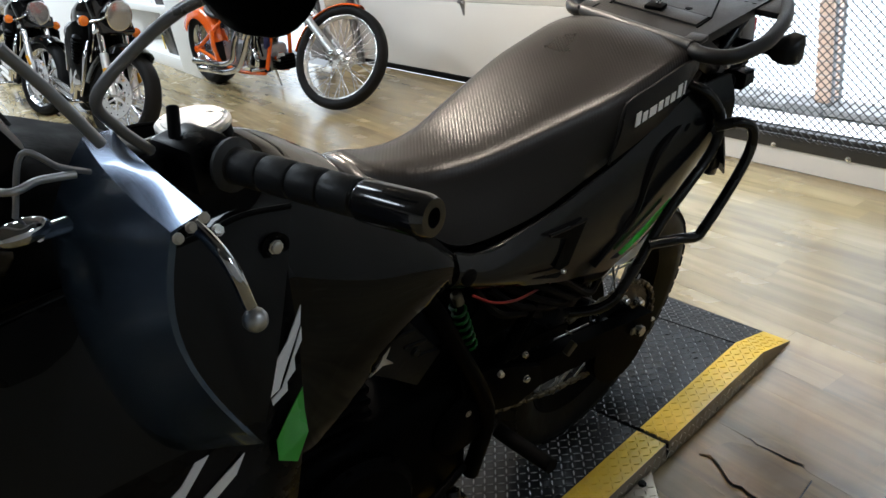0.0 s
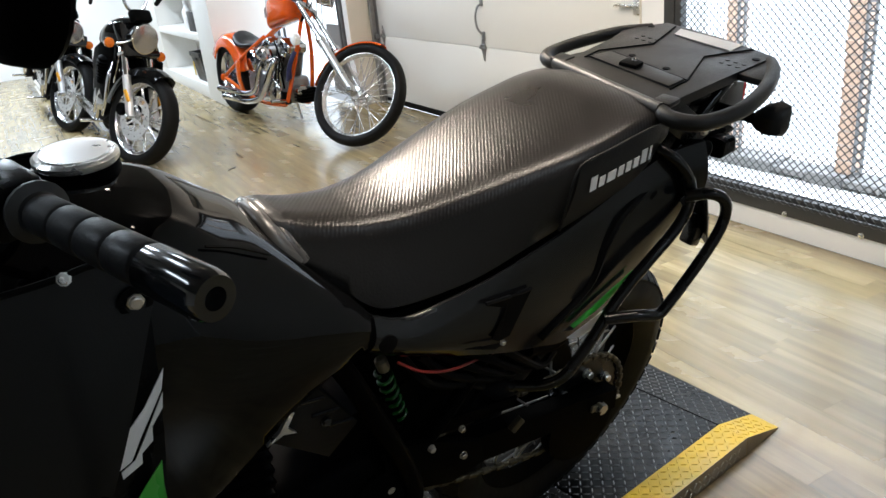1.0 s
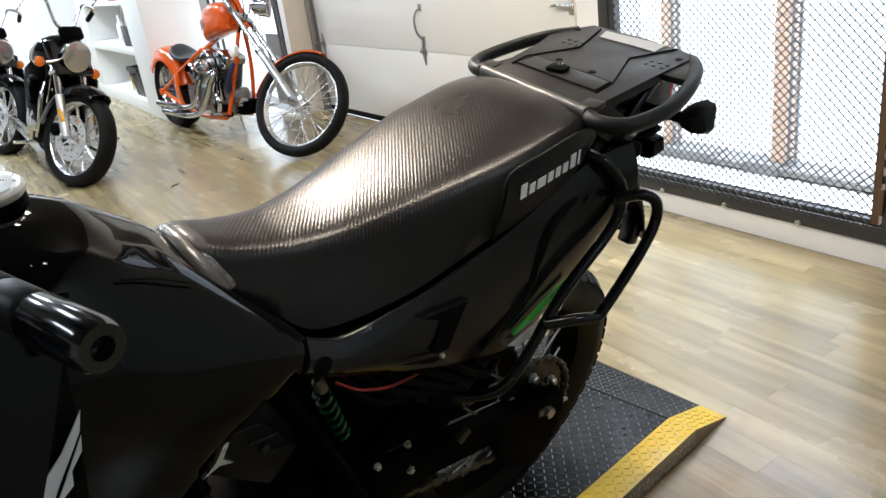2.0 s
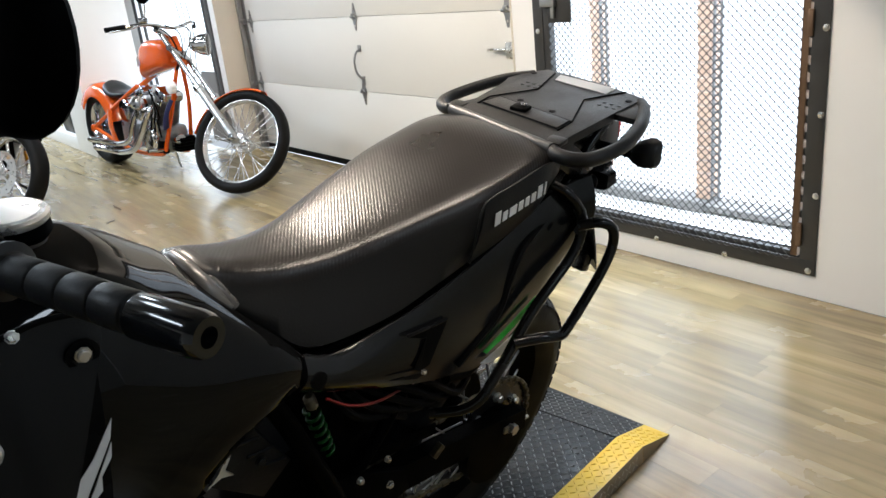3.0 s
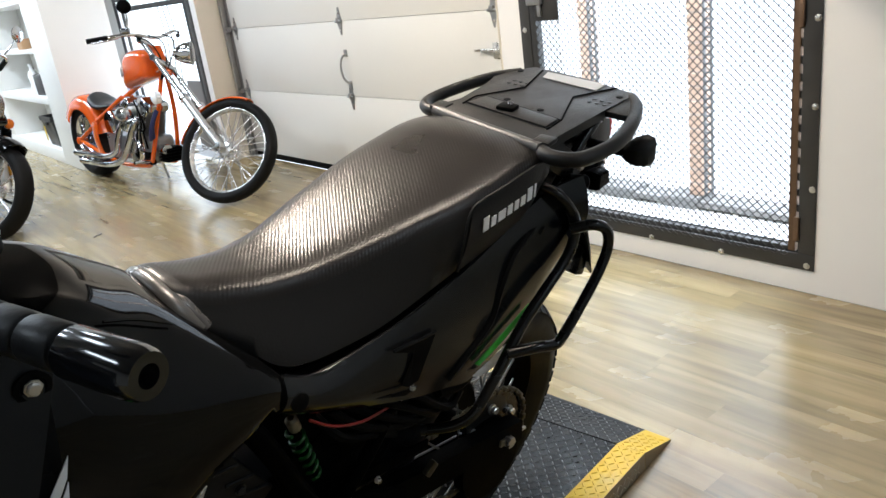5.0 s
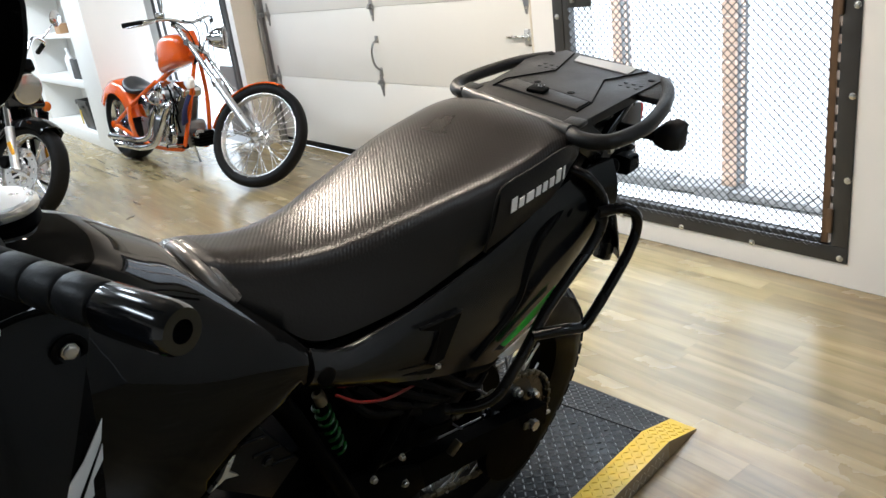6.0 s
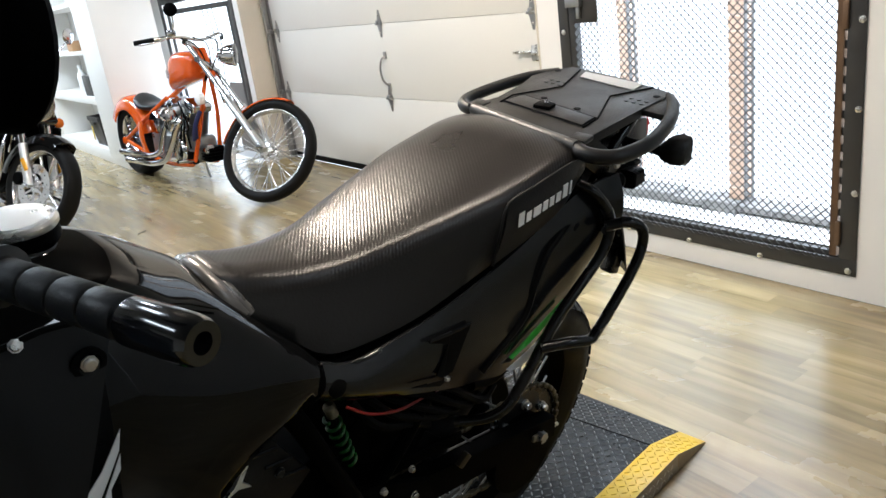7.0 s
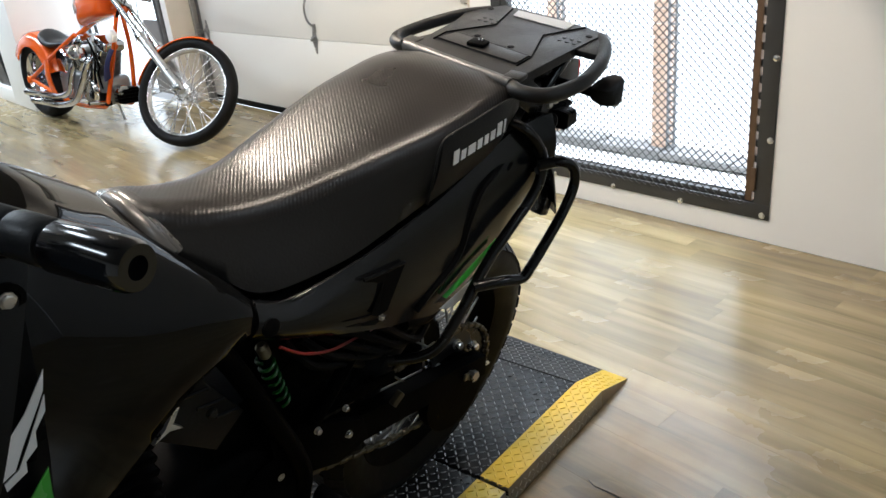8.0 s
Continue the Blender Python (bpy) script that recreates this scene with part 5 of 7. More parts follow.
def frame_and_engine():
    f = tube_part("frame", [(-0.94, 0, 0.93), (-0.80, 0.0, 0.86), (-0.62, 0.0, 0.84), (-0.45, 0, 0.80)], 0.022, M_ENGBLK, moto, "black steel frame")
    for sg in (1, -1):
        y = lambda v: sg * v
        tube_part("down_tube", [(-0.60, y(-0.10), 0.82), (-0.545, y(-0.118), 0.73), (-0.50, y(-0.122), 0.62), (-0.455, y(-0.124), 0.505), (-0.44, y(-0.122), 0.42), (-0.47, y(-0.11), 0.30)], 0.016, M_ENGBLK, f, "", 10)
        tube_part("subframe_tube", [(-0.54, y(-0.095), 0.76), (-0.30, y(-0.10), 0.78), (0.05, y(-0.10), 0.86)], 0.012, M_ENGBLK, f, "", 8)
        tube_part("subframe_tube", [(-0.41, y(-0.105), 0.50), (-0.33, y(-0.104), 0.58), (-0.26, y(-0.10), 0.66), (-0.15, y(-0.10), 0.76)], 0.012, M_ENGBLK, f, "", 8)
        tube_part("subframe_tube", [(-0.20, y(-0.11), 0.60), (-0.12, y(-0.10), 0.58), (-0.02, y(-0.09), 0.64), (0.12, y(-0.09), 0.84)], 0.010, M_ENGBLK, f, "", 8)
        bm = bmesh.new()
        add_prism(bm, [(-0.49, y(-0.105), 0.545), (-0.41, y(-0.105), 0.52), (-0.30, y(-0.105), 0.46), (-0.29, y(-0.105), 0.41), (-0.36, y(-0.105), 0.40), (-0.48, y(-0.105), 0.45)], (0, y(-0.012), 0), 0.003)
        pv = part("pivot_plate", bm, M_ENGBLK, f)
        for x, z, rr in ((-0.402, 0.504, 0.0055), (-0.343, 0.513, 0.005), (-0.339, 0.454, 0.006), (-0.481, 0.467, 0.0085), (-0.501, 0.61, 0.003)):
            bolt(pv, (x, y(-0.117), z), (0, -sg, 0), rr, M_BOLT, "bolt", 0.008)
        tube_part("footpeg", [(-0.40, y(-0.11), 0.36), (-0.395, y(-0.16), 0.358), (-0.39, y(-0.235), 0.362)], 0.015, M_RUBBER, f, "", 8)
    box_part("tag_block", (-0.228, -0.122, 0.462), (0.028, 0.012, 0.014), M_CHAIN, f, "small brass-coloured fitting", 0.002, (0, -35, 0))
    tube_part("red_cable", [(-0.455, -0.112, 0.695), (-0.42, -0.120, 0.668), (-0.37, -0.122, 0.648), (-0.31, -0.113, 0.635), (-0.26, -0.095, 0.615)], 0.0024, M_RED, moto, "red battery cable", 6)
    for k in range(5):
        tube_part("hose", [(-0.44 + 0.03 * k, -0.10, 0.69 - 0.01 * k), (-0.40 + 0.035 * k, -0.112, 0.63), (-0.33 + 0.04 * k, -0.105, 0.59 - 0.01 * k), (-0.28 + 0.04 * k, -0.09, 0.55)], 0.007, M_RUBBER, moto, "", 7)
    # shock with green spring
    p0, p1 = Vector((-0.470, -0.085, 0.685)), Vector((-0.432, -0.078, 0.555))
    sh = cyl_part("shock_absorber", p0, p1, 0.0080, M_ENGBLK, moto, "rear shock absorber with a green spring")
    a, b, d = frame_of(p1 - p0)
    pts = []
    for k in range(90):
        u = k / 89
        ang = u * 2 * math.pi * 6
        pts.append(p0.lerp(p1, 0.14 + 0.8 * u) + 0.0115 * (a * math.cos(ang) + b * math.sin(ang)))
    tube_part("spring", pts, 0.0030, M_SPRING, sh, "green coil spring", 8, 1)
    cyl_part("reservoir", p0 + Vector((-0.002, -0.006, 0.012)), p0 + Vector((0.006, -0.005, -0.014)), 0.0095, M_DIRTY, sh, "dirty silver reservoir", 14, 0.004)
    # engine
    bm = bmesh.new()
    add_box(bm, (-0.66, 0, 0.40), (0.40, 0.22, 0.26), (0, 0, 0), 0.04, 3)
    e = part("engine", bm, M_ENGBLK, moto, "black single-cylinder engine")
    bm = bmesh.new()
    add_box(bm, (-0.74, 0, 0.62), (0.14, 0.14, 0.28), (0, 6, 0), 0.01)
    cy = part("cylinder", bm, M_ENGBLK, moto, "black finned cylinder")
    bm = bmesh.new()
    add_box(bm, (0, 0, 0), (0.19, 0.19, 0.012), (0, 6, 0), 0.004, 1)
    first = part("fin", bm, M_ENGBLK, cy)
    for k in range(9):
        ob = first if k == 0 else new("fin", first.data)
        ob.parent = cy
        ob.location = (-0.74, 0, 0.545 + k * 0.024)
    bm = bmesh.new()
    add_lathe(bm, [(0.115, 0), (0.115, 0.02), (0.10, 0.035), (0.05, 0.04)], 28, axis_m((-0.72, -0.105, 0.40), (0, -1, 0)))
    cov = part("alternator_cover", bm, M_ENGBLK, e)
    for k in range(8):
        bolt(cov, (-0.72 + 0.107 * math.cos(k * 0.785), -0.126, 0.40 + 0.107 * math.sin(k * 0.785)), (0, -1, 0), 0.006, M_ENGBLK)
    bm = bmesh.new()
    add_lathe(bm, [(0.06, 0), (0.06, 0.025), (0.045, 0.035)], 20, axis_m((-0.49, -0.09, 0.44), (0, -1, 0)))
    part("sprocket_cover", bm, M_ENGBLK, e, "black front sprocket cover")
    # ribbed guard box behind the tank skirt
    bm = bmesh.new()
    add_prism(bm, [(-0.655, -0.095, 0.745), (-0.60, -0.095, 0.748), (-0.525, -0.095, 0.625), (-0.575, -0.095, 0.585), (-0.652, -0.095, 0.655)], (0, -0.022, 0), 0.005)
    cb = part("canister", bm, M_CANI, moto, "ribbed black plastic canister")
    for k in range(4):
        u = k / 4
        tube_part("rib", [(-0.645 + 0.025 * k, -0.118, 0.735 - 0.03 * k), (-0.595 + 0.02 * k, -0.118, 0.728 - 0.03 * k)], 0.003, M_SATIN, cb, "", 6, 1)
    bolt(cb, (-0.575, -0.117, 0.655), (0, -1, 0), 0.007, M_BLKMET)
    bm = bmesh.new()
    add_prism(bm, [(-0.664, -0.122, 0.666), (-0.645, -0.122, 0.680), (-0.628, -0.122, 0.705), (-0.622, -0.122, 0.703), (-0.634, -0.122, 0.682), (-0.622, -0.122, 0.668), (-0.640, -0.122, 0.674)], (0, -0.006, 0))
    part("fuel_tap", bm, M_BOLT, moto, "small silver fuel tap lever", 30, False)
    # side stand, gear lever, skid plate, exhaust
    st = tube_part("side_stand", [(-0.52, -0.12, 0.30), (-0.56, -0.20, 0.16), (-0.60, -0.285, -0.040)], 0.014, M_BLKMET, moto, "black steel side stand, down")
    box_part("stand_foot", (-0.602, -0.292, -0.043), (0.07, 0.045, 0.01), M_BLKMET, st, "", 0.003, (-10, 0, 0))
    tube_part("gear_lever", [(-0.50, -0.13, 0.36), (-0.60, -0.145, 0.345), (-0.68, -0.15, 0.37)], 0.008, M_ENGBLK, moto, "", 8)
    cyl_part("lever_rubber", (-0.68, -0.14, 0.37), (-0.68, -0.19, 0.372), 0.011, M_RUBBER, moto, "", 10)
    bm = bmesh.new()
    add_shell(bm, [(-0.90, -0.12, 0.50), (-0.86, -0.12, 0.34), (-0.70, -0.12, 0.25), (-0.48, -0.11, 0.24)], [(-0.90, 0.12, 0.50), (-0.86, 0.12, 0.34), (-0.70, 0.12, 0.25), (-0.48, 0.11, 0.24)], (0, 0, -1), 0.01, 0.005, 6, 4)
    part("skid_plate", bm, M_SATIN, moto, "black skid plate", 60)
    tube_part("exhaust_pipe", [(-0.82, 0.05, 0.60), (-0.90, 0.07, 0.50), (-0.85, 0.12, 0.36), (-0.60, 0.14, 0.34), (-0.35, 0.14, 0.45), (-0.15, 0.15, 0.60)], 0.021, M_BLKMET, moto, "black exhaust pipe")
    cyl_part("silencer", (-0.18, 0.155, 0.58), (0.26, 0.165, 0.78), 0.055, M_BLKMET, moto, "black silencer", 20, 0.012)
    bm = bmesh.new()
    add_loft(bm, [[(x, -w, a), (x, -w, b), (x, w, b), (x, w, a)] for x, w, a, b in ((-0.62, 0.07, 0.72, 0.86), (-0.52, 0.085, 0.74, 0.82), (-0.42, 0.105, 0.72, 0.79), (-0.2, 0.115, 0.70, 0.82), (0.0, 0.11, 0.78, 0.87), (0.06, 0.085, 0.86, 0.94))])
    part("under_seat_tray", bm, M_ENGBLK, moto, "black plastic tray under the seat")
    bm = bmesh.new()
    add_box(bm, (-0.36, 0.0, 0.64), (0.22, 0.16, 0.20), (0, 0, 0), 0.02)
    part("air_box", bm, M_ENGBLK, moto, "black plastic air box")
    bm = bmesh.new()
    add_shell(bm, [(-0.30, -0.085, 0.70), (-0.30, 0, 0.71), (-0.30, 0.085, 0.70)], [(0.30, -0.08, 0.86), (0.31, 0, 0.87), (0.30, 0.08, 0.86)], (0, 0, -1), -0.02, 0.005, 6, 3)
    part("inner_mudguard", bm, M_SATIN, moto, "", 60)


def steered(angle):
    """A turn about the steering head."""
    p = Matrix.Translation((-1.02, 0, 0.98))
    return p @ Matrix.Rotation(radians(angle), 4, Vector((0.47, 0, 0.88))) @ p.inverted()


def front_end():
    first = set(moto.children)
    half, both = steered(14), steered(28)
    ax = Vector((0.47, 0, 0.88)).normalized()
    hub = Vector((-1.48, 0, 0.345))
    for sg in (1, -1):
        o = Vector((0, sg * 0.10, 0))
        top = hub + ax * 0.86 + o + Vector((-0.02, 0, 0))
        fk = cyl_part("fork_leg", hub + o + ax * -0.02, hub + o + ax * 0.42, 0.027, M_ENGBLK, moto, "black telescopic fork leg", 16, 0.004)
        cyl_part("stanchion", hub + o + ax * 0.42, top - ax * 0.02, 0.020, M_CHROME, fk, "chrome stanchion")
    bm = bmesh.new()
    tc = hub + ax * 0.83
    add_box(bm, tuple(tc), (0.09, 0.28, 0.03), (0, 28, 0), 0.01)
    add_box(bm, tuple(hub + ax * 0.62), (0.09, 0.28, 0.035), (0, 28, 0), 0.01)
    part("triple_clamp", bm, M_BLKMET, moto)
    wheel_parts(moto, tuple(hub), (0, 1, 0), 0.345, 0.09, 0.275, M_TYRE, M_BLKMET, 0.05, 36, "front_wheel", 52, "knobbly black front tyre", M_GALV, 0.055)
    bm = bmesh.new()
    add_shell(bm, [(-1.86, -0.05, 0.70), (-1.62, -0.06, 0.80), (-1.38, -0.06, 0.80), (-1.16, -0.05, 0.74)], [(-1.86, 0.05, 0.70), (-1.62, 0.06, 0.80), (-1.38, 0.06, 0.80), (-1.16, 0.05, 0.74)], (0, 0, 1), 0.03, 0.004, 6, 4)
    part("front_mudguard", bm, M_GLOSS, moto, "gloss black high front mudguard", 60)
    for ob in set(moto.children) - first:
        ob.matrix_basis = half
    bm = bmesh.new()
    st = [(-1.06, 0.12, 0.95, 1.10), (-1.14, 0.19, 0.90, 1.14), (-1.24, 0.18, 0.90, 1.12), (-1.31, 0.12, 0.93, 1.06)]
    add_loft(bm, [[(x, -w * 0.7, a), (x, -w, (a + b) / 2), (x, -w * 0.75, b), (x, w * 0.75, b), (x, w, (a + b) / 2), (x, w * 0.7, a)] for x, w, a, b in smooth_rows(st, 4)])
    fa = part("fairing", bm, M_GLOSS, moto, "gloss black nose fairing", 50)
    bm = bmesh.new()
    add_lathe(bm, [(0.02, 0.03), (0.07, 0.02), (0.085, 0.0), (0.085, -0.03)], 24, axis_m((-1.31, 0, 1.0), (-1, 0, -0.1)))
    part("headlamp", bm, M_GLASS, fa, "clear headlamp")
    bm = bmesh.new()
    add_shell(bm, [(-1.10, -0.15, 1.32), (-1.13, -0.05, 1.34), (-1.13, 0.05, 1.34), (-1.10, 0.15, 1.32)], [(-1.22, -0.17, 1.11), (-1.29, -0.06, 1.08), (-1.29, 0.06, 1.08), (-1.22, 0.17, 1.11)], (-1, 0, 0.4), 0.02, 0.004, 6, 4)
    part("wind_screen", bm, M_GLOSS, fa, "short smoked wind screen", 60)
    box_part("instrument_panel", (-1.02, 0, 1.13), (0.08, 0.20, 0.09), M_SATIN, moto, "black instrument panel", 0.015, (0, -25, 0))
    bm = bmesh.new()
    add_loft(bm, [[(x, -w, 0.99), (x, -w, b - 0.02), (x, -w * 0.8, b), (x, w * 0.8, b), (x, w, b - 0.02), (x, w, 0.99)] for x, w, b in smooth_rows([(-0.850, 0.06, 1.035), (-0.87, 0.085, 1.052), (-0.91, 0.10, 1.068), (-0.96, 0.12, 1.088), (-1.01, 0.13, 1.098), (-1.09, 0.12, 1.102)], 3)])
    part("dash_cover", bm, M_RUBBER, moto, "gloss black cover round the instruments", 50)
    # handlebar
    grips = [(-0.797, -0.455, 1.134), (-0.86, -0.25, 1.124), (-0.905, -0.15, 1.095), (-0.935, -0.06, 1.065)]
    hb = tube_part("handlebar", grips + [tuple(both @ Vector(mir(p))) for p in grips[::-1]], 0.0115, M_ENGBLK, moto, "black steel handlebar", 12)
    for sg in (1, -1):
        y = lambda v: sg * v
        built = set(hb.children)
        A, B = Vector((-0.854, y(-0.272), 1.1245)), Vector((-0.8135, y(-0.406), 1.1304))
        C, D = Vector((-0.8140, y(-0.406), 1.1304)), Vector((-0.7965, y(-0.468), 1.1345))
        bm = bmesh.new()
        L = (B - A).length
        prof = [(0.023, 0.0), (0.0235, 0.004), (0.0165, 0.007)]
        for k in range(4):
            u = 0.01 + (L - 0.012) * k / 4
            v = 0.01 + (L - 0.012) * (k + 1) / 4
            prof += [(0.0150, u), (0.0157, u + 0.002), (0.0157, v - 0.004), (0.0150, v - 0.0028), (0.0132, v - 0.0022), (0.0132, v - 0.0006)]
        a, b, d = frame_of(B - A)
        add_lathe(bm, prof, 20, axis_m(tuple(A), B - A))
        part("grip", bm, M_GRIP, hb, "black grooved rubber grip", 35)
        bm = bmesh.new()
        Lw = (D - C).length
        add_lathe(bm, [(0.0150, 0), (0.0166, 0.003), (0.0166, Lw - 0.010), (0.0158, Lw - 0.004), (0.0142, Lw), (0.0075, Lw), (0.0065, Lw - 0.012)], 24, axis_m(tuple(C), D - C))
        part("bar_end", bm, M_BAREND, hb, "shiny black bar end weight", 35)
        bm = bmesh.new()
        add_box(bm, (-0.868, y(-0.225), 1.118), (0.045, 0.06, 0.045), (0, 0, sg * 14), 0.008)
        add_box(bm, (-0.895, y(-0.205), 1.112), (0.05, 0.035, 0.03), (0, 0, sg * 14), 0.006)
        part("switch_block", bm, M_SATIN, hb)
        cyl_part("switch_knob", (-0.879, y(-0.223), 1.136), (-0.868, y(-0.205), 1.160), 0.0055, M_RUBBER, hb, "", 10, 0.001)
        lv = tube_part("lever", [(-0.905, y(-0.215), 1.112), (-0.932, y(-0.26), 1.132), (-0.936, y(-0.34), 1.150), (-0.934, y(-0.40), 1.152), (-0.930, y(-0.428), 1.136), (-0.926, y(-0.434), 1.106)], 0.0050, M_CHROME, hb, "silver hand lever with a ball end", 8)
        bm = bmesh.new()
        bmesh.ops.create_uvsphere(bm, u_segments=14, v_segments=10, radius=0.0088, matrix=Matrix.Translation((-0.925, y(-0.435), 1.095)))
        part("lever_ball", bm, M_ALU, lv)
        # hand guard: black lip strip and bowl, their blue reflection put into the colour
        LIP = [(-0.927, -0.228, 1.165), (-0.934, -0.29, 1.172), (-0.937, -0.36, 1.177), (-0.939, -0.428, 1.181)]
        BEND = [(-0.950, -0.228, 1.166), (-0.957, -0.29, 1.168), (-0.960, -0.36, 1.170), (-0.961, -0.428, 1.176)]
        FOOT = [(-0.990, -0.20, 0.98), (-1.000, -0.26, 0.96), (-0.988, -0.35, 0.95), (-0.945, -0.440, 0.995)]
        side = lambda pts: [(p[0], y(p[1]), p[2]) for p in pts]
        bm = bmesh.new()
        add_shell(bm, side(BEND), side(FOOT), (-1, 0, 0.5), 0.024, 0.004, 12, 5)
        part("hand_guard", bm, M_GUARDB, hb, "gloss black hand guard", 60)
        bm = bmesh.new()
        add_shell(bm, side(LIP), side(BEND), (0, 0, 1), 0.0004, 0.002, 3, 5)
        part("guard_lip", bm, M_GUARD, hb, "gloss black guard lip with a bluish reflection in its colour", 60)
        tube_part("guard_stay", [(-0.90, y(-0.20), 1.13), (-0.935, y(-0.21), 1.15), (-0.955, y(-0.245), 1.15)], 0.007, M_ALU, hb, "", 8)
        tube_part("guard_brace", [(-0.954, y(-0.300), 1.186), (-0.975, y(-0.300), 1.230), (-0.995, y(-0.300), 1.265)], 0.0042, M_STEM, hb, "", 8)
        for p in ((-0.941, -0.431, 1.179), (-0.950, -0.431, 1.176), (-0.959, -0.431, 1.172)):
            bolt(hb, (p[0], y(p[1]), p[2]), (0.2, -sg, 0.3), 0.0030, M_SIDE, "guard_screw", 0.003)
        bm = bmesh.new()
        bmesh.ops.create_uvsphere(bm, u_segments=16, v_segments=10, radius=1.0, matrix=Matrix.Translation((-1.021, y(-0.30), 1.143)) @ Matrix.Diagonal((0.020, 0.012, 0.009, 1)))
        add_cyl(bm, (-1.012, y(-0.30), 1.138), (-0.990, y(-0.285), 1.130), 0.006, None, 10)
        part("lever_pivot", bm, M_CHROME, hb, "chrome lever pivot")
        tube_part("guard_stay", [(-1.06, y(-0.12), 1.16), (-1.028, y(-0.30), 1.178), (-0.999, y(-0.30), 1.175), (-0.976, y(-0.30), 1.171)], 0.0028, M_ALU, hb, "", 8)
        tube_part("brake_hose", [(-1.02, y(-0.29), 1.150), (-1.004, y(-0.30), 1.196), (-0.985, y(-0.30), 1.180), (-0.965, y(-0.29), 1.165)], 0.0022, M_STEM, hb, "", 8)
        # mirror
        ms = tube_part("mirror_stem", [(-0.900, y(-0.222), 1.135), (-0.925, y(-0.235), 1.170), (-0.936, y(-0.248), 1.200), (-0.902, y(-0.262), 1.233), (-0.866, y(-0.280), 1.258), (-0.845, y(-0.325), 1.275)], 0.0047, M_STEM, hb, "", 8)
        bm = bmesh.new()
        add_lathe(bm, [(0.02, 0.022), (0.045, 0.018), (0.058, 0.008), (0.062, -0.006), (0.060, -0.010), (0.054, -0.009)], 32, axis_m((-0.843, y(-0.347), 1.308), (-0.95, -0.25 * sg, 0.1)) @ Matrix.Diagonal((1.0, 1.0, 1.0, 1)))
        part("mirror_shell", bm, M_ENGBLK, ms, "round black mirror shell")
        if sg < 0:
            for ob in set(hb.children) - built:
                ob.matrix_basis = both


seat()
tank()
shroud(1)
shroud(-1)
side_cover(1)
side_cover(-1)
rack()
tail()
pannier_rail(1)
pannier_rail(-1)
rear_end()
frame_and_engine()
front_end()


# ---- the orange chopper ----
def v_twin(parent, c, material, name="engine", label="chrome V-twin engine", s=1.0):
    """Crankcase, two finned cylinders with covers, cam cover and air cleaner, round the point c."""
    C = Vector(c)
    bm = bmesh.new()
    add_box(bm, tuple(C + Vector((0, 0, -0.12 * s))), (0.40 * s, 0.20 * s, 0.20 * s), (0, 0, 0), 0.04 * s, 3)
    add_box(bm, tuple(C + Vector((-0.30 * s, 0, -0.10 * s))), (0.24 * s, 0.18 * s, 0.18 * s), (0, 0, 0), 0.03 * s, 3)
    e = part(name, bm, material, parent, label)
    for a in (-24, 24):
        d = Vector((math.sin(radians(a)), 0, math.cos(radians(a))))
        b0 = C + Vector((0.07 * s * (1 if a > 0 else -1), 0, -0.03 * s))
        bm = bmesh.new()
        m = axis_m(tuple(b0), d)
        prof = []
        for k in range(11):
            h = 0.02 * s + k * 0.018 * s
            prof += [(0.058 * s, h), (0.082 * s, h + 0.003 * s), (0.082 * s, h + 0.009 * s), (0.058 * s, h + 0.012 * s)]
        add_lathe(bm, prof, 18, m)
        part("finned_cylinder", bm, M_CASE, e)
        bm = bmesh.new()
        t = b0 + d * 0.25 * s
        add_box(bm, tuple(t), (0.15 * s, 0.16 * s, 0.075 * s), (0, a, 0), 0.022 * s, 3)
        part("rocker_cover", bm, M_CHROME, e)
        for sg in (-1, 1):
            cyl_part("pushrod_tube", tuple(C + Vector((sg * 0.025 * s, -0.10 * s, -0.06 * s))), tuple(t + Vector((sg * 0.02 * s, -0.075 * s, -0.04 * s))), 0.011 * s, M_CHROME, e, "", 8)
    bm = bmesh.new()
    add_lathe(bm, [(0.10 * s, 0), (0.10 * s, 0.025 * s), (0.085 * s, 0.045 * s), (0.03 * s, 0.05 * s)], 24, axis_m(tuple(C + Vector((0.02 * s, -0.10 * s, -0.12 * s))), (0, -1, 0)))
    part("cam_cover", bm, M_CHROME, e)
    bm = bmesh.new()
    add_lathe(bm, [(0.05 * s, 0), (0.085 * s, 0.01 * s), (0.085 * s, 0.05 * s), (0.07 * s, 0.065 * s), (0.02 * s, 0.068 * s)], 24, axis_m(tuple(C + Vector((-0.01 * s, -0.11 * s, 0.10 * s))), (0, -1, 0)))
    part("air_cleaner", bm, M_CHROME, e)
    cyl_part("oil_filter", tuple(C + Vector((0.20 * s, -0.02 * s, -0.12 * s))), tuple(C + Vector((0.29 * s, -0.02 * s, -0.12 * s))), 0.04 * s, M_CHROME, e, "", 16, 0.005)
    for k in range(6):
        bolt(e, tuple(C + Vector((0.02 * s + 0.085 * s * math.cos(k * 1.05), -0.132 * s, -0.12 * s + 0.085 * s * math.sin(k * 1.05)))), (0, -1, 0), 0.007 * s, M_BOLT)
    return e


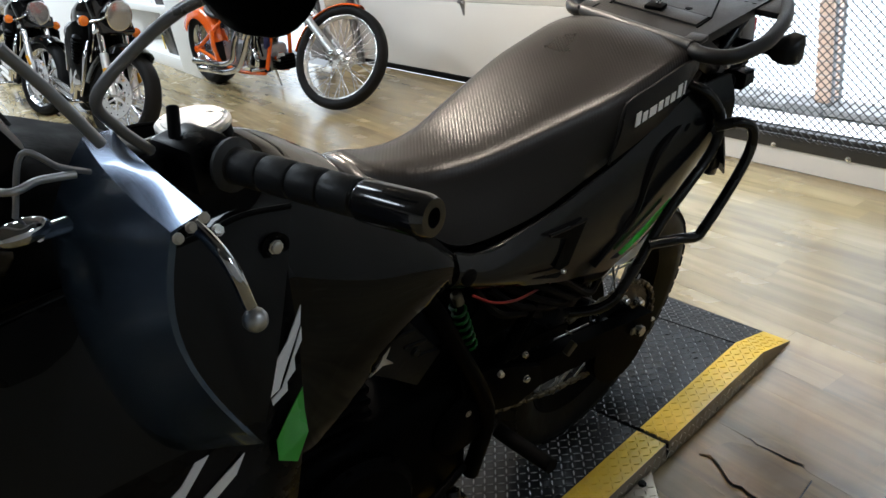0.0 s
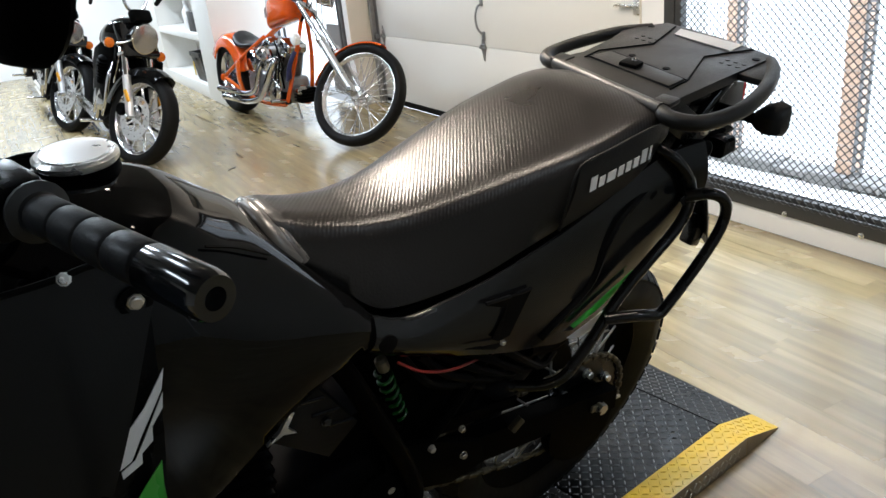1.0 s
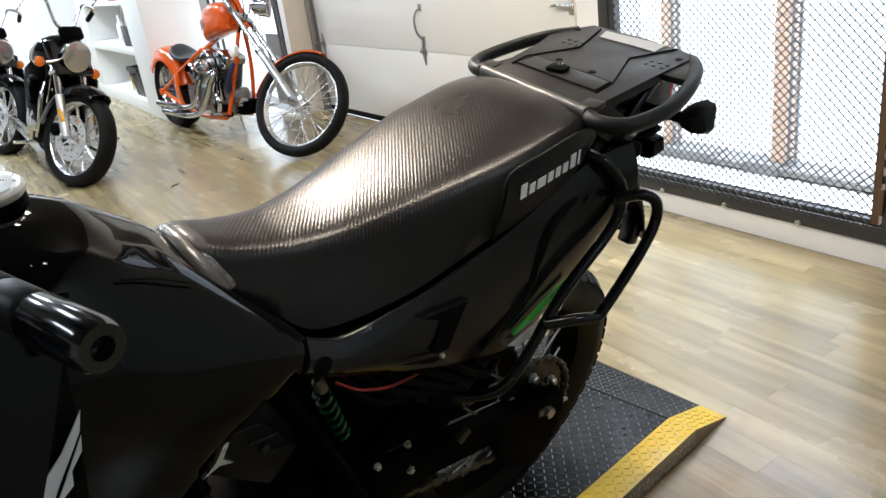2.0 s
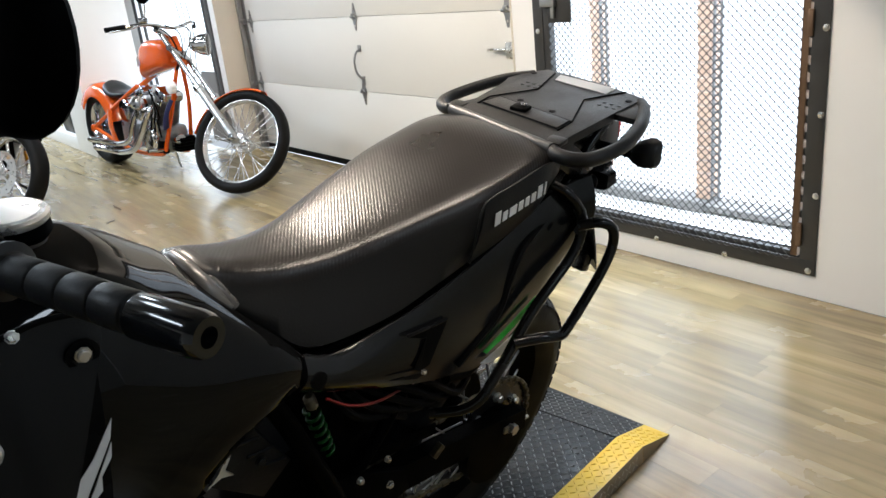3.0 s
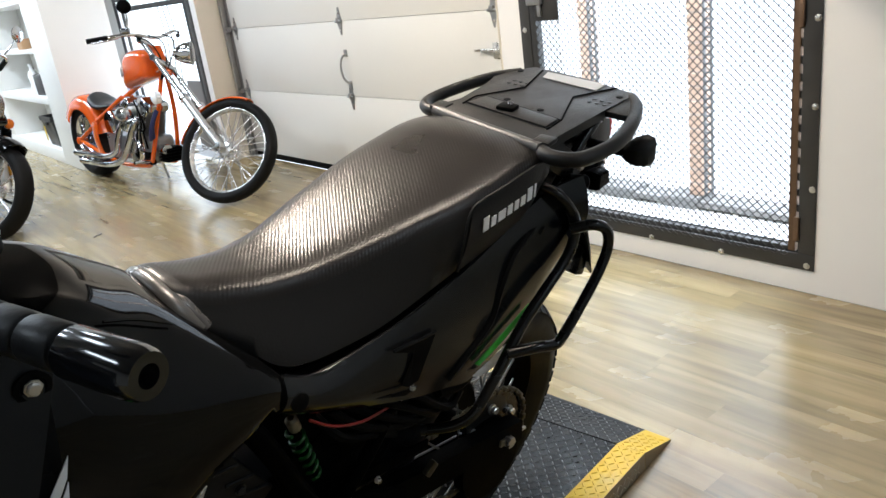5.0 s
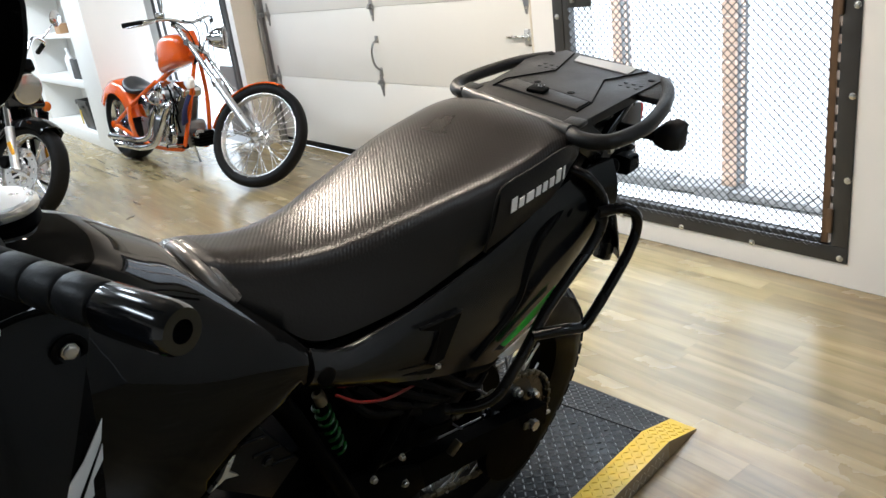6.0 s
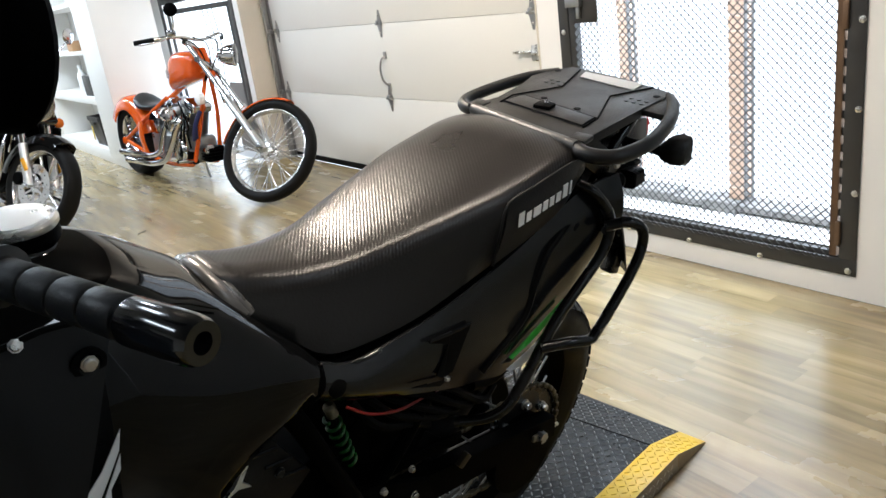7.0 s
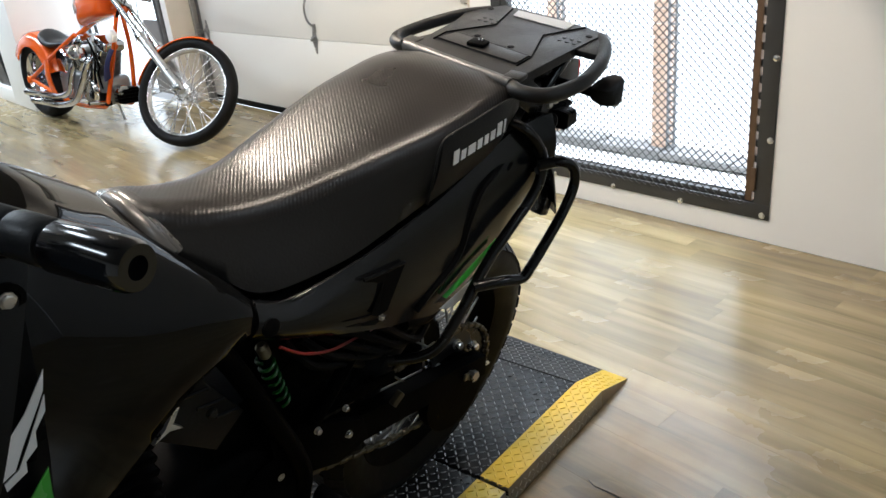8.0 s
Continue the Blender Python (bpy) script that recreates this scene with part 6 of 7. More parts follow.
def headlight(parent, c, d, r, shell):
    bm = bmesh.new()
    add_lathe(bm, [(r * 0.2, -r * 1.5), (r * 0.6, -r * 1.2), (r * 0.92, -r * 0.5), (r, 0), (r * 1.05, 0.004), (r * 1.05, 0.014), (r * 0.96, 0.016)], 28, axis_m(c, d))
    h = part("headlight", bm, shell, parent, "round headlight shell")
    bm = bmesh.new()
    add_lathe(bm, [(r * 0.95, 0.012), (r * 0.80, -r * 0.22), (r * 0.5, -r * 0.48), (r * 0.12, -r * 0.56)], 28, axis_m(c, d))
    part("reflector_bowl", bm, M_BOWL, h, "shiny reflector bowl")
    ax = Vector(d).normalized()
    cyl_part("bulb", tuple(Vector(c) - ax * r * 0.55), tuple(Vector(c) - ax * r * 0.12), r * 0.12, M_BOLT, h, "", 10, 0.002)
    bm = bmesh.new()
    add_lathe(bm, [(r * 0.97, 0.0155), (r * 0.8, 0.021), (r * 0.4, 0.027), (0.004, 0.029)], 28, axis_m(c, d))
    part("lens", bm, M_CLEAR, h, "clear headlight lens")
    return h


def chopper():
    z = math.degrees(math.atan2(-2.13, 0.272))
    c = root("motorcycle", pose(0.953, 5.955, 0, 0, 0, z) @ pose(0, 0, 0, -4.0, 0, 0) @ Matrix.Scale(0.97, 4), "orange custom chopper with a chrome engine and long raked fork", "motorcycle")
    wheel_parts(c, (0, 0, 0.325), (0, 1, 0), 0.325, 0.20, 0.225, M_TYRE, M_CHROME, 0.06, 0, "rear_wheel", 0, "wide smooth rear tyre", None, 0.16)
    w = c.children[0]
    bm = bmesh.new()
    add_lathe(bm, [(0.19, -0.02), (0.19, 0.02)], 28, axis_m((0, 0, 0.325), (0, 1, 0)))
    part("wheel_disc", bm, M_CHROME, w)
    # front wheel and fork, turned about the raked steering axis
    hub, rake = Vector((2.245, -0.03, 0.345)), Vector((-0.762, 0, 0.648))
    steer = Matrix.Rotation(radians(36), 4, rake)
    turn = Matrix.Translation(hub) @ steer
    wheel_parts(c, None, None, 0.370, 0.092, 0.306, M_TYRE, M_RIM, 0.045, 40, "front_wheel", 0, "spoked chrome front wheel with a black tyre", M_RIM, 0.050, turn @ axis_m((0, 0, 0), (0, 1, 0)), 0.022, 0.0030)
    side = steer.to_3x3() @ Vector((0, -1, 0))
    on_fork = lambda u, v: tuple(hub + rake * u + side * v)
    fork = tube_part("fork", [on_fork(0.48, 0.098), on_fork(1.17, 0.098)], 0.019, M_CHROME, c, "long chrome raked fork", 12, 1)
    tube_part("fork_slider", [on_fork(-0.03, 0.098), on_fork(0.50, 0.098)], 0.028, M_ALU, fork, "brushed fork slider", 14, 1)
    tube_part("fork_tube", [on_fork(0.48, -0.098), on_fork(1.17, -0.098)], 0.019, M_CHROME, fork, "", 12, 1)
    tube_part("fork_slider", [on_fork(-0.03, -0.098), on_fork(0.50, -0.098)], 0.028, M_ALU, fork, "brushed fork slider", 14, 1)
    for v in (0.098, -0.098):
        cyl_part("slider_collar", on_fork(0.485, v), on_fork(0.525, v), 0.034, M_CHROME, fork, "", 16, 0.004)
    for u in (0.93, 1.13):
        tube_part("triple_clamp", [on_fork(u, 0.125), on_fork(u, 0.0), on_fork(u, -0.125)], 0.024, M_CHROME, fork, "", 12, 1)
    cyl_part("axle_cap", on_fork(0, 0.10), on_fork(0, 0.140), 0.022, M_CHROME, fork, "", 16, 0.004)
    # front mudguard hugging the wheel
    bm = bmesh.new()
    rings = []
    for k in range(15):
        a = radians(76 + k * 7.3)
        rr = 0.384
        ring = []
        for yy, dr in ((-0.046, -0.016), (-0.043, -0.006), (-0.026, 0.003), (0, 0.006), (0.026, 0.003), (0.043, -0.006), (0.046, -0.016), (0.042, -0.016), (0.038, -0.007), (0, 0.001), (-0.038, -0.007), (-0.042, -0.016)):
            ring.append(turn @ Vector(((rr + dr) * math.cos(a), yy, (rr + dr) * math.sin(a))))
        rings.append(ring)
    add_loft(bm, rings)
    part("front_mudguard", bm, M_ORANGE, c, "orange front mudguard", 60)
    # frame
    f = tube_part("frame", [(1.45, 0, 0.93), (1.25, 0, 0.87), (0.95, 0, 0.77), (0.70, 0, 0.68)], 0.022, M_ORANGE, c, "orange tubular frame")
    for sg in (1, -1):
        y = lambda v: sg * v
        tube_part("frame_tube", [(1.45, y(0.02), 0.86), (1.39, y(0.065), 0.60), (1.27, y(0.10), 0.30), (1.21, y(0.108), 0.20), (1.10, y(0.11), 0.175), (0.70, y(0.12), 0.175), (0.30, y(0.135), 0.26), (0.02, y(0.145), 0.335)], 0.017, M_ORANGE, f, "", 10, 5)
        tube_part("frame_tube", [(0.76, y(0.04), 0.70), (0.50, y(0.10), 0.565), (0.25, y(0.135), 0.435), (0.02, y(0.145), 0.335)], 0.017, M_ORANGE, f, "", 10, 5)
        cyl_part("axle_plate", (0, y(0.13), 0.33), (0, y(0.165), 0.33), 0.03, M_ORANGE, f, "", 16, 0.003)
    cyl_part("head_tube", (1.52, 0, 0.86), (1.42, 0, 1.07), 0.032, M_ORANGE, f, "", 16, 0.004)
    # tank
    bm = bmesh.new()
    stn = [(0.945, 0.06, 0.775, 0.91), (0.96, 0.09, 0.765, 0.98), (1.00, 0.106, 0.775, 1.025), (1.08, 0.115, 0.790, 1.056), (1.19, 0.117, 0.812, 1.062), (1.29, 0.110, 0.835, 1.050), (1.345, 0.085, 0.855, 1.025), (1.365, 0.04, 0.89, 0.98)]
    box = lambda v, e: math.copysign(abs(v) ** e, v)
    add_loft(bm, [[(x, wd * box(math.cos(t), 0.5) * (1.0 if math.sin(t) < 0 else 0.92), (a + b) / 2 + (b - a) / 2 * box(math.sin(t), 0.6)) for t in [2 * math.pi * k / 20 for k in range(20)]] for x, wd, a, b in smooth_rows(stn, 4)])
    tk = part("fuel_tank", bm, M_ORANGE, c, "glossy orange fuel tank", 70)
    cyl_part("filler_cap", (1.18, -0.04, 1.035), (1.18, -0.042, 1.058), 0.03, M_CHROME, tk, "", 20, 0.004)
    bm = bmesh.new()
    add_prism(bm, [(0.985, -0.103, 0.92), (1.02, -0.108, 0.945), (1.03, -0.108, 0.89), (0.99, -0.104, 0.86)], (0, -0.010, 0))
    part("tank_emblem", bm, M_ALU, tk, "dull silver emblem", 30, False)
    # rear mudguard and seat
    bm = bmesh.new()
    rings = []
    for k in range(15):
        a = radians(12 + k * 9.6)
        rr = 0.365
        ring = []
        for yy, dr in ((-0.128, -0.09), (-0.124, -0.02), (-0.085, 0.020), (0, 0.032), (0.085, 0.020), (0.124, -0.02), (0.128, -0.09), (0.121, -0.09), (0.112, -0.02), (0, 0.024), (-0.112, -0.02), (-0.121, -0.09)):
            ring.append((0.02 + (rr + dr) * math.cos(a), yy, 0.325 + (rr + dr) * math.sin(a)))
        rings.append(ring)
    add_loft(bm, rings)
    part("rear_mudguard", bm, M_ORANGE, c, "orange rear mudguard", 60)
    bm = bmesh.new()
    stn = [(0.17, 0.05, 0.66, 0.735), (0.21, 0.10, 0.62, 0.735), (0.29, 0.125, 0.595, 0.70), (0.38, 0.120, 0.585, 0.66), (0.48, 0.085, 0.595, 0.65), (0.56, 0.04, 0.615, 0.65)]
    add_loft(bm, [[(x, wd * math.cos(t), (a + b) / 2 + (b - a) / 2 * math.sin(t)) for t in [2 * math.pi * k / 16 for k in range(16)]] for x, wd, a, b in smooth_rows(stn, 4)])
    part("seat", bm, M_VINYL, c, "black leather solo saddle", 70)
    v_twin(c, (1.03, 0, 0.43), M_CASE, "engine", "chrome V-twin engine", 1.08)
    box_part("gearbox", (0.60, 0, 0.31), (0.30, 0.20, 0.22), M_CASE, c, "grey cast gearbox", 0.03)
    bm = bmesh.new()
    add_lathe(bm, [(0.02, 0.03), (0.03, 0.02), (0.03, -0.05), (0.022, -0.06)], 16, axis_m((1.0, -0.085, 0.61), (0.2, -1, 0.1)))
    part("carburettor", bm, M_ALU, c)
    for k in range(5):
        tube_part("engine_pipe", [(1.05 + 0.03 * k, -0.06 - 0.02 * k, 0.69), (1.15 + 0.02 * k, -0.12, 0.58 - 0.02 * k), (1.13 + 0.025 * k, -0.135, 0.44), (1.02 + 0.05 * k, -0.12, 0.32)], 0.007, M_CHROME if k % 2 else M_ENGBLK, c, "", 7)
    box_part("lower_bracket", (1.18, -0.10, 0.24), (0.12, 0.05, 0.10), M_ENGBLK, c, "", 0.01)
    bm = bmesh.new()
    add_lathe(bm, [(0.014, -0.085), (0.035, -0.07), (0.052, -0.02), (0.056, 0.03), (0.050, 0.06), (0.02, 0.066)], 24, axis_m((1.045, -0.195, 0.59), (1, -0.25, 0.15)))
    part("air_filter", bm, M_CHROME, c, "bullet-shaped chrome air filter cover", 50)
    bm = bmesh.new()
    add_lathe(bm, [(0.085, -0.09), (0.095, -0.08), (0.095, 0.08), (0.085, 0.09)], 24, axis_m((0.58, -0.02, 0.50), (0, 1, 0)))
    part("oil_tank", bm, M_CHROME, c, "chrome oil tank")
    bm = bmesh.new()
    add_shell(bm, [(0.36, -0.155, 0.50), (0.42, -0.165, 0.51), (0.46, -0.160, 0.50)], [(0.40, -0.150, 0.22), (0.44, -0.155, 0.22), (0.48, -0.15, 0.23)], (0, -1, 0), 0.02, 0.006, 5, 3)
    part("side_panel", bm, M_ORANGE, c, "orange side panel", 60)
    for k, (dz, dx) in enumerate(((0, 0), (-0.065, 0.10))):
        ex = tube_part("exhaust_pipe", [(0.96 + 0.18 * k, -0.10, 0.56), (0.945 + 0.20 * k, -0.16, 0.51), (0.88 + 0.14 * k, -0.185, 0.40 - 0.06 * k), (0.80 + 0.07 * k, -0.188, 0.285 + dz), (0.60, -0.19, 0.235 + dz), (0.35, -0.195, 0.235 + dz), (0.06 + dx, -0.205, 0.24 + dz)], 0.026, M_CHROME, c, "chrome exhaust pipe", 14, 6)
        cyl_part("pipe_end", (0.06 + dx, -0.205, 0.24 + dz), (0.02 + dx, -0.206, 0.24 + dz), 0.030, M_CHROME, ex, "", 16, 0.003)
        box_part("heat_shield", (0.40 + dx * 0.4, -0.222, 0.24 + dz), (0.30, 0.008, 0.035), M_CHROME, ex, "", 0.004)
    bm = bmesh.new()
    add_box(bm, (1.30, 0.03, 0.26), (0.09, 0.15, 0.12), (0, 0, 0), 0.015)
    for k in range(4):
        add_box(bm, (1.30, 0.03, 0.22 + k * 0.025), (0.11, 0.17, 0.006))
    part("regulator", bm, M_ENGBLK, c, "black finned regulator")
    bm = bmesh.new()
    add_shell(bm, [(1.42, -0.105, 0.615), (1.445, -0.12, 0.625), (1.47, -0.11, 0.61)], [(1.28, -0.125, 0.40), (1.33, -0.145, 0.385), (1.38, -0.13, 0.41)], (0, -1, 0), 0.02, 0.01, 5, 4)
    part("hanging_cloth", bm, M_BLUE, c, "dark blue cloth hung on the frame", 60)
    bm = bmesh.new()
    add_lathe(bm, [(0.03, -0.03), (0.045, -0.02), (0.045, 0.02), (0.03, 0.03)], 18, axis_m((1.47, -0.10, 0.71), (0, 1, 0)))
    part("horn", bm, M_WHITE, c, "pale horn cover")
    for sg in (1, -1):
        tube_part("forward_peg", [(1.22, sg * 0.11, 0.22), (1.26, sg * 0.20, 0.235), (1.27, sg * 0.27, 0.24)], 0.014, M_CHROME, c, "", 8)
    # bars, headlight
    hb = tube_part("handlebar", [(1.34, -0.40, 1.152), (1.40, -0.26, 1.168), (1.42, -0.14, 1.165), (1.43, -0.04, 1.14), (1.42, 0.05, 1.14), (1.37, 0.15, 1.165), (1.25, 0.26, 1.175), (1.09, 0.36, 1.15)], 0.0125, M_CHROME, c, "chrome handlebar", 10, 5)
    cyl_part("grip", (1.375, -0.33, 1.160), (1.31, -0.46, 1.145), 0.018, M_RUBBER, hb, "black grip", 14, 0.003)
    cyl_part("grip", (1.16, 0.322, 1.165), (1.04, 0.39, 1.14), 0.018, M_RUBBER, hb, "black grip", 14, 0.003)
    tube_part("lever", [(1.41, -0.25, 1.165), (1.43, -0.33, 1.145), (1.37, -0.45, 1.13)], 0.007, M_CHROME, hb, "", 8)
    box_part("master_cylinder", (1.40, -0.20, 1.20), (0.07, 0.06, 0.04), M_CHROME, hb, "", 0.008, (0, 0, -40))
    tube_part("mirror_stem", [(1.41, -0.20, 1.19), (1.45, -0.20, 1.27), (1.49, -0.22, 1.33)], 0.006, M_CHROME, hb, "", 8)
    bm = bmesh.new()
    add_lathe(bm, [(0.01, 0.025), (0.05, 0.018), (0.065, 0.0), (0.06, -0.006)], 20, axis_m((1.49, -0.225, 1.36), (0.9, -0.5, 0.1)) @ Matrix.Scale(0.75, 4))
    part("mirror", bm, M_ENGBLK, hb, "small black mirror", 50)
    headlight(c, (1.80, 0.05, 1.01), (0.66, 0.75, -0.04), 0.080, M_CHROME)
    for k in range(3):
        tube_part("cable", [(1.40 + 0.02 * k, -0.15 + 0.1 * k, 1.16), (1.58, -0.12 + 0.09 * k, 1.10), (1.56, -0.05 + 0.03 * k, 0.95), (1.42, -0.03, 0.80)], 0.005, M_RUBBER, c, "", 6)
    tube_part("side_stand", [(0.96, 0.10, 0.17), (0.965, 0.115, 0.09), (0.98, 0.125, 0.018)], 0.011, M_CHROME, c, "chrome side stand", 8)


chopper()


# ---- the black cruisers ----
def cast_wheel(parent, m, rad, tw, rim_r, name, label, spokes=10):
    w = wheel_parts(parent, None, None, rad, tw, rim_r, M_TYRE, M_RIM, 0.05, 0, name, 0, label, None, tw * 0.75, m)
    for k in range(spokes):
        bm = bmesh.new()
        for sgn in (1,):
            a = 2 * math.pi * k / spokes
            p = [m @ (pose(0, 0, 0, 0, 0, math.degrees(a)) @ Vector(q)) for q in ((0.045, 0, 0), (rim_r * 0.5, 0.014, 0.006), (rim_r - 0.01, 0.03, 0))]
            add_tube(bm, p, 0.010, 8, 4)
        part("cast_spoke", bm, M_RIM, w, "", 50)
    bm = bmesh.new()
    add_ring(bm, [(0.095, -0.072), (0.155, -0.072), (0.155, -0.066), (0.095, -0.066)], 32, m)
    for k in range(6):
        a = math.pi * k / 3
        add_prism(bm, [m @ Vector((r * math.cos(a + d), r * math.sin(a + d), -0.071)) for r, d in ((0.035, -0.22), (0.10, 0.10), (0.10, 0.26), (0.035, 0.22))], m.to_3x3() @ Vector((0, 0, 0.004)))
    dsc = part("brake_disc", bm, M_RIM, w, "drilled steel brake disc")
    for k in range(12):
        a = 2 * math.pi * k / 12
        p = m @ Vector((0.127 * math.cos(a), 0.127 * math.sin(a), -0.0721))
        cyl_part("disc_hole", tuple(p), tuple(p + (m.to_3x3() @ Vector((0, 0, -0.0012)))), 0.0045, M_RUBBER, dsc, "", 8)
    return w


def cruiser(m, steer, label, group, amber=True):
    c = root("motorcycle", m, label, "motorcycle", group)
    S = pose(1.60, 0, 0.310) @ Matrix.Rotation(radians(steer), 4, Vector((-0.43, 0, 0.9)))
    st = S @ axis_m((0, 0, 0), (0, 1, 0))
    cast_wheel(c, st, 0.325, 0.12, 0.256, "front_wheel", "cast alloy front wheel with a black tyre")
    cast_wheel(c, axis_m((0, 0, 0.32), (0, 1, 0)), 0.32, 0.16, 0.21, "rear_wheel", "cast alloy rear wheel with a black tyre", 8)
    V = lambda x, y, z: S @ Vector((x, y, z))
    for sg in (1, -1):
        fk = tube_part("fork_leg", [V(0.0, sg * 0.105, 0.0), V(-0.13, sg * 0.105, 0.27)], 0.029, M_ALU, c, "polished fork leg", 14, 1)
        tube_part("stanchion", [V(-0.13, sg * 0.105, 0.27), V(-0.30, sg * 0.105, 0.62)], 0.021, M_CHROME, fk, "chrome stanchion", 12, 1)
        box_part("reflector", tuple(V(-0.04, sg * 0.137, 0.14)), (0.03, 0.012, 0.085), M_YREF, fk, "amber side reflector", 0.004, (0, -26, steer))
        cyl_part("axle_cap", V(0, sg * 0.13, 0), V(0, sg * 0.15, 0), 0.02, M_CHROME, fk, "", 12, 0.003)
        cyl_part("brake_caliper", V(-0.11, sg * 0.07, 0.04), V(-0.11, sg * 0.125, 0.04), 0.045, M_ENGBLK, fk, "", 14, 0.006)
        stalk = tube_part("indicator_stalk", [V(-0.24, sg * 0.10, 0.46), V(-0.235, sg * 0.20, 0.465)], 0.009, M_CHROME, c, "", 8, 1)
        bm = bmesh.new()
        add_lathe(bm, [(0.012, -0.03), (0.034, -0.015), (0.036, 0.005)], 18, axis_m(tuple(V(-0.235, sg * 0.215, 0.465)), S.to_3x3() @ Vector((1, 0, 0))))
        part("indicator_shell", bm, M_CHROME, stalk)
        bm = bmesh.new()
        add_lathe(bm, [(0.035, 0.005), (0.033, 0.018), (0.015, 0.026)], 18, axis_m(tuple(V(-0.235, sg * 0.215, 0.465)), S.to_3x3() @ Vector((1, 0, 0))))
        part("indicator_lens", bm, M_AMBER, stalk, "amber indicator lens")
    for x, z in ((-0.22, 0.44), (-0.30, 0.60)):
        box_part("triple_clamp", tuple(V(x, 0, z)), (0.07, 0.27, 0.035), M_CHROME, c, "", 0.01, (0, -26, steer))
    box_part("instrument_pod", tuple(V(-0.25, 0, 0.70)), (0.07, 0.16, 0.09), M_ENGBLK, c, "black instrument pod", 0.02, (0, -26, steer))
    box_part("fork_cover", tuple(V(-0.235, 0, 0.53)), (0.06, 0.30, 0.26), M_GLOSS, c, "gloss black fork cover", 0.025, (0, -26, steer))
    for sg in (1, -1):
        tube_part("lamp_bracket", [V(-0.24, sg * 0.15, 0.47), V(-0.17, sg * 0.12, 0.50), V(-0.15, sg * 0.09, 0.54)], 0.009, M_CHROME, c, "", 8)
    headlight(c, tuple(V(-0.16, 0, 0.55)), tuple(S.to_3x3() @ Vector((1, 0, -0.08))), 0.100, M_CHROME)
    bm = bmesh.new()
    rings = []
    for k in range(13):
        a = radians(62 + k * 9)
        ring = []
        for yy, dr in ((-0.082, -0.06), (-0.078, -0.01), (-0.045, 0.016), (0, 0.024), (0.045, 0.016), (0.078, -0.01), (0.082, -0.06), (0.076, -0.06), (0.066, -0.01), (0, 0.018), (-0.066, -0.01), (-0.076, -0.06)):
            ring.append(S @ Vector(((0.352 + dr) * math.cos(a), yy, (0.352 + dr) * math.sin(a))))
        rings.append(ring)
    add_loft(bm, rings)
    part("front_mudguard", bm, M_GLOSS, c, "gloss black front mudguard", 60)
    hb = tube_part("handlebar", [V(-0.66, -0.42, 0.88), V(-0.50, -0.33, 0.93), V(-0.40, -0.16, 0.92), V(-0.33, -0.06, 0.74), V(-0.33, 0.06, 0.74), V(-0.40, 0.16, 0.92), V(-0.50, 0.33, 0.93), V(-0.66, 0.42, 0.88)], 0.0125, M_CHROME, c, "chrome handlebar", 10, 5)
    for sg in (1, -1):
        cyl_part("grip", V(-0.54, sg * 0.355, 0.92), V(-0.70, sg * 0.44, 0.87), 0.018, M_RUBBER, hb, "", 12, 0.003)
        tube_part("mirror_stem", [V(-0.46, sg * 0.27, 0.93), V(-0.44, sg * 0.31, 1.03), V(-0.48, sg * 0.36, 1.09)], 0.006, M_CHROME, hb, "", 8)
        bm = bmesh.new()
        add_lathe(bm, [(0.01, 0.02), (0.045, 0.014), (0.06, 0.0), (0.056, -0.006)], 18, axis_m(tuple(V(-0.48, sg * 0.37, 1.12)), S.to_3x3() @ Vector((1, 0.2 * sg, 0.1))))
        part("mirror", bm, M_CHROME, hb, "", 50)
    f = tube_part("frame", [(1.20, 0, 0.86), (0.9, 0, 0.72), (0.45, 0, 0.58)], 0.022, M_ENGBLK, c, "black tubular frame")
    for sg in (1, -1):
        tube_part("frame_tube", [(1.20, sg * 0.02, 0.84), (1.12, sg * 0.09, 0.50), (1.02, sg * 0.115, 0.19), (0.55, sg * 0.12, 0.17), (0.30, sg * 0.13, 0.34), (0.45, sg * 0.08, 0.58)], 0.017, M_ENGBLK, f, "", 10, 5)
        tube_part("forward_peg", [(1.02, sg * 0.12, 0.22), (1.05, sg * 0.25, 0.23), (1.06, sg * 0.36, 0.23)], 0.014, M_CHROME, c, "", 8)
        cyl_part("rear_shock", (0.05, sg * 0.13, 0.36), (0.16, sg * 0.13, 0.62), 0.03, M_CHROME, c, "", 14, 0.004)
    bm = bmesh.new()
    stn = [(0.56, 0.03, 0.70, 0.80), (0.64, 0.11, 0.66, 0.88), (0.82, 0.18, 0.66, 0.96), (1.02, 0.18, 0.69, 0.99), (1.15, 0.13, 0.74, 0.96), (1.21, 0.05, 0.79, 0.90)]
    add_loft(bm, [[(x, wd * math.cos(t), (a + b) / 2 + (b - a) / 2 * math.sin(t)) for t in [2 * math.pi * k / 20 for k in range(20)]] for x, wd, a, b in smooth_rows(stn, 4)])
    tk = part("fuel_tank", bm, M_GLOSS, c, "gloss black fuel tank", 70)
    cyl_part("filler_cap", (0.92, 0, 0.96), (0.92, 0, 0.99), 0.04, M_CHROME, tk, "", 20, 0.004)
    v_twin(c, (0.80, 0, 0.40), M_ENGBLK, "engine", "black and chrome V-twin engine")
    bm = bmesh.new()
    stn = [(-0.15, 0.05, 0.66, 0.76), (-0.05, 0.12, 0.62, 0.76), (0.12, 0.15, 0.60, 0.71), (0.32, 0.16, 0.58, 0.68), (0.50, 0.12, 0.60, 0.69), (0.62, 0.05, 0.64, 0.70)]
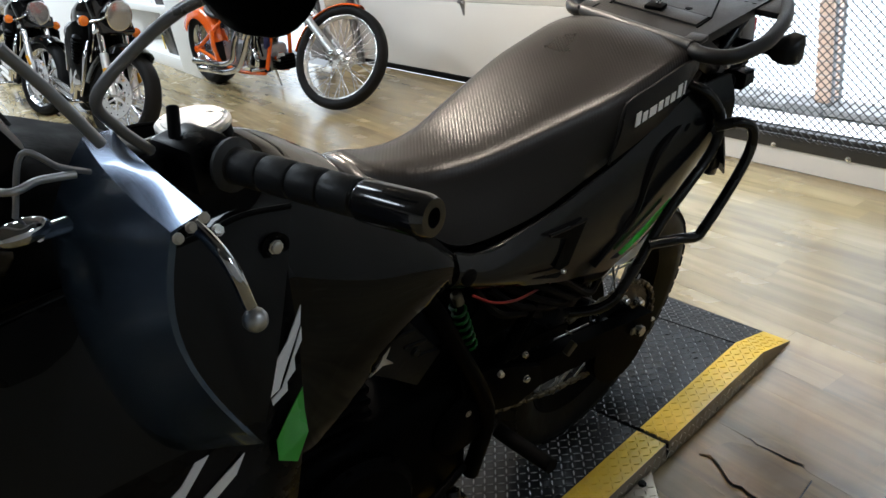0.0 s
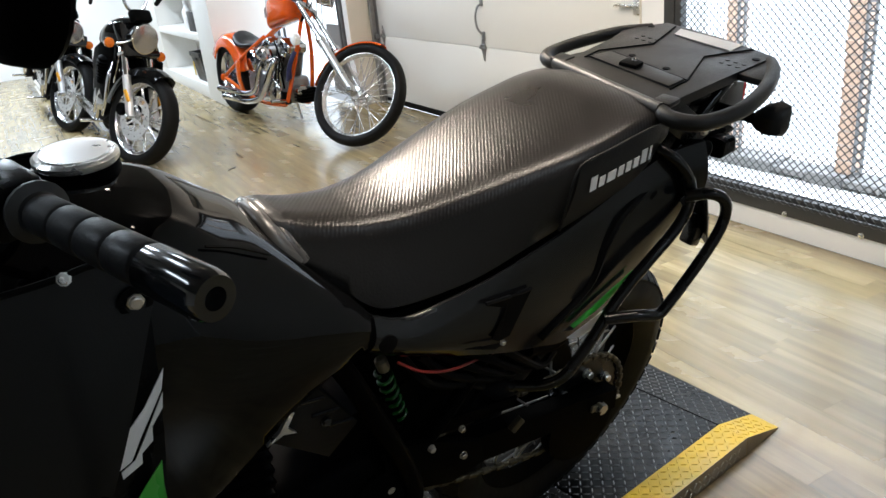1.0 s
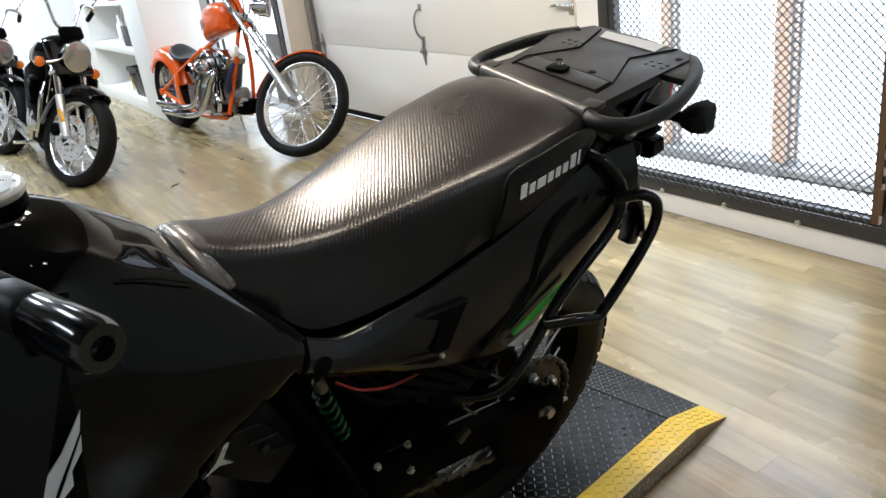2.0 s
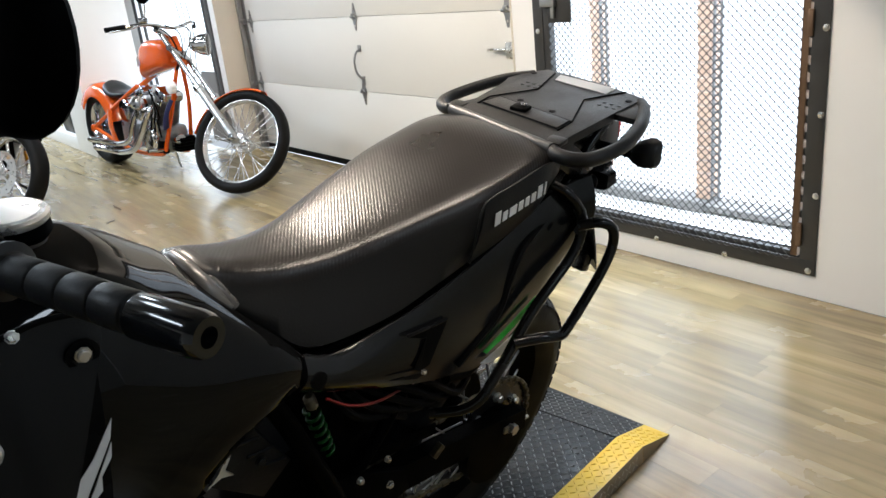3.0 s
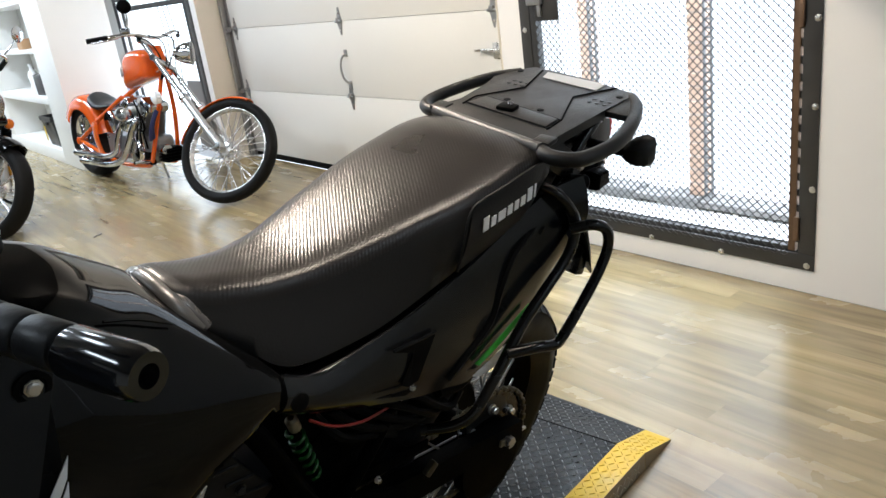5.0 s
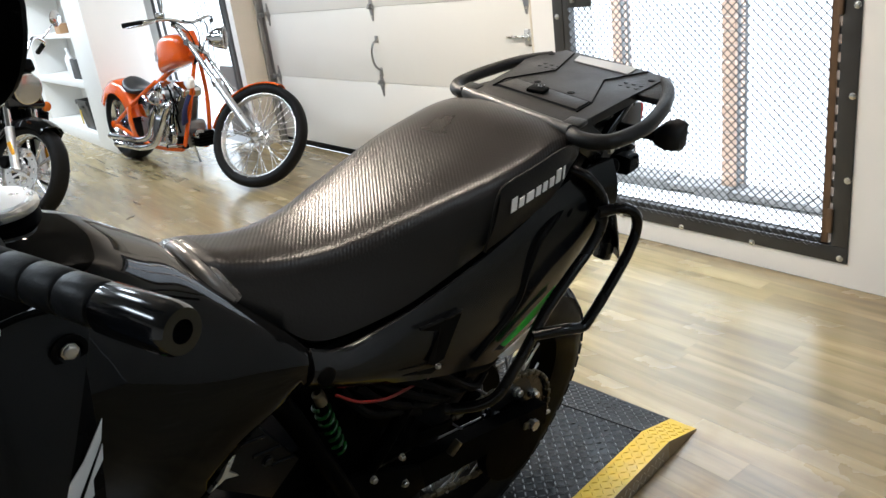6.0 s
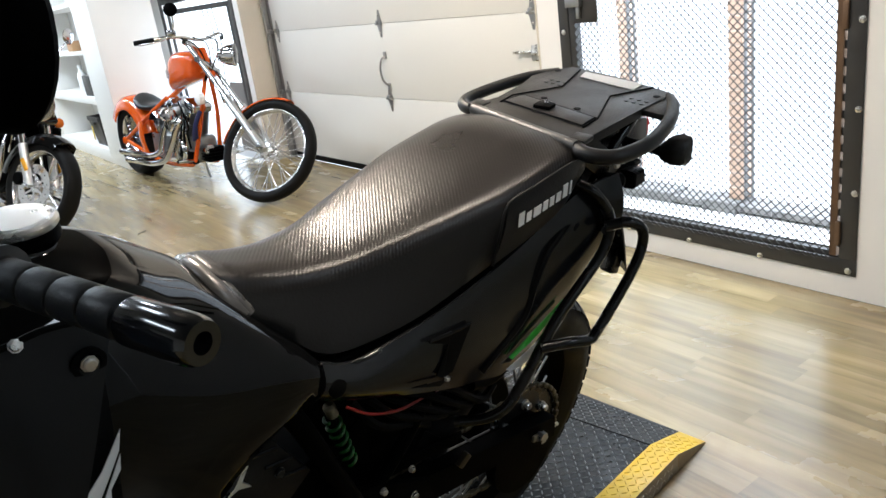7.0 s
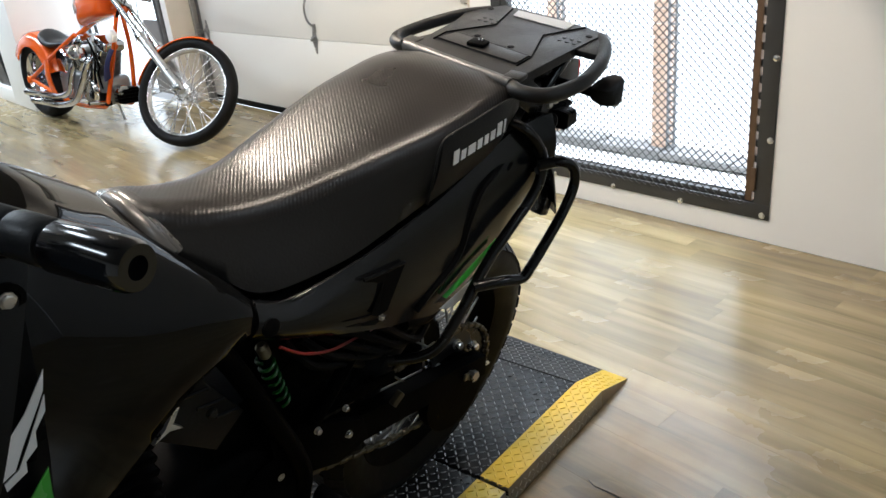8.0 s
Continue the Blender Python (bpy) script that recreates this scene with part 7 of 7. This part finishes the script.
    add_loft(bm, [[(x, wd * math.cos(t), (a + b) / 2 + (b - a) / 2 * math.sin(t)) for t in [2 * math.pi * k / 16 for k in range(16)]] for x, wd, a, b in smooth_rows(stn, 4)])
    part("seat", bm, M_VINYL, c, "black leather seat", 70)
    bm = bmesh.new()
    rings = []
    for k in range(13):
        a = radians(15 + k * 14)
        ring = []
        for yy, dr in ((-0.105, -0.07), (-0.10, -0.01), (-0.06, 0.02), (0, 0.03), (0.06, 0.02), (0.10, -0.01), (0.105, -0.07), (0.098, -0.07), (0.09, -0.01), (0, 0.022), (-0.09, -0.01), (-0.098, -0.07)):
            ring.append(((0.355 + dr) * math.cos(a), yy, 0.32 + (0.355 + dr) * math.sin(a)))
        rings.append(ring)
    add_loft(bm, rings)
    part("rear_mudguard", bm, M_GLOSS, c, "gloss black rear mudguard", 60)
    for k in range(2):
        tube_part("exhaust_pipe", [(0.72 + 0.2 * k, -0.10, 0.50), (0.74 + 0.2 * k, -0.19, 0.42), (0.66 + 0.1 * k, -0.20, 0.26 - 0.05 * k), (0.2, -0.205, 0.25 - 0.06 * k), (-0.25, -0.215, 0.25 - 0.06 * k)], 0.03, M_CHROME, c, "chrome exhaust pipe", 14, 5)
    tube_part("side_stand", [(0.70, 0.13, 0.17), (0.72, 0.24, 0.10), (0.76, 0.36, 0.03), (0.77, 0.45, 0.016)], 0.011, M_BLKMET, c, "", 8)
    tube_part("radiator_hose", [(1.12, -0.05, 0.50), (1.18, -0.09, 0.45), (1.12, -0.11, 0.35)], 0.012, M_RUBBER, c, "", 8)
    bm = bmesh.new()
    add_box(bm, (1.15, 0, 0.45), (0.05, 0.20, 0.30), (0, -12, 0), 0.008)
    part("radiator", bm, M_ENGBLK, c, "black radiator")
    bm = bmesh.new()
    add_loft(bm, [[(x, -w, a), (x, -w, b), (x, w, b), (x, w, a)] for x, w, a, b in ((0.40, 0.19, 0.20, 0.62), (0.80, 0.215, 0.18, 0.74), (1.06, 0.20, 0.22, 0.80), (1.15, 0.15, 0.30, 0.82))])
    part("engine_block", bm, M_ENGBLK, c, "black engine block")
    for sg in (1, -1):
        cyl_part("horn", (1.20, sg * 0.06, 0.62), (1.235, sg * 0.062, 0.61), 0.04, M_CHROME, c, "chrome horn", 18, 0.006)
        bm = bmesh.new()
        add_lathe(bm, [(0.052, -0.10), (0.058, -0.09)] + [q for k in range(7) for q in ((0.046, -0.08 + k * 0.024), (0.060, -0.076 + k * 0.024), (0.060, -0.068 + k * 0.024), (0.046, -0.064 + k * 0.024))] + [(0.05, 0.10), (0.03, 0.115)], 16, axis_m((1.05, sg * 0.175, 0.60), (0.35, 0, 1)))
        part("finned_cover", bm, M_ENGBLK, c, "finned black cylinder")
        bm = bmesh.new()
        add_lathe(bm, [(0.02, -0.03), (0.06, -0.02), (0.066, 0.0), (0.05, 0.02), (0.015, 0.028)], 20, axis_m((1.0, sg * 0.205, 0.36), (0.3, sg, 0)))
        part("engine_cover", bm, M_CHROME, c, "round chrome engine cover", 40)
        tube_part("chrome_pipe", [(1.14, sg * 0.13, 0.66), (1.20, sg * 0.17, 0.56), (1.17, sg * 0.19, 0.40), (1.05, sg * 0.20, 0.27)], 0.015, M_CHROME, c, "", 12)
        for k in range(3):
            tube_part("engine_hose", [(1.19 - 0.02 * k, sg * (0.05 + 0.03 * k), 0.80), (1.24, sg * (0.08 + 0.025 * k), 0.68), (1.20 - 0.03 * k, sg * (0.10 + 0.03 * k), 0.52)], 0.008, M_RUBBER if k != 1 else M_CHROME, c, "", 7)
        box_part("side_plate", (0.92, sg * 0.185, 0.26), (0.26, 0.03, 0.10), M_ENGBLK, c, "", 0.012)
    return c


def place_cruiser(px, py, heading, steer, lean, label):
    """px, py: where the front tyre stands; heading: the way it faces, in degrees."""
    h = radians(heading)
    x0, y0 = px - 1.60 * math.cos(h), py - 1.60 * math.sin(h)
    return cruiser(pose(x0, y0, 0, 0, 0, heading) @ pose(0, 0, 0, -lean, 0, 0), steer, label, "parked cruisers")


place_cruiser(-0.145, 4.64, -90, 30, 12, "black cruiser motorcycle with amber indicators and cast wheels")
place_cruiser(-0.42, 6.62, -90, 26, 10, "black cruiser motorcycle with a turned front wheel")
place_cruiser(-0.48, 9.2, -90, 14, 8, "black and chrome cruiser motorcycle with a dark seat")


# ---- floor planks ----
def planks():
    rng = random.Random(5)
    W, L = 0.092, 0.92
    bm = bmesh.new()
    add_box(bm, (0, 0, -0.005), (W - 0.0002, L - 0.0002, 0.010))
    first = part("plank", bm, M_PLANK, floor, "", 30, False)
    used = False
    rest = bmesh.new()
    nx = 0
    x = 1.752 - W / 2
    while x > -4.4:
        y = -3.4 - rng.random() * L
        while y < 12.0:
            y0, y1 = max(y, -3.48), min(y + L, 11.98)
            if y1 - y0 > 0.05:
                whole = abs((y1 - y0) - L) < 1e-6
                if whole and x > -0.25 and -1.0 < y < 5.6 and nx < 290:
                    ob = first if not used else new("plank", first.data)
                    used = True
                    ob.parent = floor
                    ob.location = (x, (y0 + y1) / 2, rng.uniform(-0.0002, 0.0))
                    nx += 1
                else:
                    add_box(rest, (x, (y0 + y1) / 2, -0.0052), (W - 0.0002, y1 - y0 - 0.0002, 0.010))
            y += L
        x -= W
    for k in range(3):
        add_box(rest, (1.752 + 0.077 * (k + 0.5), 3.35, -0.0052), (0.0766, 3.7, 0.010))
    ob = part("plank_field", rest, M_PLANK, floor, "", 30, False)
    ob["kind"] = "stuff"


planks()


# ---- loose bits on the floor ----
def peeled_piece(pts, lifts, label):
    """A torn sheet of the floor covering whose edge has curled up."""
    cx, cy = sum(p[0] for p in pts) / len(pts), sum(p[1] for p in pts) / len(pts)
    bm = bmesh.new()
    loops = []
    for dz in (0.0016, 0.0004):
        mid = bm.verts.new((0, 0, dz))
        rim = [bm.verts.new((x - cx, y - cy, dz + h)) for (x, y), h in zip(pts, lifts)]
        loops.append(rim)
        for k in range(len(rim)):
            bm.faces.new((mid, rim[k], rim[(k + 1) % len(rim)]))
    for k in range(len(pts)):
        q = (k + 1) % len(pts)
        bm.faces.new((loops[0][k], loops[0][q], loops[1][q], loops[1][k]))
    ob = part("peeled_floor_piece", bm, M_PLANK, None, "", 20)
    ob.location = (cx, cy, 0)
    # dark sheet, slightly larger, paints the shadow along the lifted edge
    bm = bmesh.new()
    add_prism(bm, [((x - cx) * 1.02 - 0.0015, (y - cy) * 1.02 - 0.001, 0.0002) for x, y in pts], (0, 0, 0.0005))
    part("underlay", bm, M_BIN, ob, "dark sheet standing in for the shadow under the torn edge")
    tagged(ob, label, "floor piece")


tear = [(0.157, -0.165), (0.168, -0.186), (0.156, -0.221), (0.143, -0.245), (0.134, -0.261), (0.128, -0.28), (0.137, -0.297), (0.131, -0.318), (0.133, -0.335), (0.131, -0.369), (0.168, -0.402), (0.197, -0.393), (0.261, -0.379),
        (0.278, -0.346), (0.27, -0.308), (0.267, -0.269), (0.261, -0.232), (0.241, -0.185), (0.199, -0.167)]
peeled_piece(tear, [0.002, 0.005, 0.007, 0.008, 0.008, 0.006, 0.007, 0.006, 0.005, 0.003, 0.0, 0.0, 0.002, 0.005, 0.007, 0.006, 0.003, 0.0, 0.0], "torn wood-look vinyl piece curling up from the floor")
peeled_piece([(0.285, -0.205), (0.312, -0.235), (0.322, -0.275), (0.300, -0.315), (0.287, -0.345), (0.282, -0.305), (0.280, -0.262), (0.276, -0.228)], [0.0, 0.0, 0.001, 0.003, 0.006, 0.003, 0.002, 0.0], "small torn wood-look vinyl flap on the floor")
bm = bmesh.new()
add_tube(bm, [(-0.03, -0.02, 0.003), (-0.005, 0.0, 0.006), (0.012, 0.004, 0.004), (0.03, 0.024, 0.003)], 0.003, 6, 3)
ob = part("twig", bm, M_BIN)
ob.location = (0.30, 3.91, 0)
tagged(ob, "small dark broken twig lying on the floor", "twig")
